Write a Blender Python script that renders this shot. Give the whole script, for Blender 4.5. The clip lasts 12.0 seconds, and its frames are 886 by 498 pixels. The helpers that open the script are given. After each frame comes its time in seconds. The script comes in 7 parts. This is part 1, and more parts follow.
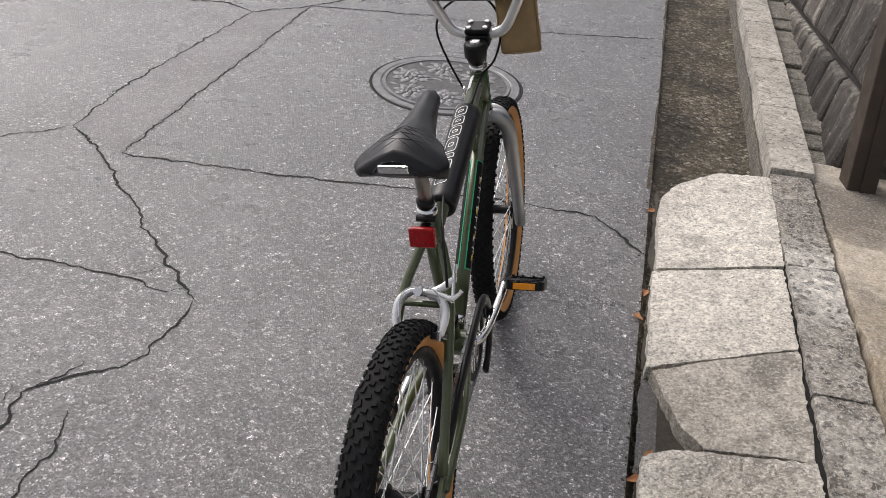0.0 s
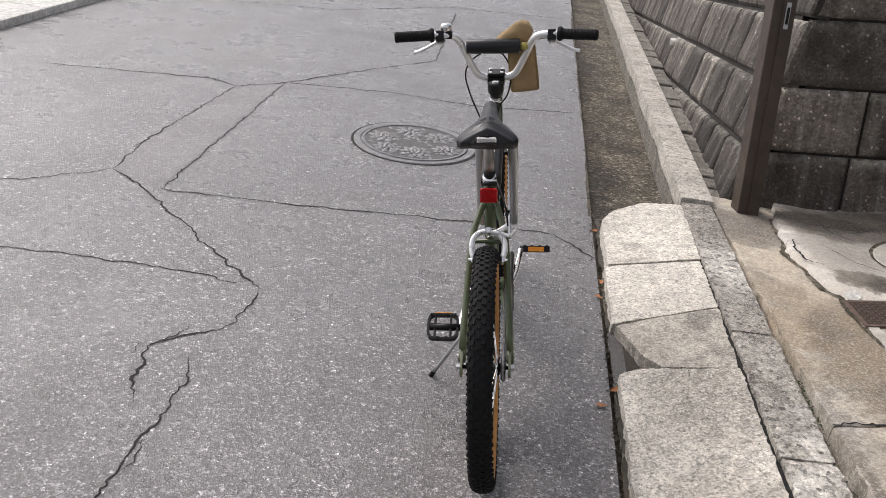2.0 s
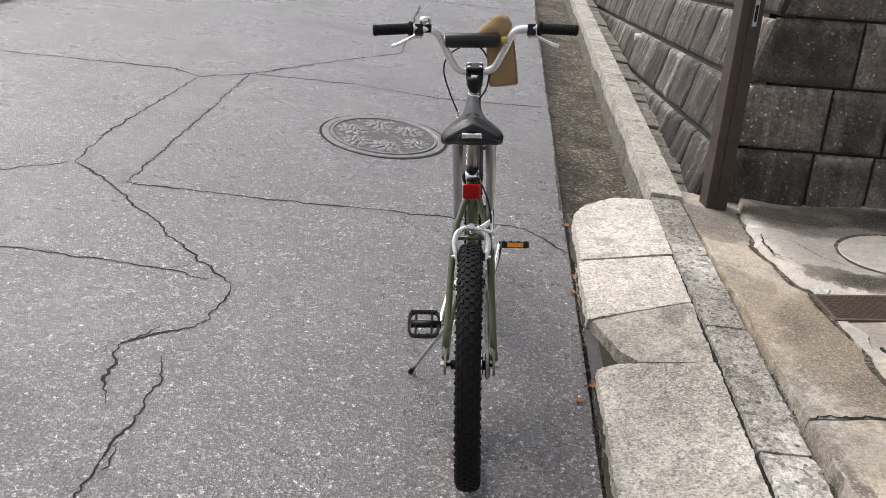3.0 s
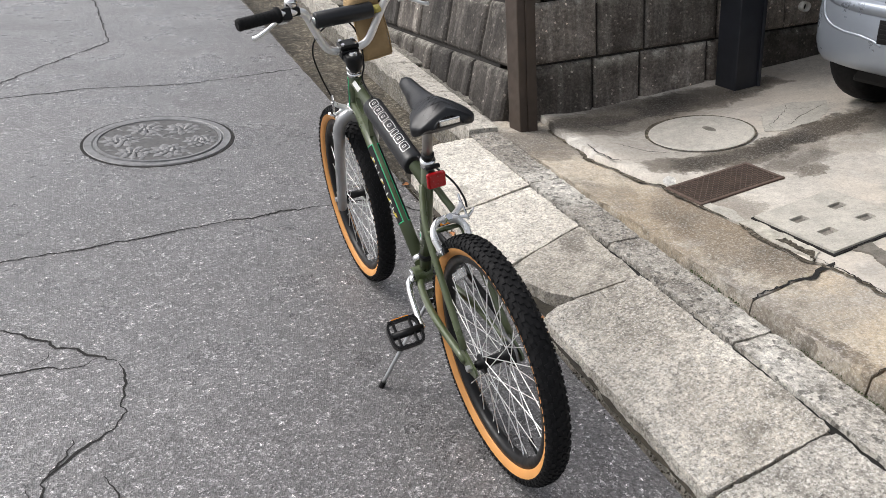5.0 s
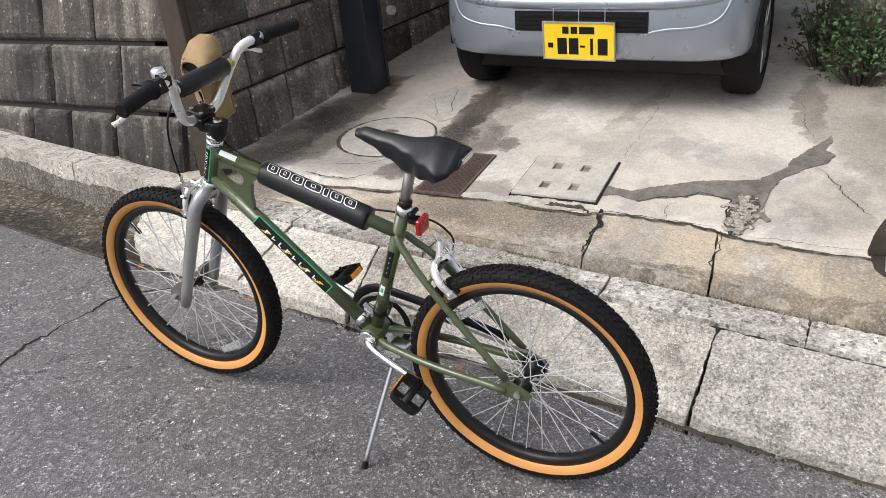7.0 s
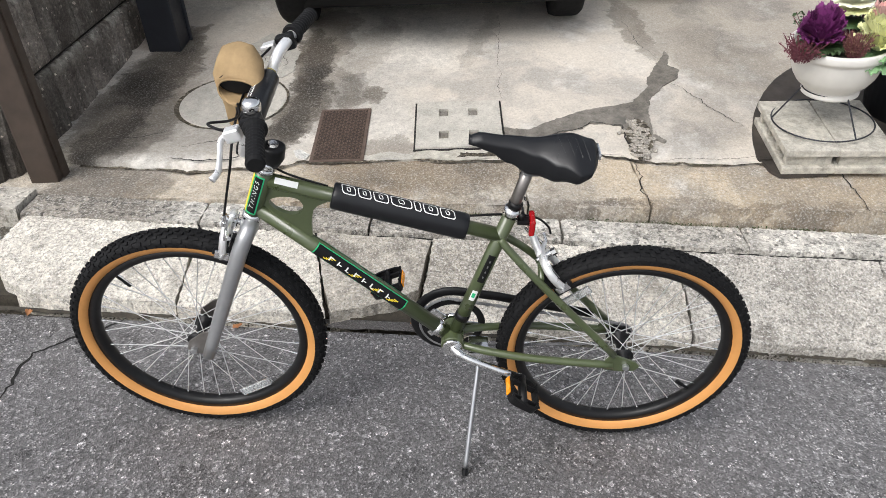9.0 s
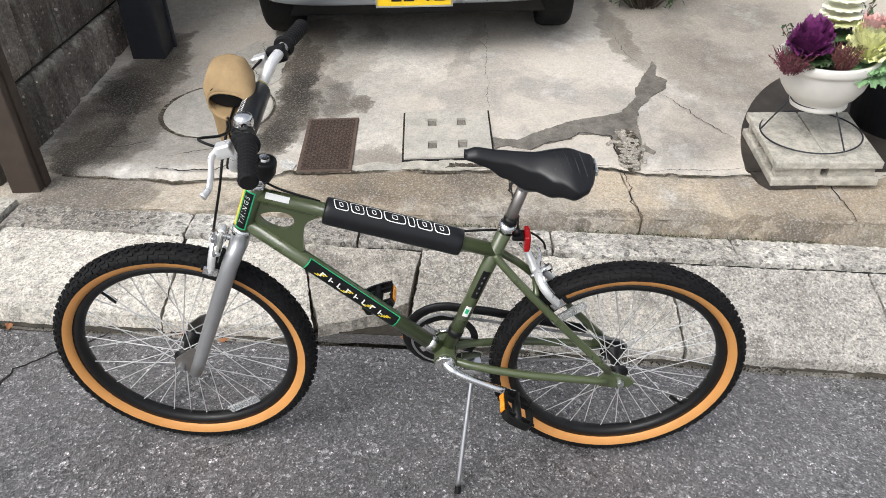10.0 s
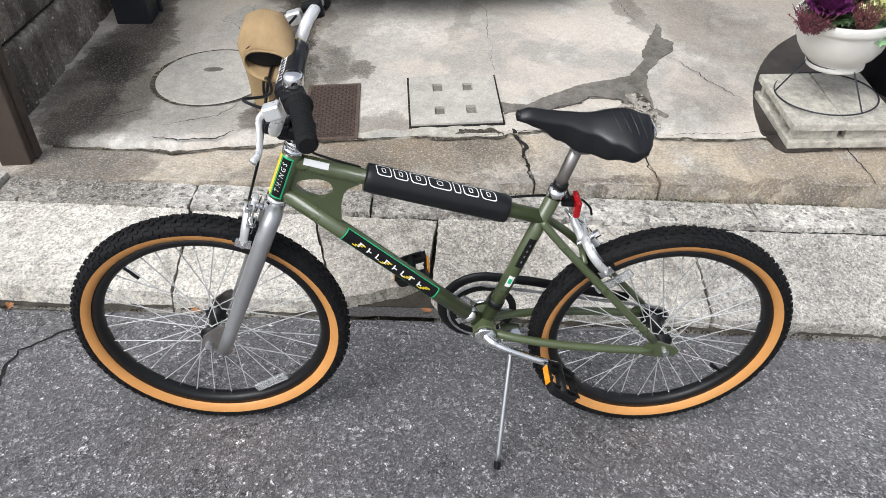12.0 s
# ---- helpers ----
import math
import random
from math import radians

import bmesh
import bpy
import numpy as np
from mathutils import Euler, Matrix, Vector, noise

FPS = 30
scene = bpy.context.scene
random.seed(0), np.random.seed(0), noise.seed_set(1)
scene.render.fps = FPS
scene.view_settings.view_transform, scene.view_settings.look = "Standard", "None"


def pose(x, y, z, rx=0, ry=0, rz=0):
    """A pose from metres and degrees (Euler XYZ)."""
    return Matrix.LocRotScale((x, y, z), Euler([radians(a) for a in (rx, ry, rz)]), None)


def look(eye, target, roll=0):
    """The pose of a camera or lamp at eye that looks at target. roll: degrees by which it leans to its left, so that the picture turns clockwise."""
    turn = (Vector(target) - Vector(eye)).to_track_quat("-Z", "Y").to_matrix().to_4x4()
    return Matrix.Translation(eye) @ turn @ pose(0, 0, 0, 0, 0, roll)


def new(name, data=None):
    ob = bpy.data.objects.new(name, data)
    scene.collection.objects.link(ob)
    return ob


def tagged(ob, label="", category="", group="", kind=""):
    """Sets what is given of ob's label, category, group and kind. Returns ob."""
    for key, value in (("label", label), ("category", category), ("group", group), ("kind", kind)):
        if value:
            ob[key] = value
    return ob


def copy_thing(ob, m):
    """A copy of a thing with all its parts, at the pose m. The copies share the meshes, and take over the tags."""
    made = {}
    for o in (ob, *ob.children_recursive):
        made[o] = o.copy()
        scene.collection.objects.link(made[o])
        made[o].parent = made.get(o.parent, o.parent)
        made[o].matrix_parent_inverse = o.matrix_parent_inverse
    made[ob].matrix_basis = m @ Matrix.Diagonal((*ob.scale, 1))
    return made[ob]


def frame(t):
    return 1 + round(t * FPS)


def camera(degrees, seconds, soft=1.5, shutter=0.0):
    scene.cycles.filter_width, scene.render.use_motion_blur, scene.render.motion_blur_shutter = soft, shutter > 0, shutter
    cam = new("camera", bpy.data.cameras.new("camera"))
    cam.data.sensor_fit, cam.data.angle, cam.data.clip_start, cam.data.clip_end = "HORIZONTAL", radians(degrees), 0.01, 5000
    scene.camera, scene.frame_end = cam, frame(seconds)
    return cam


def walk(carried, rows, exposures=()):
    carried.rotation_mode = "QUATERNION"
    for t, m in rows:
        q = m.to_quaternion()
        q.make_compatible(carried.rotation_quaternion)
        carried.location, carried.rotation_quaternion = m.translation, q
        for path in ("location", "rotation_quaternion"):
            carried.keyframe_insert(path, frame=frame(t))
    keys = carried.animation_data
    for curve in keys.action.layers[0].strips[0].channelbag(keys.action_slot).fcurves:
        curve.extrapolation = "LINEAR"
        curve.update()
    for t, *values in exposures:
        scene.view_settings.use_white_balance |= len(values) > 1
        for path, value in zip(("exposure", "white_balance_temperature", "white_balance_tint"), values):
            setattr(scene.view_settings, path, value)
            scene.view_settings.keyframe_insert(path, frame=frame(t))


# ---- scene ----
# camera: rows are given in the road's own plane, UP turns that plane to true level
UP = pose(0, 0, 0, 6.0, 4.9, 0)
cam = camera(57.8, 12.0, soft=0.55)
PATH = [
    (0, (0.255, -0.851, 1.428), (-0.092, 0.775, 0.317), 4.6),
    (0.5, (0.115, -1.194, 1.442), (-0.098, 0.524, 0.44), 5.4),
    (1, (0.008, -1.458, 1.451), (-0.128, 0.311, 0.527), 6.5),
    (1.5, (0.037, -1.61, 1.456), (-0.111, 0.18, 0.576), 7.2),
    (2, (0.021, -1.673, 1.458), (-0.11, 0.118, 0.579), 7.4),
    (2.5, (-0.002, -1.676, 1.459), (-0.075, 0.117, 0.577), 8.1),
    (2.7, (-0.02, -1.672, 1.455), (-0.069, 0.122, 0.573), 8.5),
    (4.5, (-0.392, -1.453, 1.413), (-0.084, 0.29, 0.482), 3.8),
    (5, (-0.693, -1.344, 1.418), (0.013, 0.278, 0.485), 3.2),
    (5.5, (-0.925, -1.177, 1.394), (0.051, 0.336, 0.522), 3.0),
    (6, (-1.143, -0.963, 1.393), (0.132, 0.331, 0.555), 3.8),
    (6.5, (-1.388, -0.759, 1.389), (0.1, 0.284, 0.552), 3.0),
    (7, (-1.466, -0.516, 1.384), (0.155, 0.299, 0.543), 2.1),
    (7.5, (-1.566, -0.192, 1.393), (0.156, 0.333, 0.523), 1.8),
    (7.7, (-1.603, -0.088, 1.402), (0.133, 0.373, 0.523), 1.6),
    (9.3, (-1.506, 0.449, 1.494), (0.221, 0.442, 0.486), 3.7),
    (9.5, (-1.494, 0.447, 1.492), (0.24, 0.439, 0.495), 3.8),
    (10, (-1.499, 0.448, 1.491), (0.236, 0.437, 0.496), 4.0),
    (10.5, (-1.499, 0.45, 1.479), (0.215, 0.43, 0.448), 4.3),
    (11, (-1.498, 0.449, 1.475), (0.207, 0.422, 0.43), 4.5),
    (11.5, (-1.476, 0.468, 1.473), (0.229, 0.433, 0.428), 4.7),
    (12, (-1.433, 0.6, 1.435), (0.265, 0.509, 0.383), 4.5),
]
walk(cam, [(t, UP @ look(eye, target, roll)) for t, eye, target, roll in PATH], exposures=[(0.0, 0.10, 6680, 14), (1.0, 0.21, 6660, 14), (2.5, 0.35, 6650, 14), (4.5, 0.44, 6560, 11), (7.5, 0.49, 6480, 11), (9.5, 0.47, 6430, 10), (10.2, 0.46, 6400, 10), (11.0, 0.47, 6270, 10), (12.0, 0.48, 6250, 10)])

# ---------------------------------------------------------------- light
world = bpy.data.worlds.new("overcast_sky")
scene.world = world
world.use_nodes = True
wn = world.node_tree
wn.nodes.clear()
sky = wn.nodes.new("ShaderNodeTexSky")
sky.sky_type, sky.sun_disc = "NISHITA", False
sky.sun_elevation, sky.sun_rotation = radians(58), radians(306)
sky.air_density, sky.dust_density, sky.ozone_density = 1.0, 4.0, 1.0
grey = wn.nodes.new("ShaderNodeHueSaturation")
grey.inputs["Saturation"].default_value = 0.32
back = wn.nodes.new("ShaderNodeBackground")
back.inputs["Strength"].default_value = 0.15
wout = wn.nodes.new("ShaderNodeOutputWorld")
wn.links.new(sky.outputs[0], grey.inputs["Color"])
wn.links.new(grey.outputs[0], back.inputs[0])
wn.links.new(back.outputs[0], wout.inputs[0])

sun_data = bpy.data.lights.new("sun", "SUN")
sun_data.energy, sun_data.angle, sun_data.color = 1.2, radians(30), (1.0, 0.985, 0.965)
sun = new("sun", sun_data)
sun.matrix_world = look((-5, 4.5, 8), (0.6, 0.4, 0))

# ---------------------------------------------------------------- materials


def mat(name, rough=0.8, metal=0.0):
    m = bpy.data.materials.new(name)
    m.use_nodes = True
    b = m.node_tree.nodes["Principled BSDF"]
    b.inputs["Roughness"].default_value, b.inputs["Metallic"].default_value = rough, metal
    return m, m.node_tree, b


def node(nt, kind, **values):
    n = nt.nodes.new(kind)
    for k, v in values.items():
        n.inputs[k.replace("_", " ")].default_value = v
    return n


def coords(nt, stretch=(1, 1, 1), per_object=False):
    tc = nt.nodes.new("ShaderNodeTexCoord")
    mp = nt.nodes.new("ShaderNodeMapping")
    mp.inputs["Scale"].default_value = stretch
    nt.links.new(tc.outputs["Object"], mp.inputs["Vector"])
    if per_object:
        info = nt.nodes.new("ShaderNodeObjectInfo")
        mul = nt.nodes.new("ShaderNodeMath")
        mul.operation = "MULTIPLY"
        mul.inputs[1].default_value = 37.0
        nt.links.new(info.outputs["Random"], mul.inputs[0])
        comb = nt.nodes.new("ShaderNodeCombineXYZ")
        for i in range(3):
            nt.links.new(mul.outputs[0], comb.inputs[i])
        nt.links.new(comb.outputs[0], mp.inputs["Location"])
    return mp.outputs[0]


def fractal(nt, vec, scale, detail=6.0, rough=0.6):
    n = node(nt, "ShaderNodeTexNoise", Scale=scale, Detail=detail, Roughness=rough)
    nt.links.new(vec, n.inputs["Vector"])
    return n.outputs["Fac"]


def cells(nt, vec, scale, feature="F1"):
    n = node(nt, "ShaderNodeTexVoronoi", Scale=scale)
    n.feature = feature
    nt.links.new(vec, n.inputs["Vector"])
    return n


def ramp(nt, fac, *stops):
    n = nt.nodes.new("ShaderNodeValToRGB")
    els = n.color_ramp.elements
    while len(els) < len(stops):
        els.new(0.5)
    for e, (p, c) in zip(els, stops):
        e.position, e.color = p, (*c, 1.0) if len(c) == 3 else c
    nt.links.new(fac, n.inputs["Fac"])
    return n.outputs["Color"]


def grade(nt, fac, *stops):
    return ramp(nt, fac, *[(p, (v, v, v)) for p, v in stops])


def blend(nt, a, b, fac, how="MIX"):
    n = nt.nodes.new("ShaderNodeMix")
    n.data_type, n.blend_type, n.clamp_result = "RGBA", how, False
    for socket, v in ((n.inputs["Factor"], fac), (n.inputs["A"], a), (n.inputs["B"], b)):
        if isinstance(v, (int, float)):
            socket.default_value = v
        elif isinstance(v, tuple):
            socket.default_value = (*v, 1.0)
        else:
            nt.links.new(v, socket)
    return n.outputs["Result"]


def relief(nt, bsdf, height, strength=0.3, distance=0.002, under=None):
    n = node(nt, "ShaderNodeBump", Strength=strength, Distance=distance)
    nt.links.new(height, n.inputs["Height"])
    if under is not None:
        nt.links.new(under, n.inputs["Normal"])
    nt.links.new(n.outputs[0], bsdf.inputs["Normal"])
    return n.outputs[0]


def stray(nt, vec, scale, amount):
    """Coordinates that wander, for ragged outlines."""
    n = node(nt, "ShaderNodeTexNoise", Scale=scale, Detail=6.0, Roughness=0.65)
    nt.links.new(vec, n.inputs["Vector"])
    sub = nt.nodes.new("ShaderNodeVectorMath")
    sub.operation = "SUBTRACT"
    sub.inputs[1].default_value = (0.5, 0.5, 0.5)
    nt.links.new(n.outputs["Color"], sub.inputs[0])
    mad = nt.nodes.new("ShaderNodeVectorMath")
    mad.operation = "MULTIPLY_ADD"
    mad.inputs[1].default_value = (amount, amount, amount)
    nt.links.new(sub.outputs[0], mad.inputs[0])
    nt.links.new(vec, mad.inputs[2])
    return mad.outputs[0]


def pick(nt, cell):
    """An even random value for each cell."""
    n = nt.nodes.new("ShaderNodeSeparateColor")
    nt.links.new(cell.outputs["Color"], n.inputs[0])
    return n.outputs[0]


def asphalt_mat(name, dark, light, wet, chips=1.0):
    """Worn asphalt: bitumen with pale and dark chips of two sizes, faint larger stains."""
    m, nt, b = mat(name, 0.75)
    v = coords(nt)
    w = stray(nt, v, 160.0, 0.004)
    chip = cells(nt, w, 235)
    big = cells(nt, w, 92)
    tone = grade(nt, pick(nt, chip), (0.0, 0.25), (0.3, 0.58), (0.68, 0.92), (0.88, 1.35), (1.0, 3.1))
    tone2 = grade(nt, pick(nt, big), (0.0, 0.5), (0.25, 0.88), (0.85, 1.0), (0.92, 1.5), (1.0, 2.9))
    stain = fractal(nt, v, 0.9, 5, 0.55)
    fine = fractal(nt, v, 14, 6, 0.65)
    grit = fractal(nt, v, 420, 3, 0.7)
    base = ramp(nt, stain, (0.3, dark), (0.7, light))
    c = blend(nt, base, tone, 0.9 * chips, "MULTIPLY")
    c = blend(nt, c, tone2, 0.8 * chips, "MULTIPLY")
    c = blend(nt, c, grade(nt, grit, (0.32, 0.25), (0.68, 1.75)), 0.85, "MULTIPLY")
    c = blend(nt, c, grade(nt, fine, (0.25, 0.7), (0.75, 1.25)), 0.8, "MULTIPLY")
    nt.links.new(c, b.inputs["Base Color"])
    nt.links.new(grade(nt, fractal(nt, v, 2.2, 4), (0.35, wet), (0.65, wet + 0.22)), b.inputs["Roughness"])
    b.inputs["Specular IOR Level"].default_value = 0.65
    b.inputs["Sheen Weight"].default_value, b.inputs["Sheen Roughness"].default_value = 0.17, 0.4
    n1 = relief(nt, b, chip.outputs["Distance"], 0.6, 0.003)
    n2 = relief(nt, b, big.outputs["Distance"], 0.4, 0.004, n1)
    relief(nt, b, fine, 0.2, 0.006, n2)
    return m


def blotch(nt, vec, x, y, rx, ry, turn=0.0):
    """1 in the middle of an oval spot, 0 outside."""
    mp = nt.nodes.new("ShaderNodeMapping")
    mp.vector_type = "TEXTURE"
    mp.inputs["Location"].default_value = (x, y, 0)
    mp.inputs["Rotation"].default_value = (0, 0, radians(turn))
    mp.inputs["Scale"].default_value = (rx, ry, 50)
    nt.links.new(vec, mp.inputs["Vector"])
    g = nt.nodes.new("ShaderNodeTexGradient")
    g.gradient_type = "SPHERICAL"
    nt.links.new(mp.outputs[0], g.inputs["Vector"])
    return g.outputs["Fac"]


def stone_mat(name, dark, light, speck=0.25, pit=220, rough=0.85, stain=3.0, grime=(0.09, 0.085, 0.075), grime_at=0.62, per_object=True, bump=0.5, moss=None, pits=0.0, warm=None, spots=(), spot_tone=(0.1, 0.095, 0.085), pale=(0.85, 0.83, 0.78), odd=0.0, holes=0, coarse=0.85):
    """Concrete and granite: two tones of cloud, sandy grain, pits, and patches of grime."""
    m, nt, b = mat(name, rough)
    v = coords(nt, per_object=per_object)
    cloud = fractal(nt, v, stain, 7, 0.62)
    c = ramp(nt, cloud, (0.3, dark), (0.68, light))
    grain = cells(nt, v, pit)
    c = blend(nt, c, grade(nt, pick(nt, grain), (0.0, max(0.1, 1 - speck * 1.6)), (0.3, 1.0), (0.8, 1.0), (1.0, 1 + speck)), 0.8, "MULTIPLY")
    mid = fractal(nt, v, 26, 6, 0.7)
    c = blend(nt, c, grade(nt, mid, (0.36, 0.6), (0.6, 1.14)), coarse, "MULTIPLY")
    if warm:
        c = blend(nt, c, warm, grade(nt, fractal(nt, v, 0.9, 6, 0.62), (0.44, 0.0), (0.56, 0.75)))
        c = blend(nt, c, (0.27, 0.258, 0.24), grade(nt, fractal(nt, stray(nt, v, 3.0, 0.5), 1.7, 7, 0.6), (0.5, 0.0), (0.62, 0.6)))
        c = blend(nt, c, (0.78, 0.76, 0.71), grade(nt, fractal(nt, v, 3.4, 9, 0.72), (0.56, 0.0), (0.66, 0.5)))
    wander = stray(nt, stray(nt, v, 4.0, 0.26), 16.0, 0.13) if spots else None
    for x, y, rx, ry, turn, deep in spots:
        f = blotch(nt, wander, x, y, rx * 1.25, ry * 1.25, turn)
        c = blend(nt, c, spot_tone, grade(nt, f, (0.03, 0.0), (0.13, 0.7 * deep), (0.4, deep)), "MULTIPLY")
    dirt = fractal(nt, v, stain * 1.7, 8, 0.68)
    c = blend(nt, c, grime, grade(nt, dirt, (grime_at, 0.0), (grime_at + 0.1, 0.75)))
    if pits:
        c = blend(nt, c, (0.055, 0.05, 0.043), grade(nt, fractal(nt, v, 95, 6, 0.75), (0.46, 0.0), (0.72, pits)))
        c = blend(nt, c, pale, grade(nt, fractal(nt, v, 120, 6, 0.75), (0.5, 0.0), (0.74, pits)))
    if holes:
        hole = cells(nt, stray(nt, v, 60.0, 0.02), holes)
        there = grade(nt, pick(nt, hole), (0.7, 0.0), (0.74, 1.0))
        c = blend(nt, c, (0.06, 0.053, 0.043), blend(nt, grade(nt, hole.outputs["Distance"], (0.16, 0.85), (0.32, 0.0)), there, 1.0, "MULTIPLY"))
    if moss:
        c = blend(nt, c, moss, grade(nt, fractal(nt, v, stain * 2.3, 7, 0.7), (0.6, 0.0), (0.72, 0.6)))
    if odd:
        info = nt.nodes.new("ShaderNodeObjectInfo")
        c = blend(nt, c, grade(nt, info.outputs["Random"], (0.0, 1 - odd), (1.0, 1 + odd)), 1.0, "MULTIPLY")
    nt.links.new(c, b.inputs["Base Color"])
    nt.links.new(grade(nt, dirt, (0.4, rough), (0.75, rough - 0.2)), b.inputs["Roughness"])
    n1 = relief(nt, b, mid, bump, 0.005)
    relief(nt, b, grain.outputs["Distance"], bump * 0.6, 0.002, n1)
    return m


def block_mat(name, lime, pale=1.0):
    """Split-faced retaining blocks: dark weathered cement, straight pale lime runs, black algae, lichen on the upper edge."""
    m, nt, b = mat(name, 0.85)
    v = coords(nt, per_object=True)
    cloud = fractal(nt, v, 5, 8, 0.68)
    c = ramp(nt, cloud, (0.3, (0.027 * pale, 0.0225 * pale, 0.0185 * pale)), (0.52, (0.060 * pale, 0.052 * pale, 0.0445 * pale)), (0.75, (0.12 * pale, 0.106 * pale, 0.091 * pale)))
    run = fractal(nt, coords(nt, (1.0, 0.0, 0.09), per_object=True), 15, 4, 0.6)
    run2 = fractal(nt, coords(nt, (1.0, 0.0, 0.12), per_object=True), 5, 3, 0.5)
    rag = fractal(nt, v, 38, 5, 0.7)
    runs = blend(nt, grade(nt, run, (0.5, 0.0), (0.66, 1.0)), grade(nt, rag, (0.3, 0.35), (0.6, 1.0)), 1.0, "MULTIPLY")
    c = blend(nt, c, (0.30, 0.275, 0.24), blend(nt, runs, (lime, lime, lime), 1.0, "MULTIPLY"))
    c = blend(nt, c, (0.022, 0.019, 0.016), grade(nt, run2, (0.5, 0.0), (0.72, 0.55)))
    c = blend(nt, c, (0.42, 0.40, 0.34), blend(nt, grade(nt, fractal(nt, v, 9, 7, 0.75), (0.6, 0.0), (0.74, 1.0)), (lime, lime, lime), 1.0, "MULTIPLY"))
    c = blend(nt, c, grade(nt, fractal(nt, v, 75, 6, 0.75), (0.36, 0.5), (0.5, 0.9), (0.64, 1.6)), 0.7, "MULTIPLY")
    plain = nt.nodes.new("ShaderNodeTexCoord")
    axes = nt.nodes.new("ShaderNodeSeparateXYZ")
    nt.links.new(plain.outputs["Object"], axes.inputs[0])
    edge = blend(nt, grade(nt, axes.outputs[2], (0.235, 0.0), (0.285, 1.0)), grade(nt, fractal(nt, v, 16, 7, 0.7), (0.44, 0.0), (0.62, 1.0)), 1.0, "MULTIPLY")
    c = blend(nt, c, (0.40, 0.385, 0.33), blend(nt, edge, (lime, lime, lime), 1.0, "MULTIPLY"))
    grain = cells(nt, v, 105)
    c = blend(nt, c, grade(nt, pick(nt, grain), (0.0, 0.65), (0.3, 0.95), (0.955, 1.05), (0.985, 2.0), (1.0, 4.5)), 0.8, "MULTIPLY")
    info = nt.nodes.new("ShaderNodeObjectInfo")
    c = blend(nt, c, grade(nt, info.outputs["Random"], (0.0, 0.45), (0.5, 0.9), (1.0, 1.6)), 1.0, "MULTIPLY")
    nt.links.new(c, b.inputs["Base Color"])
    n1 = relief(nt, b, fractal(nt, v, 36, 7, 0.72), 0.7, 0.006)
    relief(nt, b, grain.outputs["Distance"], 0.5, 0.003, n1)
    return m


def gravel_mat(name):
    """Washed-out cement of the gutter: coarse pale and dark grit in brown dirt."""
    m, nt, b = mat(name, 0.9)
    v = coords(nt)
    w = stray(nt, v, 70.0, 0.012)
    coarse, fine = cells(nt, w, 62), cells(nt, w, 150)
    c = ramp(nt, pick(nt, coarse), (0.0, (0.020, 0.016, 0.010)), (0.35, (0.065, 0.053, 0.036)), (0.7, (0.125, 0.106, 0.074)), (0.9, (0.24, 0.21, 0.16)), (1.0, (0.50, 0.46, 0.38)))
    c = blend(nt, c, ramp(nt, pick(nt, fine), (0.0, (0.016, 0.013, 0.008)), (0.5, (0.060, 0.049, 0.032)), (0.88, (0.13, 0.11, 0.08)), (1.0, (0.36, 0.32, 0.25))), 0.5)
    c = blend(nt, c, grade(nt, fractal(nt, v, 3.0, 7, 0.65), (0.36, 0.36), (0.62, 1.3)), 1.0, "MULTIPLY")
    c = blend(nt, c, (0.03, 0.034, 0.012), grade(nt, fractal(nt, v, 5.5, 7, 0.7), (0.56, 0.0), (0.7, 0.6)))
    nt.links.new(c, b.inputs["Base Color"])
    n1 = relief(nt, b, coarse.outputs["Distance"], 0.4, 0.004)
    relief(nt, b, fine.outputs["Distance"], 0.35, 0.002, n1)
    return m


def plain_mat(name, colour, rough=0.5, metal=0.0, vary=0.15, scale=20.0, bump=0.05, coat=0.0, spec=0.5, odd=0.0):
    """A painted, moulded or metal surface with slight soiling."""
    m, nt, b = mat(name, rough, metal)
    v = coords(nt)
    f = fractal(nt, v, scale, 6, 0.6)
    c = blend(nt, colour, grade(nt, f, (0.25, 1 - vary), (0.75, 1 + vary)), 1.0, "MULTIPLY")
    if odd:
        info = nt.nodes.new("ShaderNodeObjectInfo")
        c = blend(nt, c, grade(nt, info.outputs["Random"], (0.0, 1 - odd), (1.0, 1 + odd)), 1.0, "MULTIPLY")
    nt.links.new(c, b.inputs["Base Color"])
    nt.links.new(grade(nt, fractal(nt, v, scale * 2.3, 5), (0.3, max(0.02, rough - 0.08)), (0.75, min(1.0, rough + 0.12))), b.inputs["Roughness"])
    b.inputs["Coat Weight"].default_value, b.inputs["Specular IOR Level"].default_value = coat, spec
    b.inputs["Coat Roughness"].default_value = 0.12
    if bump:
        relief(nt, b, fractal(nt, v, scale * 12, 4), bump, 0.001)
    return m


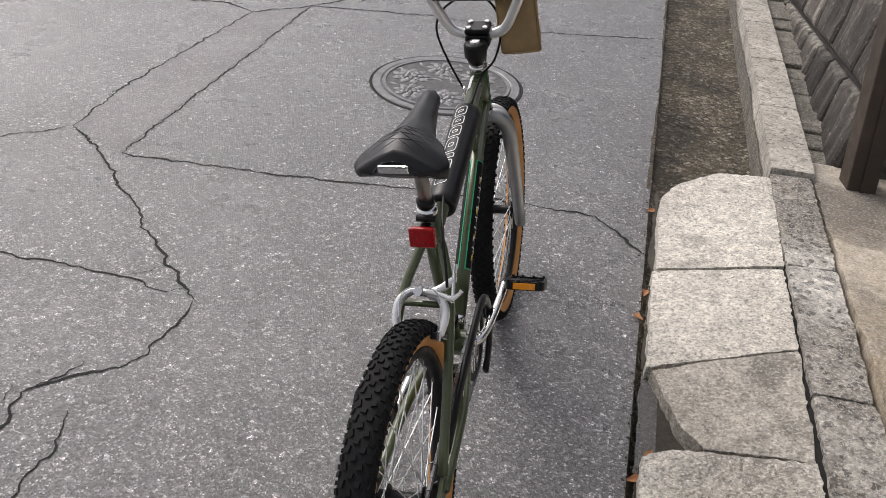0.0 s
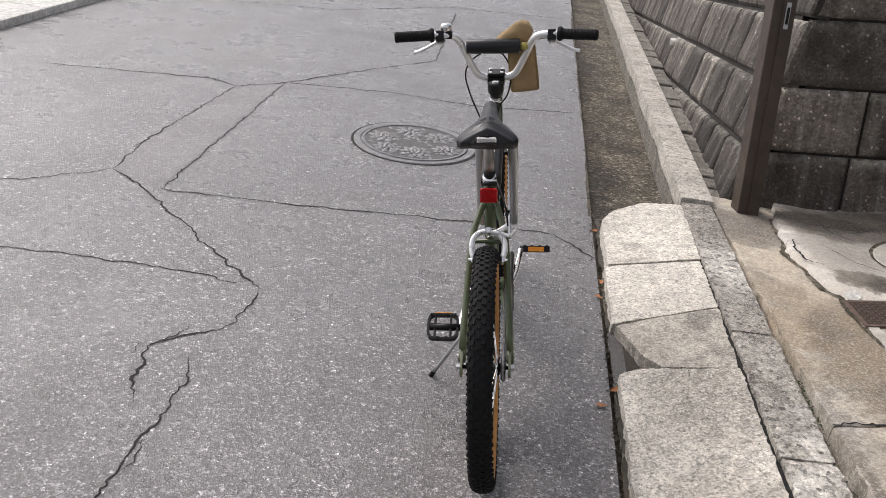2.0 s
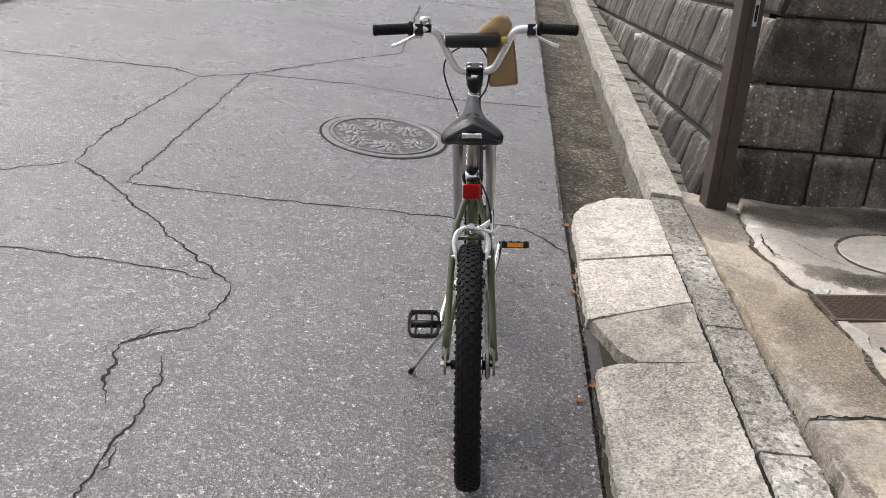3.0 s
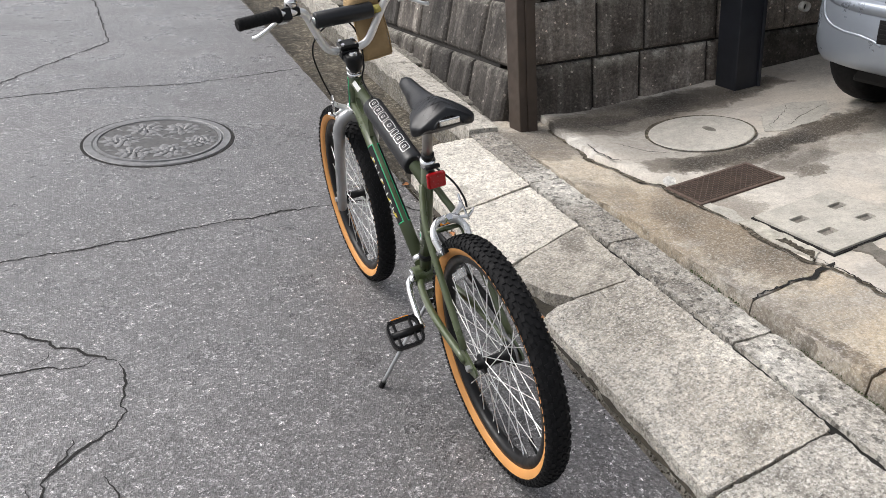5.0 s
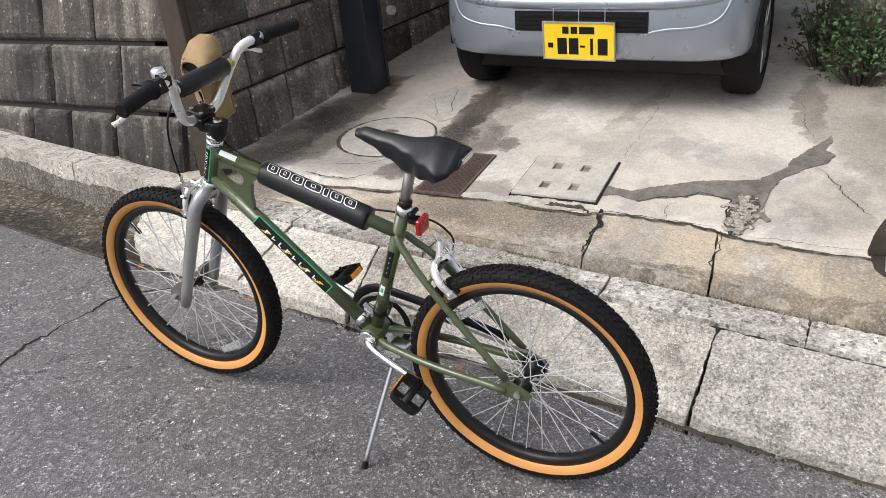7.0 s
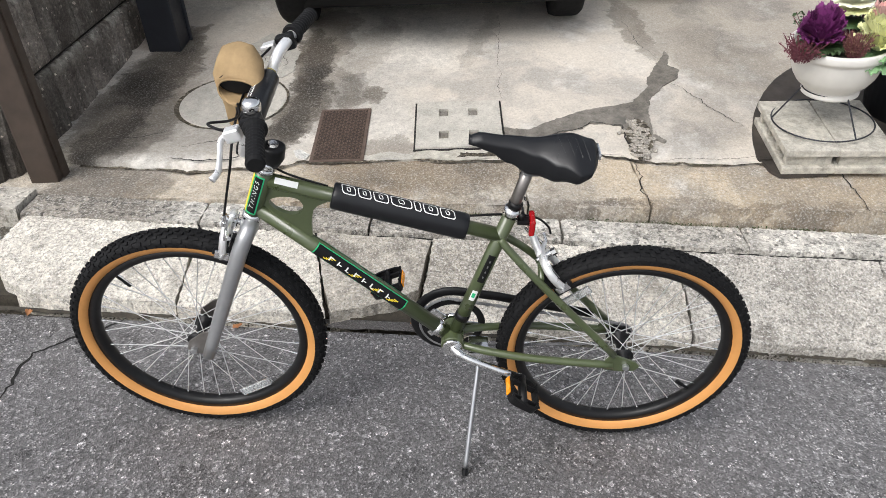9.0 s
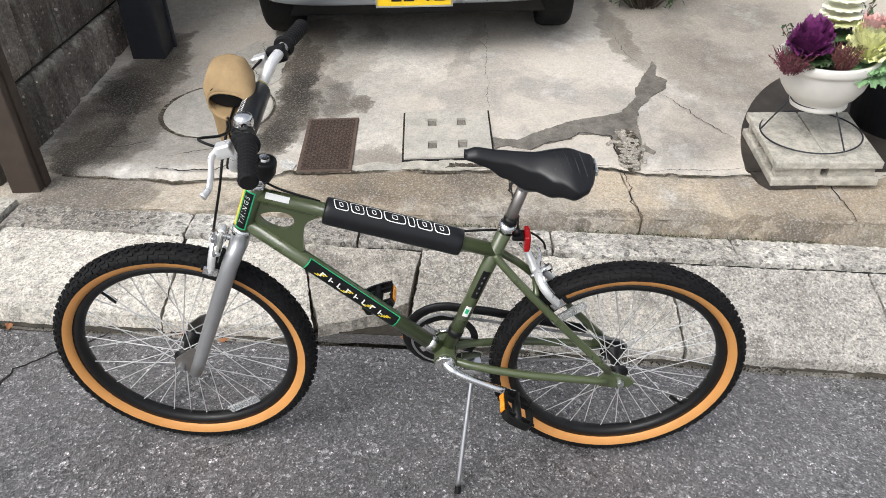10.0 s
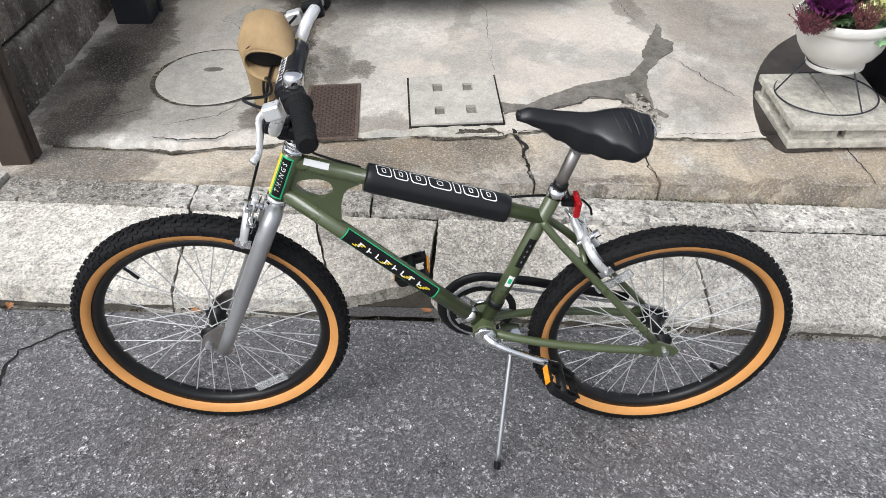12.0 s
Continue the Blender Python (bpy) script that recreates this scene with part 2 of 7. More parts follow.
ASPHALT = asphalt_mat("asphalt", (0.138, 0.134, 0.1345), (0.199, 0.1925, 0.1925), 0.22)
NOTCH = asphalt_mat("dark_bed", (0.062, 0.058, 0.056), (0.10, 0.094, 0.09), 0.3, 0.5)
REPAIR = asphalt_mat("asphalt_repair", (0.15, 0.142, 0.142), (0.20, 0.19, 0.19), 0.34, 0.55)
CRACK = plain_mat("crack_dirt", (0.012, 0.011, 0.01), 0.9, vary=0.4, scale=60)
GUTTER = gravel_mat("gutter_cement")
SLAB = stone_mat("slab_concrete", (0.40, 0.368, 0.315), (0.71, 0.665, 0.58), speck=0.35, pit=190, stain=2.2, grime=(0.17, 0.152, 0.122), grime_at=0.56, pits=1.0, bump=0.9, per_object=False, odd=0.06, spot_tone=(0.40, 0.37, 0.34), spots=[(0.70, 0.34, 0.16, 0.22, 20, 0.45), (0.60, 0.15, 0.14, 0.12, -10, 0.2), (0.72, 0.98, 0.22, 0.07, 8, 0.5), (0.66, 1.35, 0.2, 0.05, 4, 0.35), (0.7, -0.16, 0.16, 0.2, 0, 0.5), (0.6, -0.55, 0.2, 0.25, 30, 0.4)])
PALE_SLAB = stone_mat("pale_slab_concrete", (0.475, 0.44, 0.377), (0.82, 0.768, 0.67), speck=0.3, pit=190, stain=2.2, grime=(0.22, 0.197, 0.16), grime_at=0.58, pits=1.0, bump=0.9, per_object=False)
GREY_SLAB = stone_mat("grey_slab_concrete", (0.29, 0.268, 0.235), (0.53, 0.497, 0.44), speck=0.4, pit=170, stain=2.6, grime=(0.14, 0.126, 0.103), grime_at=0.54, pits=1.0, bump=0.9, per_object=False)
OLD_SLAB = stone_mat("old_slab_concrete", (0.30, 0.272, 0.227), (0.50, 0.458, 0.39), speck=0.35, pit=190, stain=3.5, grime=(0.12, 0.105, 0.085), grime_at=0.55, pits=0.7, bump=0.9)
GRANITE = stone_mat("kerb_stone", (0.40, 0.378, 0.335), (0.76, 0.728, 0.655), speck=0.6, pit=62, stain=4.0, grime=(0.12, 0.108, 0.088), grime_at=0.54, bump=1.2, pits=0.95, holes=38, per_object=False, odd=0.08, spot_tone=(0.40, 0.37, 0.34), spots=[(0.9, 1.72, 0.2, 0.3, 0, 0.85), (0.91, 0.86, 0.16, 0.16, 0, 0.7), (0.92, 0.55, 0.1, 0.2, 0, 0.6), (0.86, 0.25, 0.06, 0.25, 0, 0.6), (0.9, -0.4, 0.12, 0.2, 0, 0.4)])
STEP = stone_mat("step_cement", (0.42, 0.37, 0.295), (0.70, 0.632, 0.525), speck=0.25, pit=260, stain=1.8, grime=(0.17, 0.148, 0.112), grime_at=0.57, pits=0.6, per_object=False, warm=(0.50, 0.40, 0.27), spot_tone=(0.40, 0.37, 0.34), spots=[(1.22, 0.62, 0.16, 0.36, -6, 0.85), (1.06, 0.92, 0.08, 0.3, 4, 0.5), (1.10, 1.72, 0.25, 0.2, 0, 0.85), (1.2, 0.3, 0.12, 0.12, 0, 0.5), (1.0, 0.3, 0.03, 0.5, 0, 0.6), (1.0, -0.5, 0.025, 0.5, 0, 0.6), (1.2, -1.0, 0.3, 0.42, 0, 0.5)])
# the spot at (2.3, 0.9) paints the shade under the car's nose
FLOOR = stone_mat("carport_cement", (0.40, 0.375, 0.335), (0.72, 0.675, 0.60), speck=0.12, pit=260, stain=1.5, grime=(0.17, 0.155, 0.125), grime_at=0.61, per_object=False, bump=0.28, pits=0.34, coarse=0.45, warm=(0.58, 0.52, 0.44), spot_tone=(0.27, 0.245, 0.215), spots=[(2.1, 1.85, 0.35, 0.14, 0, 0.9), (1.65, 1.92, 0.4, 0.13, 0, 0.9), (1.42, 1.86, 0.2, 0.12, 0, 0.7), (2.1, 1.15, 0.36, 0.09, 5, 0.95), (1.76, 1.12, 0.3, 0.10, 0, 0.95), (1.48, 1.15, 0.18, 0.08, -10, 0.85), (2.37, 1.12, 0.32, 0.12, 0, 0.75), (1.9, 1.0, 0.2, 0.10, 20, 0.6), (1.82, 0.82, 0.09, 0.05, 0, 0.85), (1.84, 0.92, 0.16, 0.06, 0, 0.45), (1.6, 1.74, 0.3, 0.11, 0, 0.6), (2.42, 1.84, 0.16, 0.10, 0, 0.9), (1.36, 0.71, 0.07, 0.12, 0, 0.6), (2.5, -0.38, 0.4, 0.06, 8, 0.6), (2.65, -0.9, 0.75, 0.45, 0, 0.45), (2.1, -0.75, 0.35, 0.22, 20, 0.3), (1.56, -0.55, 0.2, 0.14, 0, 0.3), (2.3, 0.9, 0.3, 0.1, -8, 0.4), (2.4, 0.36, 0.28, 0.05, -10, 0.35), (1.62, 1.84, 0.42, 0.24, 0, 0.36), (2.05, 1.86, 0.30, 0.16, 0, 0.5), (1.38, 1.52, 0.14, 0.36, 0, 0.25), (1.60, 1.12, 0.12, 0.16, 0, 0.4), (1.46, 1.62, 0.22, 0.34, 0, 0.12), (1.95, 1.72, 0.4, 0.16, 0, 0.25)])
MORTAR = stone_mat("mortar_patch", (0.125, 0.113, 0.094), (0.25, 0.23, 0.20), speck=0.2, pit=260, stain=4, grime_at=0.6, bump=0.35)
LID = stone_mat("cast_concrete", (0.40, 0.38, 0.335), (0.57, 0.54, 0.475), speck=0.12, pit=240, stain=3, grime=(0.2, 0.18, 0.15), grime_at=0.63, bump=0.3, coarse=0.4, pits=0.25)
PALE = stone_mat("pale_concrete", (0.58, 0.57, 0.53), (0.8, 0.79, 0.75), speck=0.2, pit=160, stain=2.0, grime=(0.35, 0.34, 0.3), grime_at=0.62, pits=0.3)
KERB = stone_mat("street_kerb", (0.34, 0.315, 0.27), (0.62, 0.585, 0.515), speck=0.45, pit=95, stain=5.0, grime=(0.13, 0.115, 0.088), grime_at=0.56, pits=0.5, coarse=0.4, bump=0.35)
MOSSY = stone_mat("mossy_stone", (0.10, 0.092, 0.07), (0.27, 0.25, 0.205), speck=0.4, pit=120, stain=7.0, grime=(0.045, 0.042, 0.03), grime_at=0.52, pits=0.6, moss=(0.055, 0.06, 0.025))
CEMENT = stone_mat("block_cement", (0.40, 0.375, 0.315), (0.56, 0.53, 0.46), speck=0.1, pit=240, stain=5, grime=(0.15, 0.135, 0.11), grime_at=0.6, bump=0.3, pits=0.15)
FILM = stone_mat("brown_dirt_film", (0.06, 0.051, 0.036), (0.21, 0.19, 0.15), speck=0.4, pit=110, stain=6.0, grime_at=0.55, pits=0.6, per_object=False)
# two base tones of one block, each set to match its wall's brightness
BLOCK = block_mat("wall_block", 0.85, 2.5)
STREET_BLOCK = block_mat("street_wall_block", 0.6, 1.15)
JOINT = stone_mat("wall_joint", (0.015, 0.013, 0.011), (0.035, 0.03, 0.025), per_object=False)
EARTH = stone_mat("dark_soil", (0.02, 0.017, 0.012), (0.06, 0.05, 0.035), per_object=False)
POST = plain_mat("brown_post", (0.056, 0.040, 0.030), 0.55, vary=0.3, scale=9)
NAVY = plain_mat("black_column", (0.018, 0.020, 0.026), 0.45, vary=0.3, scale=6)
DARK_IRON = plain_mat("dark_cast_iron", (0.105, 0.104, 0.103), 0.7, 0.1, vary=0.4, scale=40, bump=0.4)
IRON = plain_mat("cast_iron", (0.21, 0.21, 0.212), 0.5, 0.3, vary=0.35, scale=25, bump=0.3)
PLATING = plain_mat("dark_rusted_steel", (0.05, 0.035, 0.027), 0.85, 0.1, vary=0.5, scale=24, bump=0.4)
DARK_PATCH = plain_mat("dark_patch_cement", (0.040, 0.033, 0.027), 0.6, vary=0.55, scale=7, bump=0.2)
RUST = plain_mat("rusted_steel", (0.125, 0.088, 0.07), 0.75, 0.3, vary=0.35, scale=30, bump=0.3)
OLIVE = plain_mat("olive_paint", (0.068, 0.087, 0.037), 0.32, 0.0, vary=0.06, scale=8, bump=0.0, coat=0.4)
POST_STEEL = plain_mat("worn_post_steel", (0.30, 0.28, 0.26), 0.36, 0.9, vary=0.2, scale=30, bump=0.0)
CHROME = plain_mat("chrome", (0.75, 0.75, 0.74), 0.14, 1.0, vary=0.05, bump=0.0)
SILVER = plain_mat("silver_alloy", (0.55, 0.56, 0.57), 0.38, 1.0, vary=0.06, bump=0.0)
ALLOY = plain_mat("bright_alloy", (0.86, 0.86, 0.85), 0.32, 0.6, vary=0.06, bump=0.0)
FORK = plain_mat("grey_fork_paint", (0.42, 0.425, 0.43), 0.36, 0.7, vary=0.08, bump=0.0)
RUBBER = plain_mat("tyre_rubber", (0.008, 0.008, 0.0085), 0.72, vary=0.3, scale=30, bump=0.2, spec=0.2)
TAN = plain_mat("tan_sidewall", (0.62, 0.29, 0.085), 0.6, vary=0.08, scale=14, bump=0.05)
BLACK = plain_mat("black_plastic", (0.006, 0.006, 0.0065), 0.42, vary=0.2, scale=30, spec=0.28)
RIM = plain_mat("black_rim", (0.006, 0.006, 0.0065), 0.42, vary=0.15, bump=0.0, spec=0.35)
VINYL = plain_mat("black_vinyl", (0.0065, 0.007, 0.0085), 0.36, vary=0.12, scale=12, bump=0.2, spec=0.42)
WHITE = plain_mat("white_print", (0.82, 0.82, 0.8), 0.5, vary=0.04, bump=0.0)
GREEN = plain_mat("green_print", (0.02, 0.5, 0.2), 0.4, vary=0.04, bump=0.0)
STRAP = plain_mat("yellowed_strap", (0.42, 0.36, 0.09), 0.6, vary=0.2)
YELLOW = plain_mat("yellow_print", (0.75, 0.6, 0.04), 0.4, vary=0.04, bump=0.0)
AMBER = plain_mat("amber_lens", (0.85, 0.3, 0.01), 0.25, vary=0.08, bump=0.0)
RED = plain_mat("red_lens", (0.34, 0.004, 0.006), 0.22, vary=0.3, scale=70, bump=0.15, coat=0.15, spec=0.4)
SPOKE = plain_mat("spoke_steel", (0.84, 0.84, 0.83), 0.34, 0.7, vary=0.03, bump=0.0)
CLEAR = plain_mat("clear_reflector", (0.82, 0.84, 0.84), 0.12, vary=0.1, scale=60, bump=0.2, coat=0.4)
CLEAR.node_tree.nodes["Principled BSDF"].inputs["Transmission Weight"].default_value = 0.75
CANVAS = plain_mat("tan_canvas", (0.335, 0.235, 0.125), 0.9, vary=0.32, scale=14, bump=0.7, spec=0.2)
CAR = plain_mat("silver_car_paint", (0.30, 0.335, 0.385), 0.32, 0.55, vary=0.04, scale=5, bump=0.0, coat=0.6)
GLASS = plain_mat("dark_car_glass", (0.015, 0.018, 0.02), 0.06, vary=0.05, bump=0.0, coat=0.5)
PLATE = plain_mat("yellow_plate", (0.88, 0.60, 0.015), 0.4, vary=0.03, bump=0.0)
CERAMIC = plain_mat("white_pot", (0.68, 0.66, 0.61), 0.4, vary=0.08, scale=9, bump=0.05)
LEAF = plain_mat("dark_leaf", (0.045, 0.085, 0.03), 0.55, vary=0.5, scale=9, odd=0.3)
PURPLE = plain_mat("purple_leaf", (0.165, 0.028, 0.135), 0.55, vary=0.45, scale=16, odd=0.3)
IVORY = plain_mat("ivory_leaf", (0.90, 0.89, 0.72), 0.6, vary=0.12, scale=16, odd=0.12)
CREAM = plain_mat("cream_leaf", (0.90, 0.91, 0.52), 0.6, vary=0.15, scale=16, odd=0.3)
PINK = plain_mat("pink_leaf", (0.82, 0.50, 0.46), 0.6, vary=0.2, scale=16, odd=0.3)
LIME = plain_mat("pale_green_leaf", (0.20, 0.35, 0.17), 0.6, vary=0.25, scale=16, odd=0.3)
MAROON = plain_mat("maroon_sprig", (0.14, 0.035, 0.05), 0.6, vary=0.4, scale=16)
RUSSET = plain_mat("russet_sprig", (0.16, 0.075, 0.05), 0.65, vary=0.4, scale=16)
DRY = plain_mat("dry_leaf", (0.34, 0.15, 0.06), 0.7, vary=0.3, scale=40)
MOSS = plain_mat("green_moss", (0.05, 0.075, 0.022), 0.95, vary=0.5, scale=60, bump=0.3)

# ---------------------------------------------------------------- makers


def smooth_faces(me, on=True):
    me.polygons.foreach_set("use_smooth", [on] * len(me.polygons))


def part(name, bm, material, parent=None, label="", smooth=False):
    """One mesh object from a bmesh, under a thing or a part."""
    me = bpy.data.meshes.new(name)
    bmesh.ops.recalc_face_normals(bm, faces=bm.faces[:])
    bm.to_mesh(me)
    bm.free()
    if smooth:
        smooth_faces(me)
    for m in material if isinstance(material, (list, tuple)) else (material,):
        me.materials.append(m)
    ob = new(name, me)
    if parent is not None:
        ob.parent = parent
    return tagged(ob, label)


def thing(name, m, label, category, group="", kind=""):
    ob = new(name)
    ob.empty_display_size = 0.05
    ob.matrix_world = m
    return tagged(ob, label, category, group, kind)


def add_mesh(bm, verts, faces, mat_index=0):
    vs = [bm.verts.new(v) for v in verts]
    for f in faces:
        try:
            bm.faces.new([vs[i] for i in f]).material_index = mat_index
        except ValueError:
            pass
    return vs


def add_box(bm, lo, hi, bevel=0.0, segs=2, m=None, mat_index=0):
    t = bmesh.new()
    bmesh.ops.create_cube(t, size=1.0)
    for v in t.verts:
        v.co = Vector([lo[i] + (v.co[i] + 0.5) * (hi[i] - lo[i]) for i in range(3)])
    if bevel:
        bmesh.ops.bevel(t, geom=t.edges[:], offset=bevel, segments=segs, profile=0.6, affect="EDGES")
    if m is not None:
        bmesh.ops.transform(t, matrix=m, verts=t.verts[:])
    t.verts.index_update()
    add_mesh(bm, [v.co.copy() for v in t.verts], [[v.index for v in f.verts] for f in t.faces], mat_index)
    t.free()


def box(lo, hi, bevel=0.0, segs=2, m=None):
    bm = bmesh.new()
    add_box(bm, lo, hi, bevel, segs, m)
    return bm


def curve_points(points, per=8, closed=False):
    """A smooth line through control points."""
    p = [Vector(q) for q in points]
    if len(p) < 3:
        return p
    out, n = [], len(p)
    for i in range(n if closed else n - 1):
        if closed:
            a, b, c, d = p[i - 1], p[i], p[(i + 1) % n], p[(i + 2) % n]
        else:
            b, c = p[i], p[i + 1]
            a = p[i - 1] if i else b * 2 - c
            d = p[i + 2] if i + 2 < n else c * 2 - b
        for k in range(per):
            t = k / per
            out.append(0.5 * (2 * b + (c - a) * t + (2 * a - 5 * b + 4 * c - d) * t * t + (3 * b - a - 3 * c + d) * t ** 3))
    if not closed:
        out.append(p[-1])
    return out


def add_tube(bm, points, radius, segs=12, closed=False, caps=True, squash=1.0, mat_index=0):
    """A round bar along a line; radius may be a list."""
    p = [Vector(q) for q in points]
    n = len(p)
    rad = radius if isinstance(radius, (list, tuple)) else [radius] * n
    rings, up = [], None
    for i in range(n):
        if closed:
            d = p[(i + 1) % n] - p[i - 1]
        else:
            d = p[min(i + 1, n - 1)] - p[max(i - 1, 0)]
        d.normalize()
        if up is None:
            up = d.orthogonal().normalized()
            if abs(d.x) < 0.9:
                up = (Vector((1, 0, 0)) - d * d.x).normalized()
        else:
            up = (up - d * up.dot(d)).normalized()
        side = d.cross(up)
        rings.append([bm.verts.new(p[i] + (up * math.cos(a) * squash + side * math.sin(a)) * rad[i]) for a in [2 * math.pi * k / segs for k in range(segs)]])
    for i in range(n if closed else n - 1):
        a, b = rings[i], rings[(i + 1) % n]
        for k in range(segs):
            bm.faces.new((a[k], a[(k + 1) % segs], b[(k + 1) % segs], b[k])).material_index = mat_index
    if caps and not closed:
        bm.faces.new(rings[0][::-1]).material_index = mat_index
        bm.faces.new(rings[-1]).material_index = mat_index


def tube(points, radius, segs=12, closed=False, squash=1.0):
    bm = bmesh.new()
    add_tube(bm, points, radius, segs, closed, squash=squash)
    return bm


def add_lathe(bm, profile, segs=32, m=None, mat_index=0):
    """Turns (radius, height) pairs round z."""
    rings = []
    for r, h in profile:
        ring = []
        for k in range(segs):
            a = 2 * math.pi * k / segs
            v = Vector((r * math.cos(a), r * math.sin(a), h))
            ring.append(bm.verts.new(m @ v if m is not None else v))
        rings.append(ring)
    for a, b in zip(rings, rings[1:]):
        for k in range(segs):
            bm.faces.new((a[k], a[(k + 1) % segs], b[(k + 1) % segs], b[k])).material_index = mat_index


def lathe(profile, segs=32, m=None):
    bm = bmesh.new()
    add_lathe(bm, profile, segs, m)
    bmesh.ops.remove_doubles(bm, verts=bm.verts[:], dist=1e-5)
    return bm


ACROSS = pose(0, 0, 0, 0, 90, 0)  # z of a turned part goes to x


def prism(outline, z0, z1, bevel=0.0):
    """An upright slab over an outline in x and y; z0 and z1 may be functions of x, y."""
    f0 = z0 if callable(z0) else lambda x, y: z0
    f1 = z1 if callable(z1) else lambda x, y: z1
    bm = bmesh.new()
    lo = [bm.verts.new((x, y, f0(x, y))) for x, y in outline]
    hi = [bm.verts.new((x, y, f1(x, y))) for x, y in outline]
    n = len(lo)
    bm.faces.new(lo[::-1])
    top = bm.faces.new(hi)
    for i in range(n):
        bm.faces.new((lo[i], lo[(i + 1) % n], hi[(i + 1) % n], hi[i]))
    if bevel:
        bmesh.ops.bevel(bm, geom=list(top.edges), offset=bevel, segments=2, profile=0.6, affect="EDGES")
    return bm


def wobble(x, y, s, k=0.0):
    return noise.noise(Vector((x * s, y * s, k)))


def ragged(line, step=0.03, amount=0.006, seed=0.0):
    """Breaks a line of (x, y) into short pieces that stray to both sides."""
    out = []
    for (x0, y0), (x1, y1) in zip(line, line[1:]):
        n = max(1, int(math.hypot(x1 - x0, y1 - y0) / step))
        for i in range(n):
            t = i / n
            x, y = x0 + (x1 - x0) * t, y0 + (y1 - y0) * t
            out.append((x + amount * (wobble(x, y, 17, seed) + 0.8 * wobble(x, y, 61, seed) + 0.5 * wobble(x, y, 133, seed)), y + amount * (wobble(x, y, 17, seed + 9) + 0.8 * wobble(x, y, 61, seed + 9) + 0.5 * wobble(x, y, 133, seed + 9))))
    out.append(line[-1])
    return out

# ---------------------------------------------------------------- street (built in the road's plane, then turned by UP)


def rise(y):
    """The road lies a little higher behind the rear wheel."""
    t = min(1.0, max(0.0, (1.05 - y) / 0.8))
    return 0.022 * t * t * (3 - 2 * t)


def ease(t):
    t = min(1.0, max(0.0, t))
    return t * t * (3 - 2 * t)


def road_z(x, y):
    """Besides, a slight swell beside the slabs."""
    return rise(y) + 0.011 * ease((x + 0.6) / 0.45) * ease((y - 0.2) / 0.5) * (1 - ease((y - 1.2) / 0.5))


bm = bmesh.new()
xs = [-400, -60, -12, -6, -4, -3, -2.4, -1.8, -1.2, -0.8, -0.6, -0.5, -0.4, -0.3, -0.15, 0.05, 0.2, 0.44]
ys = [-400, -60, -12, -6, -3, -2, -1.2, -0.6, -0.2, 0.0, 0.2, 0.35, 0.5, 0.65, 0.8, 0.95, 1.1, 1.2, 1.3, 1.4, 1.5, 1.6, 1.7, 2, 3, 4.5, 6, 9, 14, 60, 400]
grid = [[bm.verts.new((x, y, road_z(x, y))) for y in ys] for x in xs]
for i in range(len(xs) - 1):
    for j in range(len(ys) - 1):
        bm.faces.new((grid[i][j], grid[i + 1][j], grid[i + 1][j + 1], grid[i][j + 1]))
road = part("road", bm, ASPHALT, label="worn grey asphalt road with cracks and seams", smooth=True)
road.matrix_world = UP
tagged(road, category="road", kind="structure")


def crack(line, width, seed, name="crack", lift=0.0015, height=None, owner=None):
    """A dark open crack: angular, of uneven width, its ends running out thin."""
    rnd = random.Random(seed * 10)
    pts = []
    for (x0, y0), (x1, y1) in zip(line, line[1:]):
        span = math.hypot(x1 - x0, y1 - y0)
        n = max(1, int(span / 0.014))
        for k in range(n):
            t = k / n
            x, y = x0 + (x1 - x0) * t, y0 + (y1 - y0) * t
            a = 0.014 * wobble(x, y, 13, seed) + 0.007 * wobble(x, y, 47, seed) + rnd.gauss(0, 0.0022)
            pts.append((x - a * (y1 - y0) / span + rnd.gauss(0, 0.001), y + a * (x1 - x0) / span))
    pts.append(line[-1])
    bm = bmesh.new()
    prev, total = None, len(pts)
    for i, (x, y) in enumerate(pts):
        a, b = pts[max(0, i - 1)], pts[min(total - 1, i + 1)]
        d = Vector((b[0] - a[0], b[1] - a[1], 0)).normalized()
        n = Vector((-d.y, d.x, 0))
        run_out = min(1.0, 0.25 + min(i, total - 1 - i) / 9)
        lo, hi = [width * run_out * max(0.2, 0.52 + 0.55 * wobble(x, y, 8, seed + 3) + 0.25 * rnd.uniform(-1, 1) ** 3 + 0.25 * rnd.random()) for _ in range(2)]
        p = Vector((x, y, (height or road_z)(x, y) + lift))
        pair = (bm.verts.new(p + n * hi * 0.6), bm.verts.new(p - n * lo * 0.6))
        if prev:
            bm.faces.new((prev[0], prev[1], pair[1], pair[0]))
        prev = pair
    return part(name, bm, CRACK, owner or road)


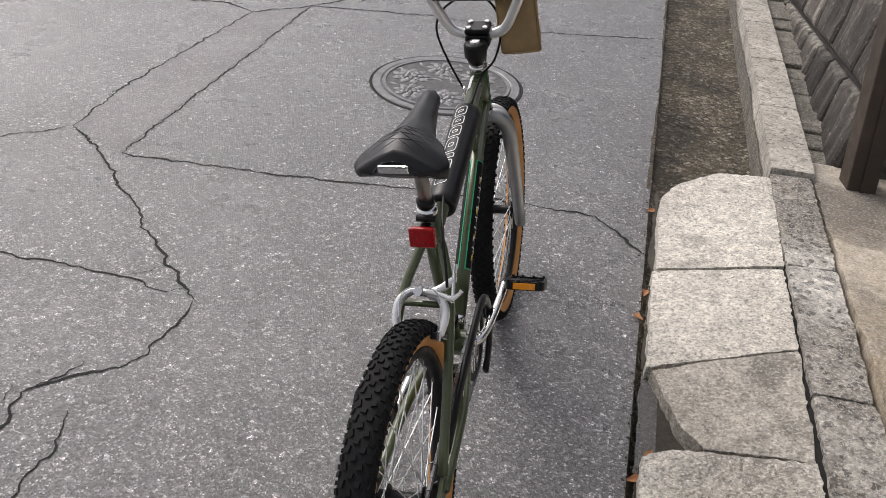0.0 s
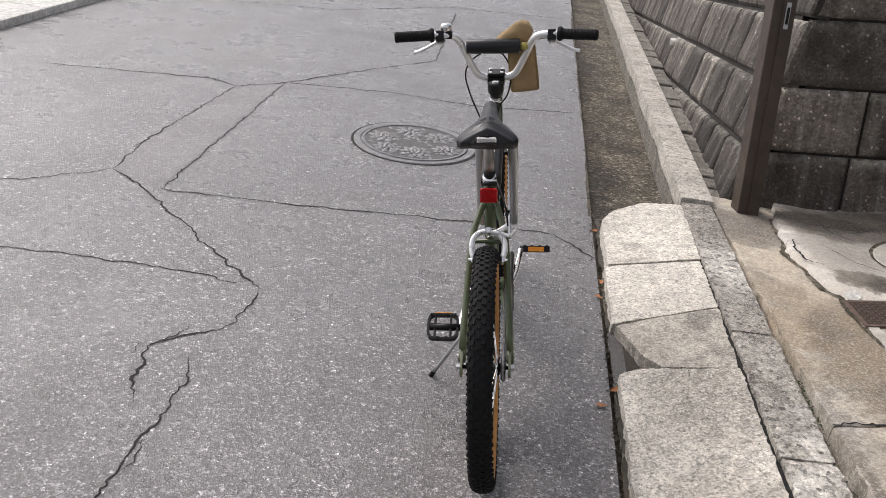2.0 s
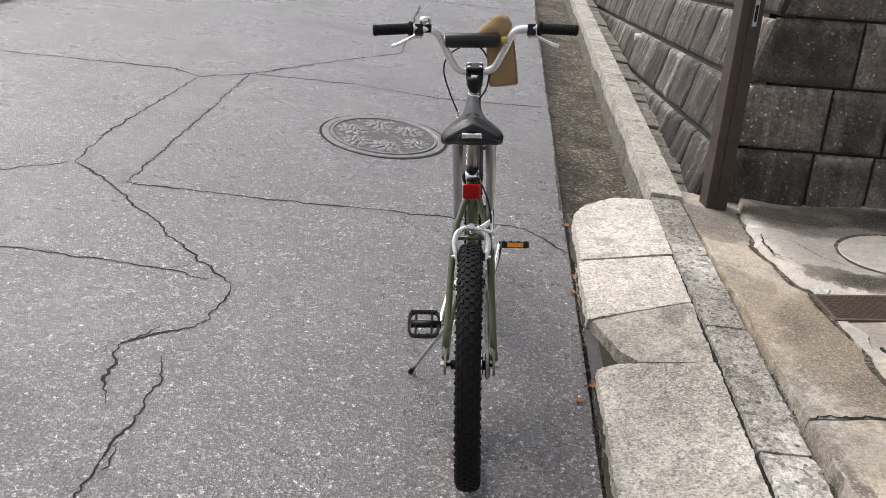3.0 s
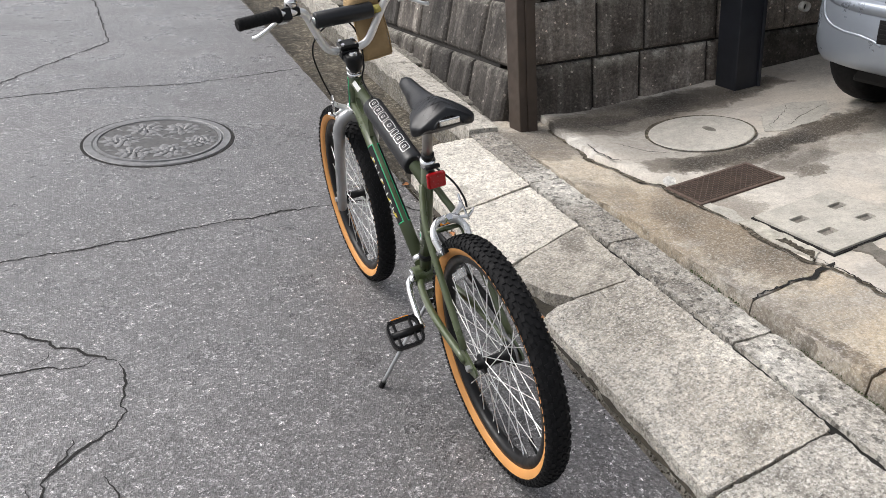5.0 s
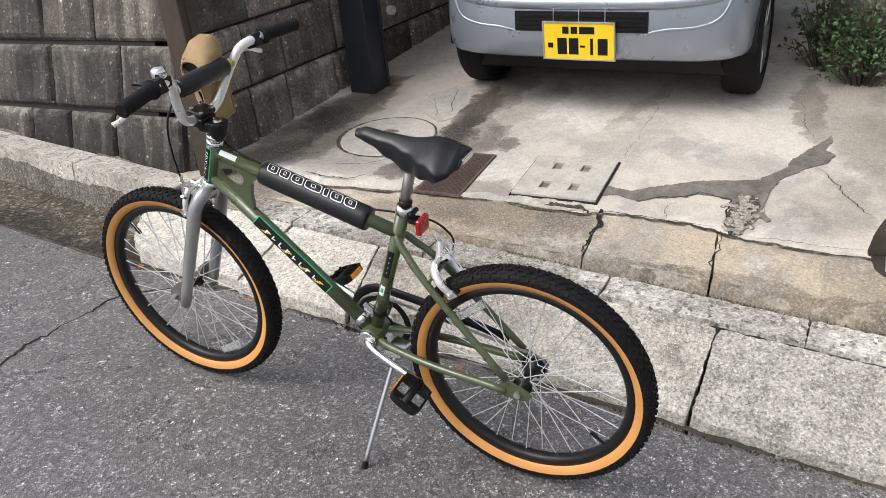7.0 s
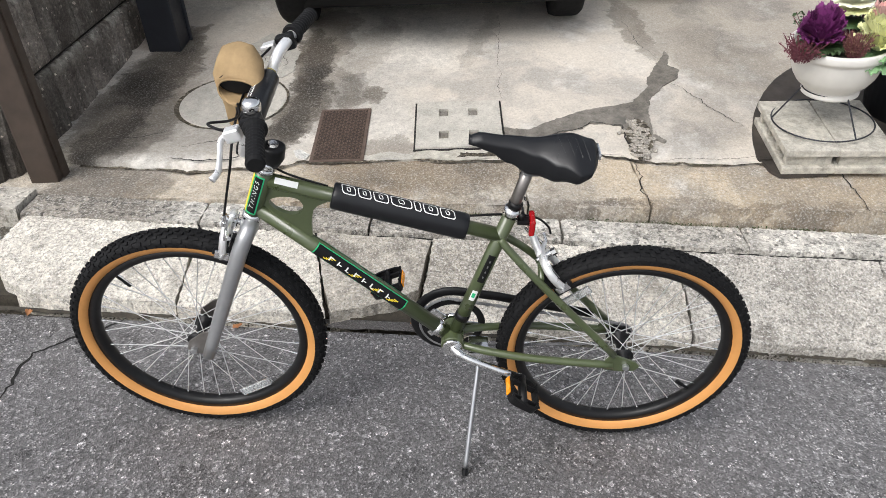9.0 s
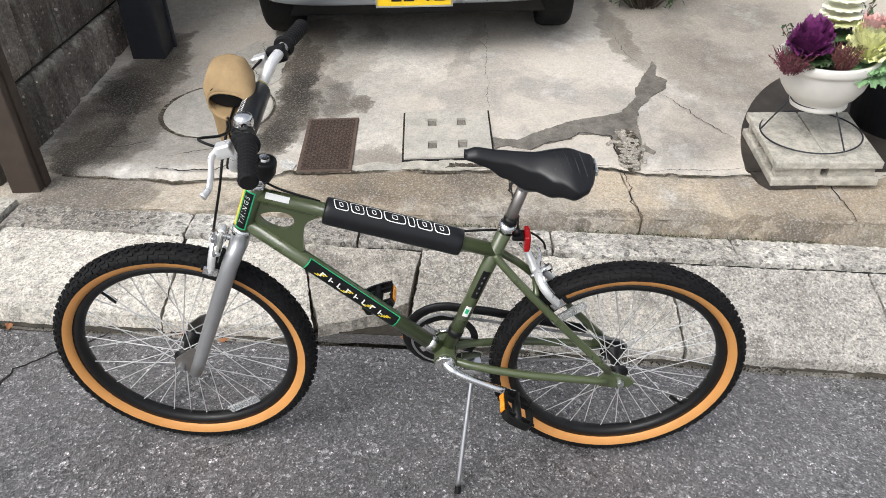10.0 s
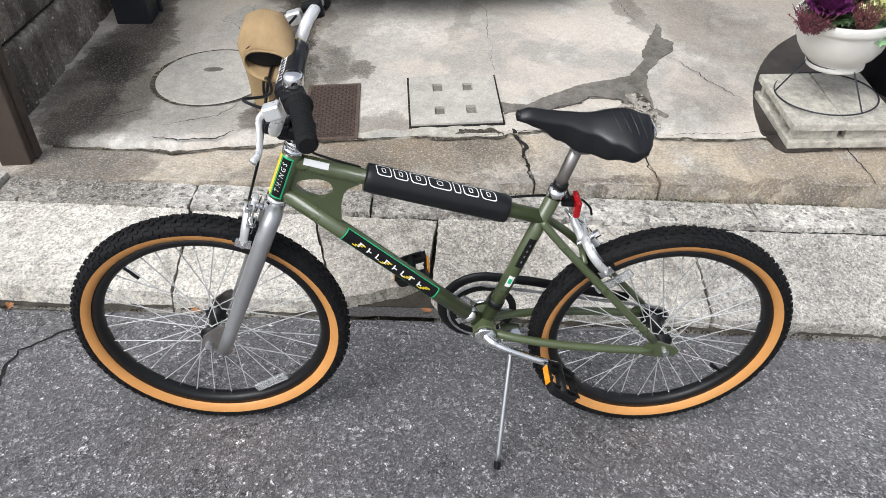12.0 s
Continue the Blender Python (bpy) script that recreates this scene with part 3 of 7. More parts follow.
CRACKS = [
    (0.007, [(-2.6, 1.15), (-2.03, 1.31), (-1.76, 1.57)]),
    (0.010, [(-1.76, 1.57), (-1.51, 1.39), (-1.211, 1.113), (-1.079, 0.989), (-0.957, 0.878), (-0.848, 0.787), (-0.776, 0.73)]),
    (0.0095, [(-0.776, 0.73), (-0.775, 0.598), (-0.775, 0.482), (-0.811, 0.417), (-0.888, 0.359), (-0.921, 0.323), (-0.973, 0.266), (-0.965, 0.21), (-0.941, 0.176), (-0.943, 0.098), (-0.927, 0.058), (-0.887, -0.002)]),
    (0.009, [(-0.897, 0.404), (-0.93, 0.342), (-0.973, 0.266)]),
    (0.006, [(-1.009, 0.29), (-0.999, 0.25), (-0.999, 0.207)]),
    (0.0105, [(-1.47, 1.43), (-0.86, 1.5), (-0.09, 1.61), (0.26, 1.62), (0.46, 1.4)]),
    (0.008, [(-1.47, 1.43), (-1.51, 3.36)]),
    (0.008, [(-2.3, 0.66), (-1.547, 0.745), (-1.379, 0.756), (-1.13, 0.765), (-1.02, 0.775), (-0.944, 0.754), (-0.884, 0.746), (-0.842, 0.77)]),
    (0.005, [(-1.02, 0.775), (-0.983, 0.825), (-0.957, 0.878)]),
    (0.0095, [(-0.84, 0.248), (-0.816, 0.206), (-0.79, 0.135), (-0.798, 0.066), (-0.796, 0.004), (-0.796, -0.07), (-0.805, -0.129), (-0.809, -0.172), (-0.807, -0.246), (-0.81, -0.6)]),
    (0.007, [(-0.805, -0.129), (-0.782, -0.194), (-0.788, -0.23), (-0.807, -0.255)]),
    (0.013, [(-2.95, 3.0), (-1.94, 3.21), (-1.76, 3.12), (-1.51, 3.36), (-1.08, 4.02), (-0.68, 4.58), (-0.78, 6.81)]),
    (0.012, [(-1.51, 3.36), (-0.86, 3.5), (-0.29, 3.48), (0.44, 3.68)]),
    (0.010, [(-1.76, 1.57), (-1.8, 1.93), (-1.76, 3.12)]),
    (0.014, [(-3.4, 5.6), (-1.84, 6.07), (-0.9, 7.1), (0.4, 7.4)]),
    (0.007, [(0.44, 2.62), (0.62, 2.57), (0.83, 2.6)]),
]
for i, (w, line) in enumerate(CRACKS):
    crack(line, w, i * 3.7)
# an old repaired trench between two seams
bm = bmesh.new()
trench = ragged([(-1.48, 1.44), (-1.52, 3.34), (-1.755, 3.11), (-1.795, 1.93), (-1.76, 1.585), (-1.48, 1.44)], 0.05, 0.004, 2.0)[:-1]
bm.faces.new([bm.verts.new((x, y, road_z(x, y) + 0.0008)) for x, y in trench])
part("trench_repair", bm, REPAIR, road, "strip of smoother repaired asphalt")

# dirt gathered along the foot of the slabs
for y0, y1 in ((-3.0, 0.49), (0.80, 1.86)):
    bm = bmesh.new()
    prev = None
    steps = int((y1 - y0) / 0.02)
    for i in range(steps + 1):
        y = y0 + (y1 - y0) * i / steps
        wide = 0.014 * max(0.25, 0.9 + 1.1 * wobble(0.3, y, 6, 4.0) + 0.7 * wobble(0.1, y, 31, 2.0))
        x = 0.470
        pair = (bm.verts.new((x, y, road_z(x, y) + 0.008)), bm.verts.new((x - wide, y, road_z(x, y) + 0.0015)))
        if prev:
            bm.faces.new((prev[0], prev[1], pair[1], pair[0]))
        prev = pair
    part("dirt_line", bm, EARTH, road, "dark wet dirt along the slabs")

# smooth dark bed in the notch of the broken slab
bm = bmesh.new()
notch = ragged([(0.452, 0.47), (0.455, 0.60), (0.450, 0.72), (0.455, 0.83), (0.56, 0.83), (0.62, 0.60), (0.62, 0.47), (0.452, 0.47)], 0.02, 0.004, 6.0)[:-1]
bm.faces.new([bm.verts.new((x, y, road_z(x, y) + 0.004)) for x, y in notch])
part("notch_bed", bm, NOTCH, road, "smooth dark damp bed where a slab has broken off")

# gutter strip of rough cement, with a step down at the road's edge
bm = bmesh.new()
xs = [0.44, 0.455, 0.6, 0.75, 0.93]
ys = [-60, -6, -2, -1, 0, 1.0, 1.9, 2.4, 3, 4, 5, 6, 8, 11, 16, 60]
rows = [[bm.verts.new((x, y, (road_z(x, y) - 0.001) if k == 0 else -0.020 - 0.014 * (k == 3) + 0.006 * wobble(x, y, 3))) for y in ys] for k, x in enumerate(xs)]
for i in range(len(xs) - 1):
    for j in range(len(ys) - 1):
        bm.faces.new((rows[i][j], rows[i + 1][j], rows[i + 1][j + 1], rows[i][j + 1]))
gutter = part("gutter", bm, GUTTER, label="dirty mossy cement gutter along the road", smooth=True)
gutter.matrix_world = UP
tagged(gutter, category="gutter", kind="structure")


# washed-out dirt where the gutter has spread over the road's edge
bm = bmesh.new()
prev = None
for k in range(361):
    y = 1.9 + 0.025 * k
    wide = max(0.003, 0.010 + 0.014 * wobble(0.4, y, 1.1, 3.0) + 0.007 * wobble(0.2, y, 6, 6.0) + 0.003 * wobble(0.1, y, 19, 1.0))
    pair = (bm.verts.new((0.4415, y, road_z(0.44, y) + 0.0022)), bm.verts.new((0.4415 - wide, y, road_z(0.44, y) + 0.0012)))
    if prev:
        bm.faces.new((prev[0], prev[1], pair[1], pair[0]))
    prev = pair
part("dirt_line", bm, GUTTER, road, "gritty dirt along the road's edge")


def crumbs(name, label, category, material, spots_xyz, seed):
    """Loose bits lying about: small broken pebbles."""
    rnd = random.Random(seed)
    bm = bmesh.new()
    for x, y, z, size in spots_xyz:
        q = pose(x, y, z, rnd.uniform(0, 360), rnd.uniform(0, 360), rnd.uniform(0, 360))
        corners = [(1, 0, 0), (-1, 0, 0), (0, 1, 0), (0, -1, 0), (0, 0, 0.7), (0, 0, -0.7)]
        v = [q @ (Vector(c) * size * rnd.uniform(0.6, 1.1)) for c in corners]
        add_mesh(bm, v, [(0, 2, 4), (2, 1, 4), (1, 3, 4), (3, 0, 4), (2, 0, 5), (1, 2, 5), (3, 1, 5), (0, 3, 5)])
    ob = part(name, bm, material, label=label)
    ob.matrix_world = UP
    return tagged(ob, category=category, kind="stuff")


rnd = random.Random(21)
crumbs("gravel", "loose grey gravel lying in the gutter", "gravel", MOSSY, [(rnd.uniform(0.47, 0.82), 1.95 + 5.0 * rnd.random() ** 1.6, -0.018, rnd.uniform(0.002, 0.006)) for k in range(520)], 1)
line = []
for k in range(520):
    y = rnd.uniform(-2.0, 1.9)
    line.append((0.462 - abs(rnd.gauss(0, 0.016)), y, road_z(0.46, y) + 0.002, rnd.uniform(0.002, 0.006)))
crumbs("dirt_crumbs", "dark dirt crumbs along the foot of the slabs", "dirt", EARTH, line, 2)

# level ground far out, under everything
bm = bmesh.new()
add_mesh(bm, [(0.9, -400, -0.2), (400, -400, -0.2), (400, 400, -0.2), (0.9, 400, -0.2)], [(0, 1, 2, 3)])
ground = part("ground", bm, EARTH, label="dark bare soil behind the walls")
ground.matrix_world = UP
tagged(ground, category="ground", kind="structure")


# ---- paving slabs, kerb stones and the step of the driveway


def seam_z(y):
    return 0.155 - 0.02 * (y - 0.6)


def slab_top(x, y):
    return 0.062 + (seam_z(y) - 0.066) * (x - 0.46) / 0.36 + 0.0008 * wobble(x, y, 4)


pavement = thing("pavement", UP.copy(), "sloping concrete paving slabs beside the road", "pavement", kind="structure")


def slab(outline, sink=0.0, tip=0.0, material=SLAB):
    c = [sum(p[i] for p in outline) / len(outline) for i in (0, 1)]
    edge = ragged(outline + outline[:1], 0.016, 0.0055, c[1] * 5)[:-1]
    bm = prism(edge, -0.06, lambda x, y: slab_top(x, y) - sink + tip * (y - c[1]), 0.005)
    return part("paving_slab", bm, material, pavement)


slab([(0.468, 1.272), (0.468, 1.72), (0.52, 1.83), (0.66, 1.93), (0.84, 1.9), (0.824, 1.302)], material=PALE_SLAB)
slab([(0.462, 0.806), (0.462, 1.262), (0.822, 1.292), (0.824, 0.906)], 0.004, material=PALE_SLAB)
slab([(0.478, 0.797), (0.822, 0.897), (0.820, 0.508), (0.60, 0.533), (0.548, 0.60), (0.508, 0.70)], 0.005, 0.010, OLD_SLAB)
slab([(0.468, -0.312), (0.465, 0.49), (0.53, 0.52), (0.819, 0.497), (0.815, -0.31)])
for y0, y1, low in ((-0.98, -0.322, 0.003), (-1.6, -0.99, 0.0), (-2.3, -1.61, 0.004), (-3.0, -2.31, 0.0)):
    slab([(0.468, y0), (0.468, y1), (0.815, y1 + 0.002), (0.815, y0)], low, material=GREY_SLAB)

kerb = thing("kerb", UP.copy(), "row of rough pale kerb stones", "kerb", kind="structure")
for y0, y1 in [(-3.0, -2.42), (-2.42, -1.82), (-1.82, -1.2), (-1.2, -0.56), (-0.56, 0.065), (0.065, 0.72), (0.72, 1.305), (1.305, 1.925)]:
    o = [(0.8325, y0 + 0.004), (0.968, y0 + 0.004), (0.97, y1 - 0.004), (0.8335, y1 - 0.004)]
    bm = prism(ragged(o + o[:1], 0.015, 0.005, y0 * 3)[:-1], -0.06, lambda x, y: seam_z(y) + 0.004 + 0.05 * (x - 0.82) + 0.0012 * wobble(x, y, 12), 0.006)
    part("kerb_stone", bm, GRANITE, kerb)


def step_z(x, y):
    front = 0.2 - 0.052 * (y - 0.5)
    rear = 0.241 - 0.08 * (y - 0.45)
    t = min(1.0, max(0.0, (x - 0.98) / 0.38))
    return front + (rear - front) * t


driveway = thing("driveway", UP.copy(), "tan cement step in front of the carport", "driveway step", kind="structure")
for y0, y1, s in [(-3.0, -0.985, 0), (-0.985, -0.25, 1), (-0.245, 0.172, 2), (0.178, 2.12, 3)]:
    o = [(0.985, y0 + 0.001), (1.39, y0 + 0.05 if s else y0), (1.39, y1 + 0.045 if s < 3 else y1), (0.985, y1 - 0.001)]
    bm = prism(ragged(o + o[:1], 0.035, 0.01, s * 2.0)[:-1], -0.05, lambda x, y: step_z(x, y) + 0.0008 * wobble(x, y, 7), 0.008)
    part("step_block", bm, STEP, driveway)
# black dirt in the joint between slabs and kerb stones
bm = bmesh.new()
prev = None
for i in range(246):
    y = -3.0 + 0.02 * i
    pair = (bm.verts.new((0.806, y, seam_z(y) - 0.016)), bm.verts.new((0.846, y, seam_z(y) - 0.014 + 0.004 * wobble(0.3, y, 20))))
    if prev:
        bm.faces.new((prev[0], prev[1], pair[1], pair[0]))
    prev = pair
part("dirt_line", bm, CRACK, kerb, "black dirt in the joint")
for w, line in ((0.017, [(0.984, 0.172), (1.03, 0.196), (1.10, 0.180), (1.16, 0.205), (1.22, 0.188), (1.29, 0.225), (1.39, 0.222)]), (0.006, [(0.984, -0.247), (1.08, -0.228), (1.2, -0.232), (1.39, -0.2)]), (0.007, [(0.984, -0.988), (1.2, -0.965), (1.39, -0.938)])):
    crack(line, w, w * 900, lift=0.003, height=step_z, owner=driveway)
# moss along the foot of the step
rnd = random.Random(31)
tuft = []
for k in range(380):
    y = rnd.choice((-0.42, -0.2, 0.35, -0.75)) + rnd.gauss(0, 0.09)
    tuft.append((0.977 + rnd.gauss(0, 0.004), y, seam_z(y) + 0.012 + rnd.uniform(-0.006, 0.004), rnd.uniform(0.0015, 0.004)))
crumbs("moss", "small green moss tufts along the foot of the step", "moss", MOSS, tuft, 7)
# bedding under the joints
bm = prism([(0.5, -3.0), (1.3, -3.0), (1.3, 1.88), (0.5, 1.88)], -0.08, lambda x, y: 0.028 + (0.06 if x > 0.8 else 0))
part("bedding", bm, EARTH, pavement)


def floor_z(x, y):
    z = 0.25 + 0.15 * (x - 1.38) - 0.08 * (y - 0.45)
    lip = max(0.0, min(1.0, (y - 1.03) / 0.12)) * max(0.0, min(1.0, (1.52 - x) / 0.25))
    return z + 0.045 * lip


# carport floor with an uneven broken front edge
bm = bmesh.new()
front = [(1.30, 2.25), (1.29, 2.05), (1.27, 1.96), (1.24, 1.85), (1.20, 1.45), (1.225, 1.24), (1.24, 1.1), (1.275, 1.05), (1.265, 0.92), (1.295, 0.62), (1.27, 0.47), (1.27, 0.3), (1.3, 0.2), (1.31, -0.02), (1.29, -0.2), (1.25, -0.3), (1.25, -0.65), (1.25, -1.0), (1.25, -3.0)]
edge = ragged(front, 0.03, 0.012, 5.0)
cols = [0.0, 0.06, 0.15, 0.3, 0.5, 0.75, 1.1, 1.6, 2.5, 4.0, 7.0]
prev = None
for x, y in edge:
    low = bm.verts.new((x - 0.004, y, floor_z(x, y) - 0.12))
    line = [low] + [bm.verts.new((x + d, y + 0.09 * d, floor_z(x + d, y + 0.09 * d) + (0.004 * wobble(x + d, y, 3) if d else -0.004))) for d in cols]
    if prev:
        for a, b, c, d in zip(prev, prev[1:], line[1:], line):
            bm.faces.new((a, b, c, d))
    prev = line
carport = part("carport_floor", bm, FLOOR, label="stained and cracked cement carport floor", smooth=True)
carport.matrix_world = UP
tagged(carport, category="floor", kind="structure")

# dirt in the joint between step and carport floor
bm = bmesh.new()
prev = None
for i, (x, y) in enumerate(ragged(front, 0.02, 0.012, 5.0)):
    if y > 1.9:
        continue
    # wider past y 1.1, painting the dark underside of the raised lip
    wide = (0.009 if y < 1.1 else 0.020) * max(0.1, 0.8 + 1.3 * wobble(x, y, 7, 1.0) + 0.6 * wobble(x, y, 37, 2.0))
    z = step_z(x, y) + 0.004
    pair = (bm.verts.new((x + 0.012, y, z + 0.001)), bm.verts.new((x - wide, y, z)))
    if prev:
        bm.faces.new((prev[0], prev[1], pair[1], pair[0]))
    prev = pair
part("dirt_line", bm, GUTTER, driveway, "dark dirt in the joint, broadened to darken the lip's underside")

# ---------------------------------------------------------------- walls (true level)


def at(x, y, z):
    """A place in the road's plane, as a true place."""
    return UP @ Vector((x, y, z))


corner = at(1.1, 2.07, 0.10)


def wall_block(w, h, seed, name, parent, m, slope=0.0, material=None):
    """A split-faced block: its face bulges and is rough, x along, z up, front at -y."""
    us = [0.0, 0.012, 0.03] + [0.03 + (w - 0.06) * k / 6 for k in range(1, 6)] + [w - 0.03, w - 0.012, w]
    vs = [0.0, 0.012, 0.03] + [0.03 + (h - 0.06) * k / 4 for k in range(1, 4)] + [h - 0.03, h - 0.012, h]
    nx, nz = len(us) - 1, len(vs) - 1
    verts, faces = [], []
    for j in range(nz + 1):
        for i in range(nx + 1):
            u, v = us[i] / w, vs[j] / h
            rim = min(1.0, min(u, 1 - u) * w / 0.028, min(v, 1 - v) * h / 0.028)
            y = -0.002 - 0.020 * rim ** 0.4 - (0.007 * wobble(u * w + seed, v * h, 9, seed) + 0.005 * wobble(u * w, v * h + seed, 31, seed)) * rim
            verts.append((u * w + slope * (1 - u) * v * h, y, v * h))
    for j in range(nz):
        for i in range(nx):
            a = j * (nx + 1) + i
            faces.append((a, a + 1, a + nx + 2, a + nx + 1))
    k = len(verts)
    verts += [(0, 0.08, 0), (w, 0.08, 0), (w, 0.08, h), (slope * h, 0.08, h)]
    bottom = list(range(nx + 1))
    top = [nz * (nx + 1) + i for i in range(nx + 1)]
    faces.append([k, k + 1] + bottom[::-1])
    faces.append([k + 3] + top + [k + 2])
    faces.append([k + 3, k] + [j * (nx + 1) for j in range(nz + 1)])
    faces.append([k + 1, k + 2] + [j * (nx + 1) + nx for j in range(nz, -1, -1)])
    bm = bmesh.new()
    add_mesh(bm, verts, faces)
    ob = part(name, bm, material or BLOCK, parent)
    ob.matrix_local = m
    return ob


COURSES = [-0.55, -0.34, -0.05, 0.255, 0.56, 0.865, 1.17, 1.475, 1.78]


def wall(name, m, length, batter, label, seed, under, start=0.0, trim=0.0, material=None, sizes=(0.34, 0.42, 0.46, 0.5, 0.28, 0.45)):
    """A battered retaining wall along local x, face towards -y; under: the ground's height at x."""
    root = thing(name, m, label, "wall", kind="structure")
    rnd = random.Random(seed)
    lean = math.degrees(math.atan(batter))
    for z0, z1 in zip(COURSES, COURSES[1:]):
        x = start * max(0.0, z0)
        first = True
        while x < length - trim - 0.05:
            w = min(rnd.choice(sizes) * (0.72 if z0 < -0.04 and start == 0 else 1.0), length - trim - x)
            if length - trim - x - w < 0.12:
                w = length - trim - x
            slope = start if first else 0.0
            first = False
            if z1 > under(x) and z1 > under(x + w):
                wall_block(w - 0.012, z1 - z0 - 0.012, rnd.uniform(0, 50), "wall_block", root, pose(x, (z0) * batter, z0, -lean, 0, 0), slope, material)
            x += w
    bm = bmesh.new()
    z0, z1 = COURSES[0], COURSES[-1]
    hi = length - trim - 0.16 * (start == 0)
    add_mesh(bm, [(0.02, z0 * batter + 0.008, z0), (hi, z0 * batter + 0.008, z0), (hi, z1 * batter + 0.008, z1), (start * z1 + 0.02, z1 * batter + 0.008, z1),
                  (0.02, z1 * batter + 0.3, z0), (hi, z1 * batter + 0.3, z0), (hi, z1 * batter + 0.3, z1), (start * z1 + 0.02, z1 * batter + 0.3, z1)],
             [(0, 1, 2, 3), (4, 5, 6, 7), (0, 1, 5, 4), (3, 2, 6, 7), (0, 3, 7, 4), (1, 2, 6, 5)])
    part("wall_core", bm, JOINT, root)
    return root


cx, cy, cz = corner
cz = 0.243
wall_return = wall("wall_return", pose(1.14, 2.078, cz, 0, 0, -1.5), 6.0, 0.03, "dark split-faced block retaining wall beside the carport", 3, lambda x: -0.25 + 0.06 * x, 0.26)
# the street wall: its local x runs against the road's direction
far_end = at(1.03, 12.0, 0.1)
along = Vector((cx - far_end.x, cy - far_end.y, 0))
wall_street = wall("wall_street", pose(far_end.x, far_end.y, cz, 0, 0, math.degrees(math.atan2(along.y, along.x))), along.length, 0.26, "battered wall of dark weathered cement blocks with pale streaks", 8, lambda x: -0.3, 0.0, 0.03, STREET_BLOCK, (0.36, 0.40, 0.44, 0.48))

# street kerb, with a low row of small stones behind it
street_kerb = thing("street_kerb", UP.copy(), "pale weathered concrete kerb along the gutter", "kerb", kind="structure")
y = 1.93
for i in range(17):
    y1 = y + 0.6
    bm = prism(ragged([(0.835, y + 0.003), (0.985, y + 0.003), (0.985, y1 - 0.003), (0.835, y1 - 0.003), (0.835, y + 0.003)], 0.03, 0.0018, i)[:-1], -0.08, lambda x, yy: 0.155, 0.009)
    part("kerb_stone", bm, KERB, street_kerb)
    y = y1
# dirt washed up along the kerb's face
for k in range(6):
    bm = bmesh.new()
    prev = None
    for i in range(53):
        y = 1.935 + 1.3 * k + 0.025 * i
        top = max(0.03, 0.085 + 0.025 * wobble(0.3, y, 2.3, 1.0) + 0.016 * wobble(0.6, y, 9, 2.0) + 0.014 * wobble(0.2, y, 41, 3.0))
        pair = (bm.verts.new((0.8295, y, -0.03)), bm.verts.new((0.8300, y, min(0.142, top))))
        if prev:
            bm.faces.new((prev[0], prev[1], pair[1], pair[0]))
        prev = pair
    part("dirt_film", bm, FILM, street_kerb, "brown dirt on the kerb's face")
stone_row = thing("stone_row", UP.copy(), "low row of mossy stones at the wall's foot", "stone row", kind="structure")
rnd = random.Random(4)
y = 1.95
while y < 9:
    w = rnd.uniform(0.14, 0.24)
    h = 0.105 + rnd.uniform(-0.012, 0.012)
    part("small_stone", box((0.992, y, -0.05), (1.13, y + w - 0.01, h), 0.014, 3), MOSSY, stone_row)
    y += w

# far pavement across the road
bm = bmesh.new()
far_pave = thing("far_pavement", UP.copy(), "pale concrete pavement across the road", "pavement", kind="structure")
for i in range(14):
    part("paving_slab", box((-3.95, 1.2 + i * 0.6, -0.05), (-3.64, 1.795 + i * 0.6, 0.06), 0.012), PALE, far_pave)
part("paving_slab", box((-6.5, -3, -0.05), (-3.96, 14, 0.055), 0.01), PALE, far_pave)

# posts
base = at(1.14, 1.96, 0.11)
gate_post = thing("gate_post", pose(base.x, base.y, base.z, 0, 0, 6), "brown square metal gate post", "gate post")
bm = bmesh.new()
add_box(bm, (-0.05, -0.05, -0.03), (0.05, 0.05, 1.75), 0.006)
part("post", bm, POST, gate_post)
part("channel", box((-0.008, -0.058, -0.03), (0.045, -0.0505, 1.75), 0.002), POST, gate_post)
latch = part("latch_plate", box((0.002, -0.063, 0.845), (0.022, -0.0585, 0.955), 0.002), SILVER, gate_post, "worn steel latch plate")
part("latch_slot", box((0.006, -0.0645, 0.865), (0.018, -0.0632, 0.935), 0.0005), CRACK, latch)
base = at(2.36, 1.99, floor_z(2.36, 1.99))
column = thing("column", pose(base.x, base.y, base.z - 0.02, 0, 0, -1.5), "black steel carport column", "column")
part("shaft", box((-0.075, -0.165, 0), (0.060, -0.005, 2.4), 0.006), NAVY, column)
part("flange", box((0.0605, -0.178, 0), (0.075, 0.0, 2.4), 0.003), NAVY, column)

# unseen roof, assumed from column, and unseen back wall, added to shade the car
base = at(2.35, 1.93, floor_z(2.35, 1.93))
under_roof = pose(base.x, base.y, base.z, 0, 0, 4.9)
roof = part("carport_roof", box((0.0, -3.6, 2.36), (5.0, 0.25, 2.44), 0.01), NAVY, label="plain dark unseen carport roof, added to shade the car")
roof.matrix_world = under_roof
tagged(roof, category="roof", kind="structure")
back_wall = part("wall_back", box((4.6, -4.5, -0.4), (4.8, 0.4, 2.36), 0.0), JOINT, label="plain dark unseen wall added behind the car to darken the carport")
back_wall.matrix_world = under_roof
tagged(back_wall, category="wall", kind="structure")

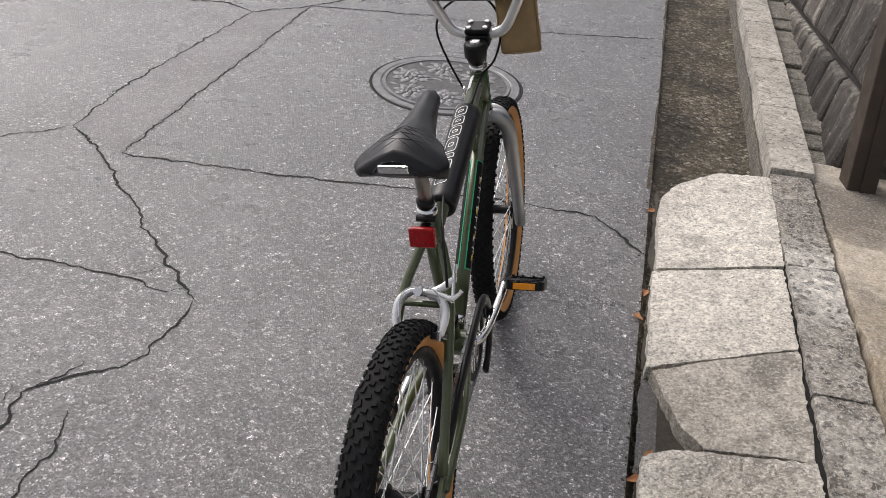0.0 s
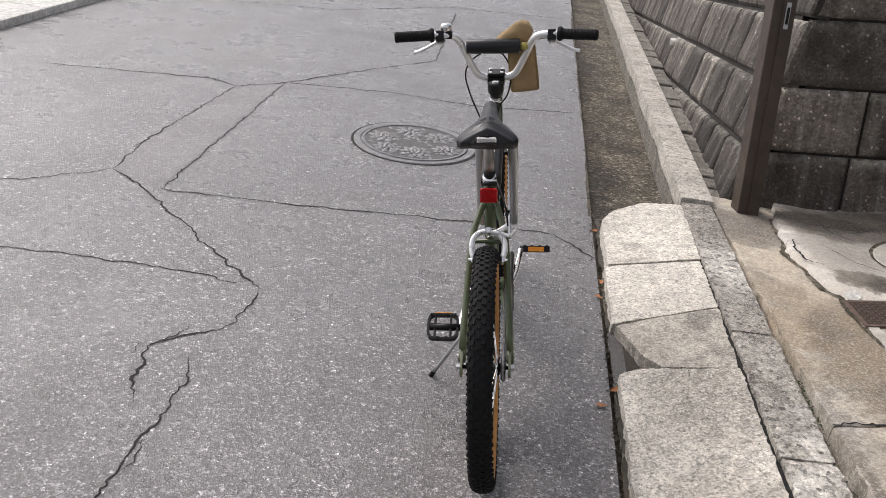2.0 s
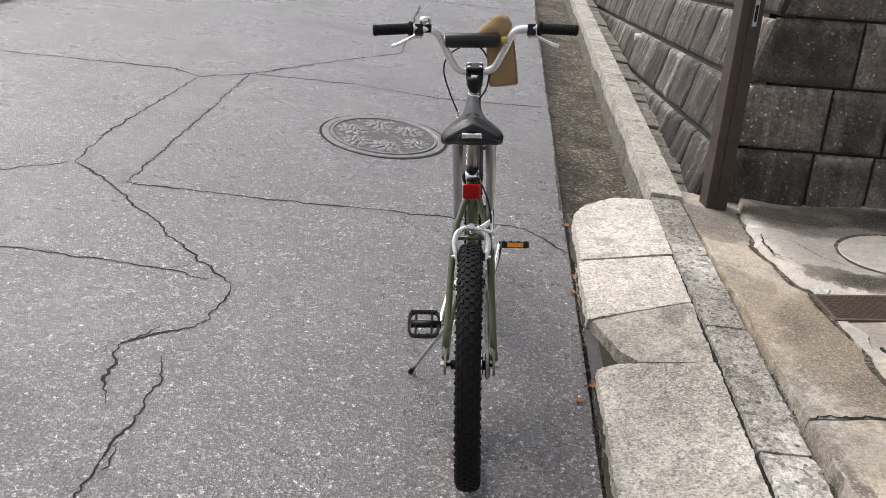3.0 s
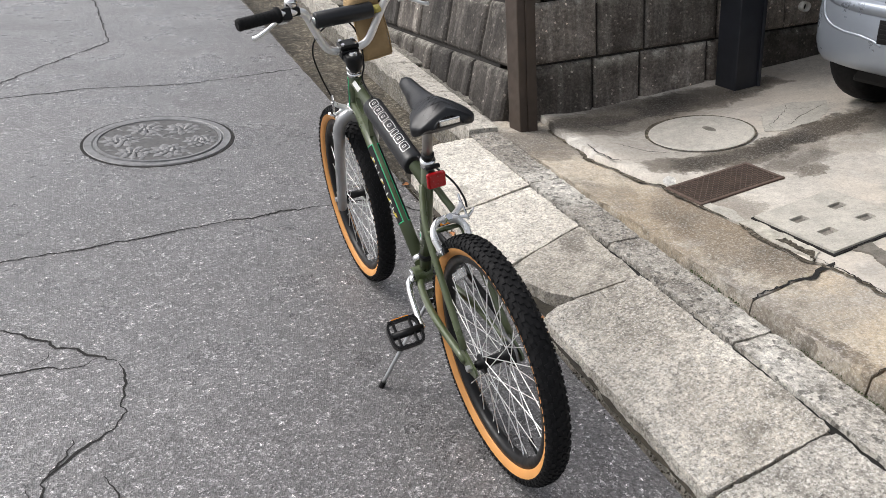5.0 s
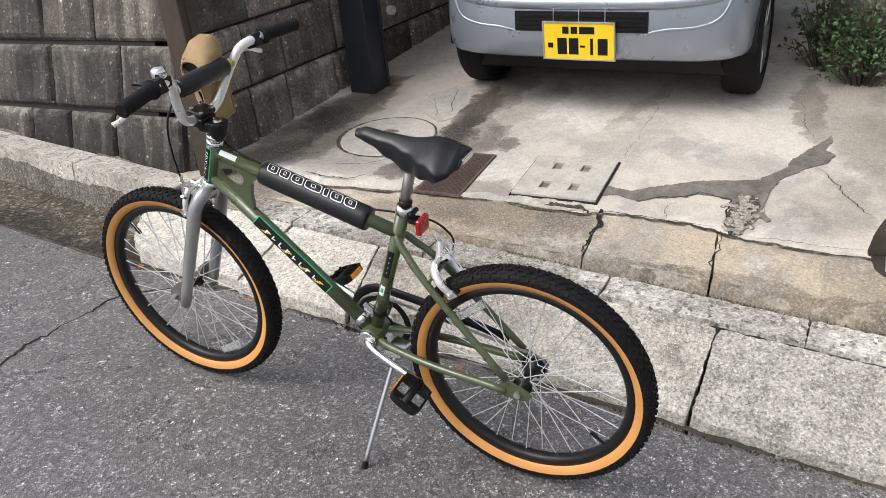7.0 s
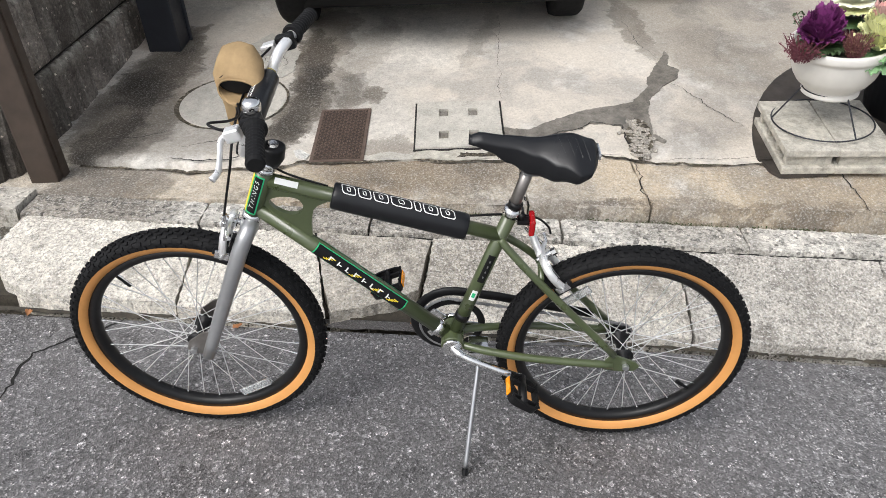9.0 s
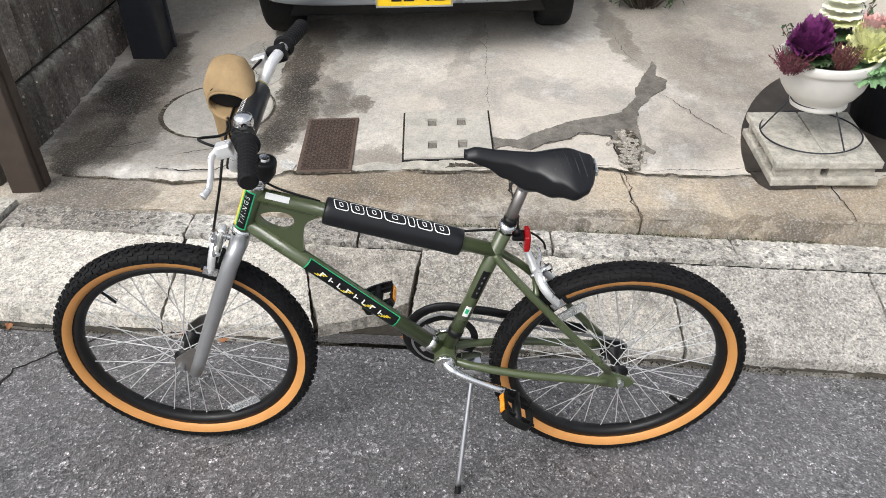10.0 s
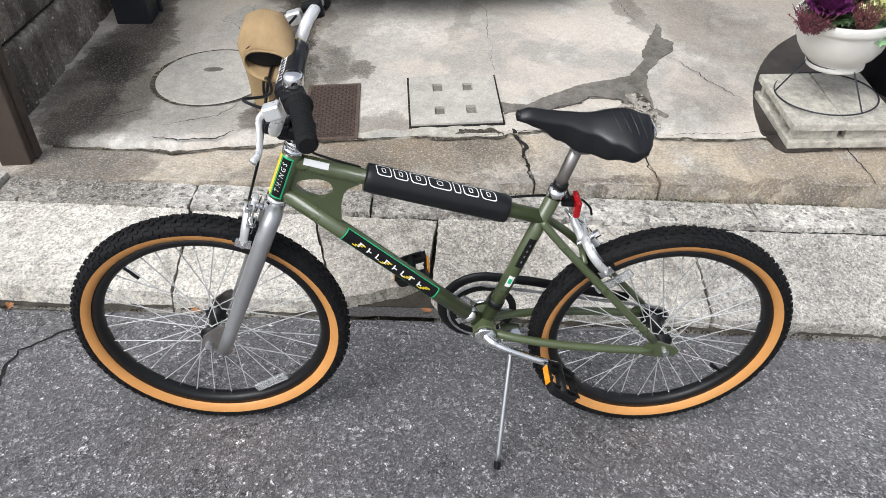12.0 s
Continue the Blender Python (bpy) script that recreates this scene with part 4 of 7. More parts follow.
# ---------------------------------------------------------------- bicycle (x right, y forward, z up, then leant onto its stand)
bike = thing("bicycle", UP @ pose(0.090, 0, 0) @ pose(0, 0, 0, 0, 0, 2.1) @ pose(0, 0, 0, 0, -8.4, 0), "olive green cruiser bicycle with tan-wall tyres, leaning on its kickstand", "bicycle")
REAR, FRONT, BB = (0.010, 0.331), (1.022, 0.319), (0.418, 0.342)
HEAD_T, HEAD_B = Vector((0, 0.826, 0.79)), Vector((0, 0.86, 0.684))
HEAD_AX = (HEAD_T - HEAD_B).normalized()


def bar(name, a, b, r, material, parent, label="", segs=14, r2=None):
    return part(name, tube([a, b], [r, r2 if r2 is not None else r], segs), material, parent, label, smooth=True)


def drum(name, c, r, x0, x1, material, parent, label="", segs=28, bevel=0.0015):
    """A disc or cylinder across the bike, centred on (y, z) = c."""
    m = pose(0, c[0], c[1]) @ ACROSS
    return part(name, lathe([(0.0, x0), (r - bevel, x0), (r, x0 + bevel), (r, x1 - bevel), (r - bevel, x1), (0.0, x1)], segs, m), material, parent, label)


def wheel(name, c, label, turn, valve):
    m = pose(0, c[0], c[1]) @ ACROSS
    rim = part(name, lathe([(0.2580, -0.0155), (0.243, -0.0155), (0.2365, -0.009), (0.2350, 0.0), (0.2365, 0.009), (0.243, 0.0155), (0.2580, 0.0155), (0.2580, -0.0155)], 72, m), RIM, bike, label, smooth=True)
    half = [(0.2755, -0.0258), (0.2845, -0.0272), (0.2935, -0.0232), (0.2980, -0.0145), (0.2992, 0.0)]
    part("tyre", lathe(half + [(r, -x) for r, x in half[-2::-1]], 72, m), RUBBER, rim, "black knobbly tyre", smooth=True)
    for side in (-1, 1):
        part("sidewall", lathe([(0.2770, side * 0.0263), (0.2710, side * 0.0250), (0.2640, side * 0.0210), (0.2578, side * 0.0160), (0.2575, side * 0.009)], 72, m), TAN, rim, "tan gum sidewall", smooth=True)
    knobs = bmesh.new()
    for k in range(82):
        a = 360.0 * k / 82
        for x, r, tilt, half_off, wide, long in ((-0.0055, 0.2988, 0, 0, 0.0042, 0.0058), (0.0060, 0.2988, 0, 1, 0.0042, 0.0058), (-0.0152, 0.2962, -28, 1, 0.0036, 0.0075), (0.0152, 0.2962, 28, 0, 0.0036, 0.0075), (-0.0225, 0.2915, -50, 0, 0.0042, 0.0060), (0.0225, 0.2915, 50, 1, 0.0042, 0.0060), (-0.0262, 0.2835, -82, 1, 0.0034, 0.0042), (0.0262, 0.2835, 82, 0, 0.0034, 0.0042)):
            t = pose(0, c[0], c[1]) @ pose(0, 0, 0, a + half_off * 2.2, 0, 0) @ pose(x, 0, r) @ pose(0, 0, 0, 0, tilt, 10 if k % 2 else -10)
            add_box(knobs, (-wide, -long * 0.72, -0.002), (wide, long * 0.72, 0.0034), 0.0, m=t)
    tagged(part("tread", knobs, RUBBER, rim, "small square rubber knobs"), kind="stuff")
    hub = part("hub", lathe([(0.0, -0.062), (0.005, -0.062), (0.005, -0.047), (0.012, -0.046), (0.012, -0.034), (0.024, -0.0335), (0.024, -0.0295), (0.013, -0.027), (0.012, 0.0), (0.013, 0.027), (0.024, 0.0295), (0.024, 0.0335), (0.012, 0.034), (0.012, 0.046), (0.005, 0.047), (0.005, 0.062), (0.0, 0.062)], 20, m), BLACK, rim, smooth=True)
    for k in range(36):
        side = 1 if k % 2 else -1
        lead = 1 if (k // 2) % 2 else -1
        a = radians(turn + 10.0 * k)
        b = a + lead * radians(68)
        p0 = Vector((side * 0.031, c[0] + 0.021 * math.sin(b), c[1] + 0.021 * math.cos(b)))
        p1 = Vector((side * 0.002, c[0] + 0.237 * math.sin(a), c[1] + 0.237 * math.cos(a)))
        part("spoke", tube([p0, p1], 0.00125, 5), SPOKE, rim)
        part("nipple", tube([p1, p1.lerp(p0, 0.055)], 0.0021, 6), CHROME, rim)
    t = pose(0, c[0], c[1]) @ pose(0, 0, 0, valve, 0, 0)
    part("valve", tube([t @ Vector((0, 0, h)) for h in (0.237, 0.222, 0.216, 0.214, 0.196)], [0.0036, 0.0036, 0.0036, 0.0052, 0.0052], 10), BLACK, rim)
    return rim


def clip_on_reflector(rim, c, angle):
    t = pose(0, c[0], c[1]) @ pose(0, 0, 0, angle, 0, 0)
    part("wheel_reflector", box((-0.015, -0.044, 0.203), (-0.007, 0.044, 0.224), 0.003, 3, m=t), CLEAR, rim, "clear plastic wheel reflector", smooth=False)


front_wheel = wheel("front_wheel", FRONT, "front wheel with black rim", 4, -46)
clip_on_reflector(front_wheel, FRONT, 147)
rear_wheel = wheel("rear_wheel", REAR, "rear wheel with black rim", 1, 125)
clip_on_reflector(rear_wheel, REAR, -41)
drum("cog", REAR, 0.031, 0.038, 0.050, BLACK, rear_wheel, "black rear sprocket")

# frame
frame_ob = bar("frame", (0, 0.314, 0.714), (0, BB[0], BB[1]), 0.0158, OLIVE, bike, "olive painted steel frame")
bar("top_tube", (0, 0.834, 0.770), (0, 0.322, 0.651), 0.0158, OLIVE, frame_ob)
bar("down_tube", (0, 0.854, 0.700), (0, BB[0] + 0.01, BB[1] + 0.008), 0.0178, OLIVE, frame_ob)
bar("head_tube", HEAD_B, HEAD_T, 0.0195, OLIVE, frame_ob)
drum("bottom_bracket", BB, 0.027, -0.036, 0.036, OLIVE, frame_ob)
for s in (-1, 1):
    part("seat_stay", tube(curve_points([(s * 0.012, 0.332, 0.650), (s * 0.026, 0.304, 0.622), (s * 0.046, 0.234, 0.556), (s * 0.060, 0.042, 0.362)], 6), 0.0088, 12), OLIVE, frame_ob, smooth=True)
    part("chain_stay", tube(curve_points([(s * 0.022, BB[0] - 0.015, BB[1] - 0.004), (s * 0.040, 0.34, 0.337), (s * 0.056, 0.22, 0.334), (s * 0.061, 0.040, 0.330)], 6), 0.0098, 12), OLIVE, frame_ob, smooth=True)
    o = [(0.058, 0.316), (0.060, 0.342), (0.045, 0.365), (0.020, 0.355), (-0.014, 0.342), (-0.023, 0.331), (-0.014, 0.317), (0.015, 0.312)]
    bm = prism(o, -0.003, 0.003, 0.001)
    bmesh.ops.transform(bm, matrix=Matrix(((0, 0, 1, s * 0.060), (1, 0, 0, 0), (0, 1, 0, 0), (0, 0, 0, 1))), verts=bm.verts[:])
    part("dropout", bm, OLIVE, frame_ob)
    drum("axle_nut", REAR, 0.0085, s * 0.066 - 0.006, s * 0.066 + 0.006, SILVER, rear_wheel, segs=6, bevel=0.0005)
bar("stay_bridge", (-0.046, 0.236, 0.572), (0.046, 0.236, 0.572), 0.006, OLIVE, frame_ob)
# gusset between top and down tube, with an oval hole
n, outer, inner = 32, [], []
shape = [(0.852, 0.756), (0.835, 0.766), (0.684, 0.731), (0.716, 0.720), (0.732, 0.698), (0.737, 0.670), (0.738, 0.640), (0.728, 0.600), (0.852, 0.704)]
hub_y, hub_z = 0.788, 0.710
for k in range(n):
    a = 2 * math.pi * k / n
    dy, dz = math.cos(a), math.sin(a)
    inner.append((hub_y + 0.034 * dy - 0.010 * dz, hub_z + 0.020 * dz * (1 - 0.3 * dy) + 0.010 * dy))
    best = 0.02
    for (y0, z0), (y1, z1) in zip(shape, shape[1:] + shape[:1]):
        den = dy * (z1 - z0) - dz * (y1 - y0)
        if abs(den) > 1e-9:
            t = ((y0 - hub_y) * (z1 - z0) - (z0 - hub_z) * (y1 - y0)) / den
            u = ((y0 - hub_y) * dz - (z0 - hub_z) * dy) / den
            if t > 0 and 0 <= u <= 1:
                best = max(best, t)
    outer.append((hub_y + best * dy, hub_z + best * dz))
bm = bmesh.new()
loops = [[bm.verts.new((x, y, z)) for y, z in line] for x in (-0.006, 0.006) for line in (outer, inner)]
for k in range(n):
    j = (k + 1) % n
    bm.faces.new((loops[0][k], loops[0][j], loops[1][j], loops[1][k]))
    bm.faces.new((loops[2][k], loops[2][j], loops[3][j], loops[3][k]))
    bm.faces.new((loops[1][k], loops[1][j], loops[3][j], loops[3][k]))
    bm.faces.new((loops[0][k], loops[0][j], loops[2][j], loops[2][k]))
part("gusset", bm, OLIVE, frame_ob)


def band(name, a, b, r, a0, a1, material, parent, label="", segs=10):
    """A printed strip that hugs a tube from a to b, from angle a0 to a1 (0 up, 90 to the left)."""
    a, b = Vector(a), Vector(b)
    d = (b - a).normalized()
    left = Vector((-1, 0, 0))
    left = (left - d * left.dot(d)).normalized()
    up = left.cross(d)
    up = up if up.z > 0 else -up
    bm = bmesh.new()
    rows = []
    for p in (a, b):
        rows.append([bm.verts.new(p + (up * math.cos(t) + left * math.sin(t)) * r) for t in [radians(a0 + (a1 - a0) * k / segs) for k in range(segs + 1)]])
    for k in range(segs):
        bm.faces.new((rows[0][k], rows[0][k + 1], rows[1][k + 1], rows[1][k]))
    return part(name, bm, material, parent, label, smooth=True)


def on(a, b, t):
    return Vector(a).lerp(Vector(b), t)


DT_A, DT_B = Vector((0, 0.854, 0.700)), Vector((0, BB[0] + 0.01, BB[1] + 0.008))
TT_A, TT_B = Vector((0, 0.834, 0.770)), Vector((0, 0.322, 0.651))
for side in (1, -1):
    edge = band("decal", on(DT_A, DT_B, 0.283), on(DT_A, DT_B, 0.742), 0.0182, 20 * side, 135 * side, GREEN, frame_ob, "green-edged black name decal")
    band("decal_field", on(DT_A, DT_B, 0.288), on(DT_A, DT_B, 0.737), 0.0185, 28 * side, 127 * side, BLACK, edge)
    for k in range(8):
        t = 0.352 + 0.042 * k
        band("letter_bar", on(DT_A, DT_B, t), on(DT_A, DT_B, t + 0.0065), 0.0190, 58 * side, 92 * side, WHITE, edge)
        band("letter_bar", on(DT_A, DT_B, t + 0.0065), on(DT_A, DT_B, t + 0.020), 0.0190, (60 + 14 * (k % 3)) * side, (67 + 14 * (k % 3)) * side, WHITE, edge)
    for t in (0.33, 0.46, 0.57, 0.655):
        for k in range(4):
            band("slash", on(DT_A, DT_B, t + 0.009 * k), on(DT_A, DT_B, t + 0.020 + 0.010 * k), 0.01875, (101 - 10 * k) * side, (93 - 10 * k) * side, YELLOW, edge)
    edge = band("head_decal", on(HEAD_B, HEAD_T, 0.06), on(HEAD_B, HEAD_T, 0.94), 0.0199, 38 * side, 106 * side, GREEN, frame_ob, "green-edged black head decal")
    band("decal_field", on(HEAD_B, HEAD_T, 0.09), on(HEAD_B, HEAD_T, 0.91), 0.0202, 45 * side, 98 * side, BLACK, edge)
    words = bpy.data.curves.new("word", "FONT")
    words.body, words.size, words.align_x, words.align_y, words.shear = "THINGS", 0.0140, "CENTER", "CENTER", 0.2
    words.space_character = 1.6
    flat = bpy.data.objects.new("word", words)
    me = bpy.data.meshes.new_from_object(flat)
    bpy.data.objects.remove(flat)
    axis = (HEAD_T - HEAD_B).normalized()
    out = Vector((-side, 0, 0))
    ahead = out.cross(axis) * side
    ahead = ahead if ahead.y > 0 else -ahead
    for v in me.vertices:
        run, rise_ = v.co.x, v.co.y
        a = radians(20) + rise_ / 0.0205
        v.co = (HEAD_T + HEAD_B) * 0.5 + axis * run * side + (out * math.cos(a) + ahead * math.sin(a)) * 0.0206
    me.materials.clear()
    me.materials.append(WHITE)
    word = new("lettering", me)
    word.parent = edge
band("head_stripe", on(HEAD_B, HEAD_T, 0.06), on(HEAD_B, HEAD_T, 0.94), 0.0201, -36, 36, YELLOW, frame_ob)
band("maker_label", on(TT_A, TT_B, 0.050), on(TT_A, TT_B, 0.142), 0.0163, 22, 70, WHITE, frame_ob, "small white paper label")
ST_A, ST_B = Vector((0, 0.314, 0.714)), Vector((0, BB[0], BB[1]))
band("seat_tube_decal", on(ST_A, ST_B, 0.29), on(ST_A, ST_B, 0.50), 0.0162, 60, 118, BLACK, frame_ob)
for k in range(4):
    band("decal_mark", on(ST_A, ST_B, 0.33 + 0.04 * k), on(ST_A, ST_B, 0.345 + 0.04 * k), 0.0164, 84, 96, IRON, frame_ob)
band("seat_tube_label", on(ST_A, ST_B, 0.57), on(ST_A, ST_B, 0.65), 0.0162, 62, 108, WHITE, frame_ob)
band("label_print", on(ST_A, ST_B, 0.59), on(ST_A, ST_B, 0.625), 0.0164, 70, 98, GREEN, frame_ob)
bar("tube_band", on(ST_A, ST_B, 0.79), on(ST_A, ST_B, 0.835), 0.0178, BLACK, frame_ob)
bar("cable_guide", on(DT_A, DT_B, 0.925), on(DT_A, DT_B, 0.955), 0.0196, CHROME, frame_ob)

# padded sleeve on the top tube, with outlined letter shapes
PAD_A, PAD_B = on(TT_A, TT_B, 0.278), on(TT_A, TT_B, 0.838)
pts = [on(PAD_A, PAD_B, t) for t in (0, 0.004, 0.012, 0.05, 0.5, 0.95, 0.988, 0.996, 1)]
pad = part("frame_pad", tube(pts, [0.022, 0.027, 0.0285, 0.0292, 0.0290, 0.0292, 0.0285, 0.027, 0.022], 28), VINYL, bike, "black padded top tube sleeve", smooth=True)
def outline_on(tube_a, tube_b, radius, u0, u1, a0, a1, thick, parent, power=3.0, slant=0.0, turns=1.0):
    """A thin white rounded outline printed on a sleeve."""
    d = (tube_b - tube_a).normalized()
    left = (Vector((-1, 0, 0)) - d * -d.x).normalized()
    up = left.cross(d)
    up = up if up.z > 0 else -up
    bm = bmesh.new()
    prev = first = None
    steps = 28
    for k in range(steps + 1):
        t = 2 * math.pi * turns * k / steps
        c, s_ = math.cos(t), math.sin(t)
        ex, ey = math.copysign(abs(c) ** (2 / power), c), math.copysign(abs(s_) ** (2 / power), s_)
        pair = []
        for grow in (0.0, thick):
            u = (u0 + u1) / 2 + ((u1 - u0) / 2 - grow / (tube_b - tube_a).length) * ex + slant * ey
            a = radians((a0 + a1) / 2) + (radians((a1 - a0) / 2) - grow / radius) * ey
            pair.append(bm.verts.new(tube_a.lerp(tube_b, u) + (up * math.cos(a) + left * math.sin(a)) * radius))
        if prev:
            bm.faces.new((prev[0], prev[1], pair[1], pair[0]))
        prev = pair
    return part("letter_outline", bm, WHITE, parent)


u0 = 0.055
for k, wide in enumerate((0.10, 0.095, 0.11, 0.155, 0.05, 0.11, 0.11)):
    outline_on(PAD_A, PAD_B, 0.0297, u0, u0 + wide, -12, 38, 0.0020, pad, 5.0, 0.012)
    if wide > 0.09:
        outline_on(PAD_A, PAD_B, 0.0297, u0 + wide * 0.36, u0 + wide * 0.64, 2, 24, 0.0016, pad, 4.0, 0.006)
    u0 += wide + 0.016

# seat post, clamp and saddle
bar("seat_post", (0, 0.318, 0.70), (0, 0.287, 0.835), 0.0125, POST_STEEL, bike, "plain grey steel seat post")
bar("seat_clamp", (0, 0.3155, 0.708), (0, 0.3105, 0.726), 0.0188, CHROME, bike, "chrome seat clamp collar")
bar("bracket_band", (0, 0.3098, 0.729), (0, 0.3062, 0.742), 0.0155, BLACK, bike, "black band of the reflector bracket")
bar("clamp_bolt", (-0.014, 0.292, 0.712), (0.02, 0.292, 0.712), 0.006, BLACK, bike)


def between(t, *stops):
    """A smooth value along stops of (place, value)."""
    for (a, p), (b, q) in zip(stops, stops[1:]):
        if t <= b:
            u = max(0.0, (t - a) / (b - a))
            return p + (q - p) * u * u * (3 - 2 * u)
    return stops[-1][1]


bm = bmesh.new()
rows = []
SAD = 34
for i in range(SAD + 1):
    t = (i / SAD) ** 1.35  # 0 at the tail, 1 at the nose
    y = 0.160 + 0.256 * t
    half = between(t, (0, 0.030), (0.018, 0.048), (0.06, 0.0655), (0.14, 0.0755), (0.3, 0.060), (0.46, 0.036), (0.66, 0.0225), (0.94, 0.0180), (1.0, 0.011))
    top = between(t, (0, 0.884), (0.035, 0.900), (0.2, 0.910), (0.5, 0.898), (0.75, 0.900), (0.92, 0.904), (1.0, 0.895))
    skirt = between(t, (0, 0.868), (0.03, 0.850), (0.09, 0.833), (0.18, 0.818), (0.34, 0.808), (0.52, 0.808), (0.68, 0.830), (0.84, 0.860), (1.0, 0.880))
    ring = []
    for k in range(28):
        a = 2 * math.pi * k / 28
        cx_, sz = math.cos(a), math.sin(a)
        x = half * math.copysign(abs(cx_) ** 0.72, cx_)
        side_z = top - 0.008 - 0.040 * (abs(x) / 0.0755) ** 1.15
        if sz >= 0:
            z = side_z + 0.008 * sz ** 0.8
        else:
            low = skirt + (0.016 if abs(cx_) < 0.5 else 0.016 * (1 - abs(cx_)) / 0.5)
            z = side_z + (low - side_z) * (-sz) ** 0.55
        ring.append(bm.verts.new((x, y, z)))
    rows.append(ring)
for a, b in zip(rows, rows[1:]):
    for k in range(28):
        bm.faces.new((a[k], a[(k + 1) % 28], b[(k + 1) % 28], b[k]))
bm.faces.new(rows[0])
bm.faces.new(rows[-1])
saddle = part("saddle", bm, VINYL, bike, "black vinyl saddle with quilted rear", smooth=True)


def saddle_top(x, y):
    """Height of the saddle's upper skin near its tail."""
    t = (y - 0.160) / 0.256
    half = between(t, (0.06, 0.0655), (0.14, 0.0755), (0.3, 0.060), (0.46, 0.036))
    c = min(1.0, abs(x) / half) ** (1 / 0.72)
    return between(t, (0.035, 0.900), (0.2, 0.910), (0.5, 0.898)) - 0.008 - 0.040 * (abs(x) / 0.0755) ** 1.15 + 0.008 * (1 - c * c) ** 0.4


for k in range(4):
    for s in (-1, 1):
        line = [(s * (-0.044 + 0.0088 * j), 0.178 + 0.016 * k + 0.0034 * j) for j in range(11)]
        part("stitching", tube([(x, y, saddle_top(x, y) - 0.00022) for x, y in line], 0.0004, 5), VINYL, saddle)
part("badge", box((-0.024, 0.1535, 0.867), (0.024, 0.1605, 0.880), 0.003), CHROME, saddle, "chrome badge on the saddle's tail")
for s in (-1, 1):
    part("rail", tube(curve_points([(s * 0.026, 0.185, 0.858), (s * 0.020, 0.23, 0.845), (s * 0.014, 0.31, 0.846), (s * 0.006, 0.36, 0.876)], 6), 0.0035, 8), IRON, saddle, smooth=True)
part("rail_clamp", box((-0.026, 0.268, 0.822), (0.026, 0.304, 0.846), 0.006), IRON, saddle)

# rear red reflector on its bracket
reflector = part("rear_reflector", box((-0.0235, 0.262, 0.669), (0.0235, 0.275, 0.708), 0.006, 3), RED, bike, "square red rear reflector")
part("bracket", box((-0.010, 0.273, 0.688), (0.010, 0.300, 0.700), 0.003), BLACK, reflector)

# headset, fork
for k, (t, r, h) in enumerate(((1.0, 0.0205, 0.009), (1.09, 0.0185, 0.007), (1.16, 0.0215, 0.008), (1.25, 0.0165, 0.014))):
    a = HEAD_B.lerp(HEAD_T, t)
    bar("headset_ring", a, a + HEAD_AX * h, r, CHROME, bike)
bar("lower_race", HEAD_B - HEAD_AX * 0.016, HEAD_B, 0.0215, CHROME, bike)
fork = part("fork", tube([HEAD_B - HEAD_AX * 0.016, HEAD_B - HEAD_AX * 0.045], [0.019, 0.0205], 16), FORK, bike, "grey straight-bladed fork", smooth=True)
for s in (-1, 1):
    leg = curve_points([(s * 0.006, 0.866, 0.658), (s * 0.031, 0.868, 0.656), (s * 0.0490, 0.880, 0.630), (s * 0.055, 0.900, 0.572), (s * 0.058, 0.993, 0.297)], 6)
    part("fork_leg", tube(leg, [0.0178] * 18 + [0.0176 - 0.0005 * k for k in range(len(leg) - 18)], 14), FORK, fork, smooth=True)
    o = [(0.976, 0.362), (0.988, 0.374), (1.002, 0.368), (1.033, 0.340), (1.038, 0.318), (1.028, 0.306), (1.0, 0.302), (0.985, 0.318)]
    bm = prism(o, -0.003, 0.003, 0.001)
    bmesh.ops.transform(bm, matrix=Matrix(((0, 0, 1, s * 0.0565), (1, 0, 0, 0), (0, 1, 0, 0), (0, 0, 0, 1))), verts=bm.verts[:])
    part("fork_end", bm, POST_STEEL, fork)
    drum("axle_nut", FRONT, 0.0085, s * 0.064 - 0.006, s * 0.064 + 0.006, SILVER, front_wheel, segs=6, bevel=0.0005)

# stem and handlebar
stem = part("stem", tube([(0, 0.812, 0.806), (0, 0.810, 0.813), (0, 0.808, 0.824), (0, 0.805, 0.846), (0, 0.8047, 0.850), (0, 0.8045, 0.852)], [0.0165, 0.0190, 0.0245, 0.0252, 0.0240, 0.0190], 28), BLACK, bike, "black alloy quill stem", smooth=True)
part("steerer_cap", tube([(0, 0.8045, 0.851), (0, 0.8035, 0.857)], [0.0125, 0.0105], 16), CHROME, stem, "chrome top bolt")
part("stem_arm", box((-0.023, 0.806, 0.824), (0.023, 0.852, 0.851), 0.009, 3), BLACK, stem)
CLAMP = pose(0, 0.850, 0.856, 10, 0, 0)
part("clamp_block", box((-0.027, -0.022, -0.020), (0.027, 0.022, 0.006), 0.006, 3, m=CLAMP), BLACK, stem)
part("clamp_plate", box((-0.027, -0.022, 0.008), (0.027, 0.022, 0.021), 0.005, 3, m=CLAMP), BLACK, stem)
for sx in (-1, 1):
    for sz in (-1, 1):
        part("clamp_bolt", tube([CLAMP @ Vector((sx * 0.018, sz * 0.014, 0.020)), CLAMP @ Vector((sx * 0.018, sz * 0.014, 0.025))], 0.0054, 10), CHROME, stem)
HB = [(0.02, 0.852, 0.857), (0.040, 0.851, 0.859), (0.064, 0.846, 0.876), (0.092, 0.828, 0.934), (0.108, 0.812, 0.972), (0.124, 0.803, 0.992), (0.155, 0.793, 1.000), (0.20, 0.785, 1.001), (0.295, 0.766, 1.0)]
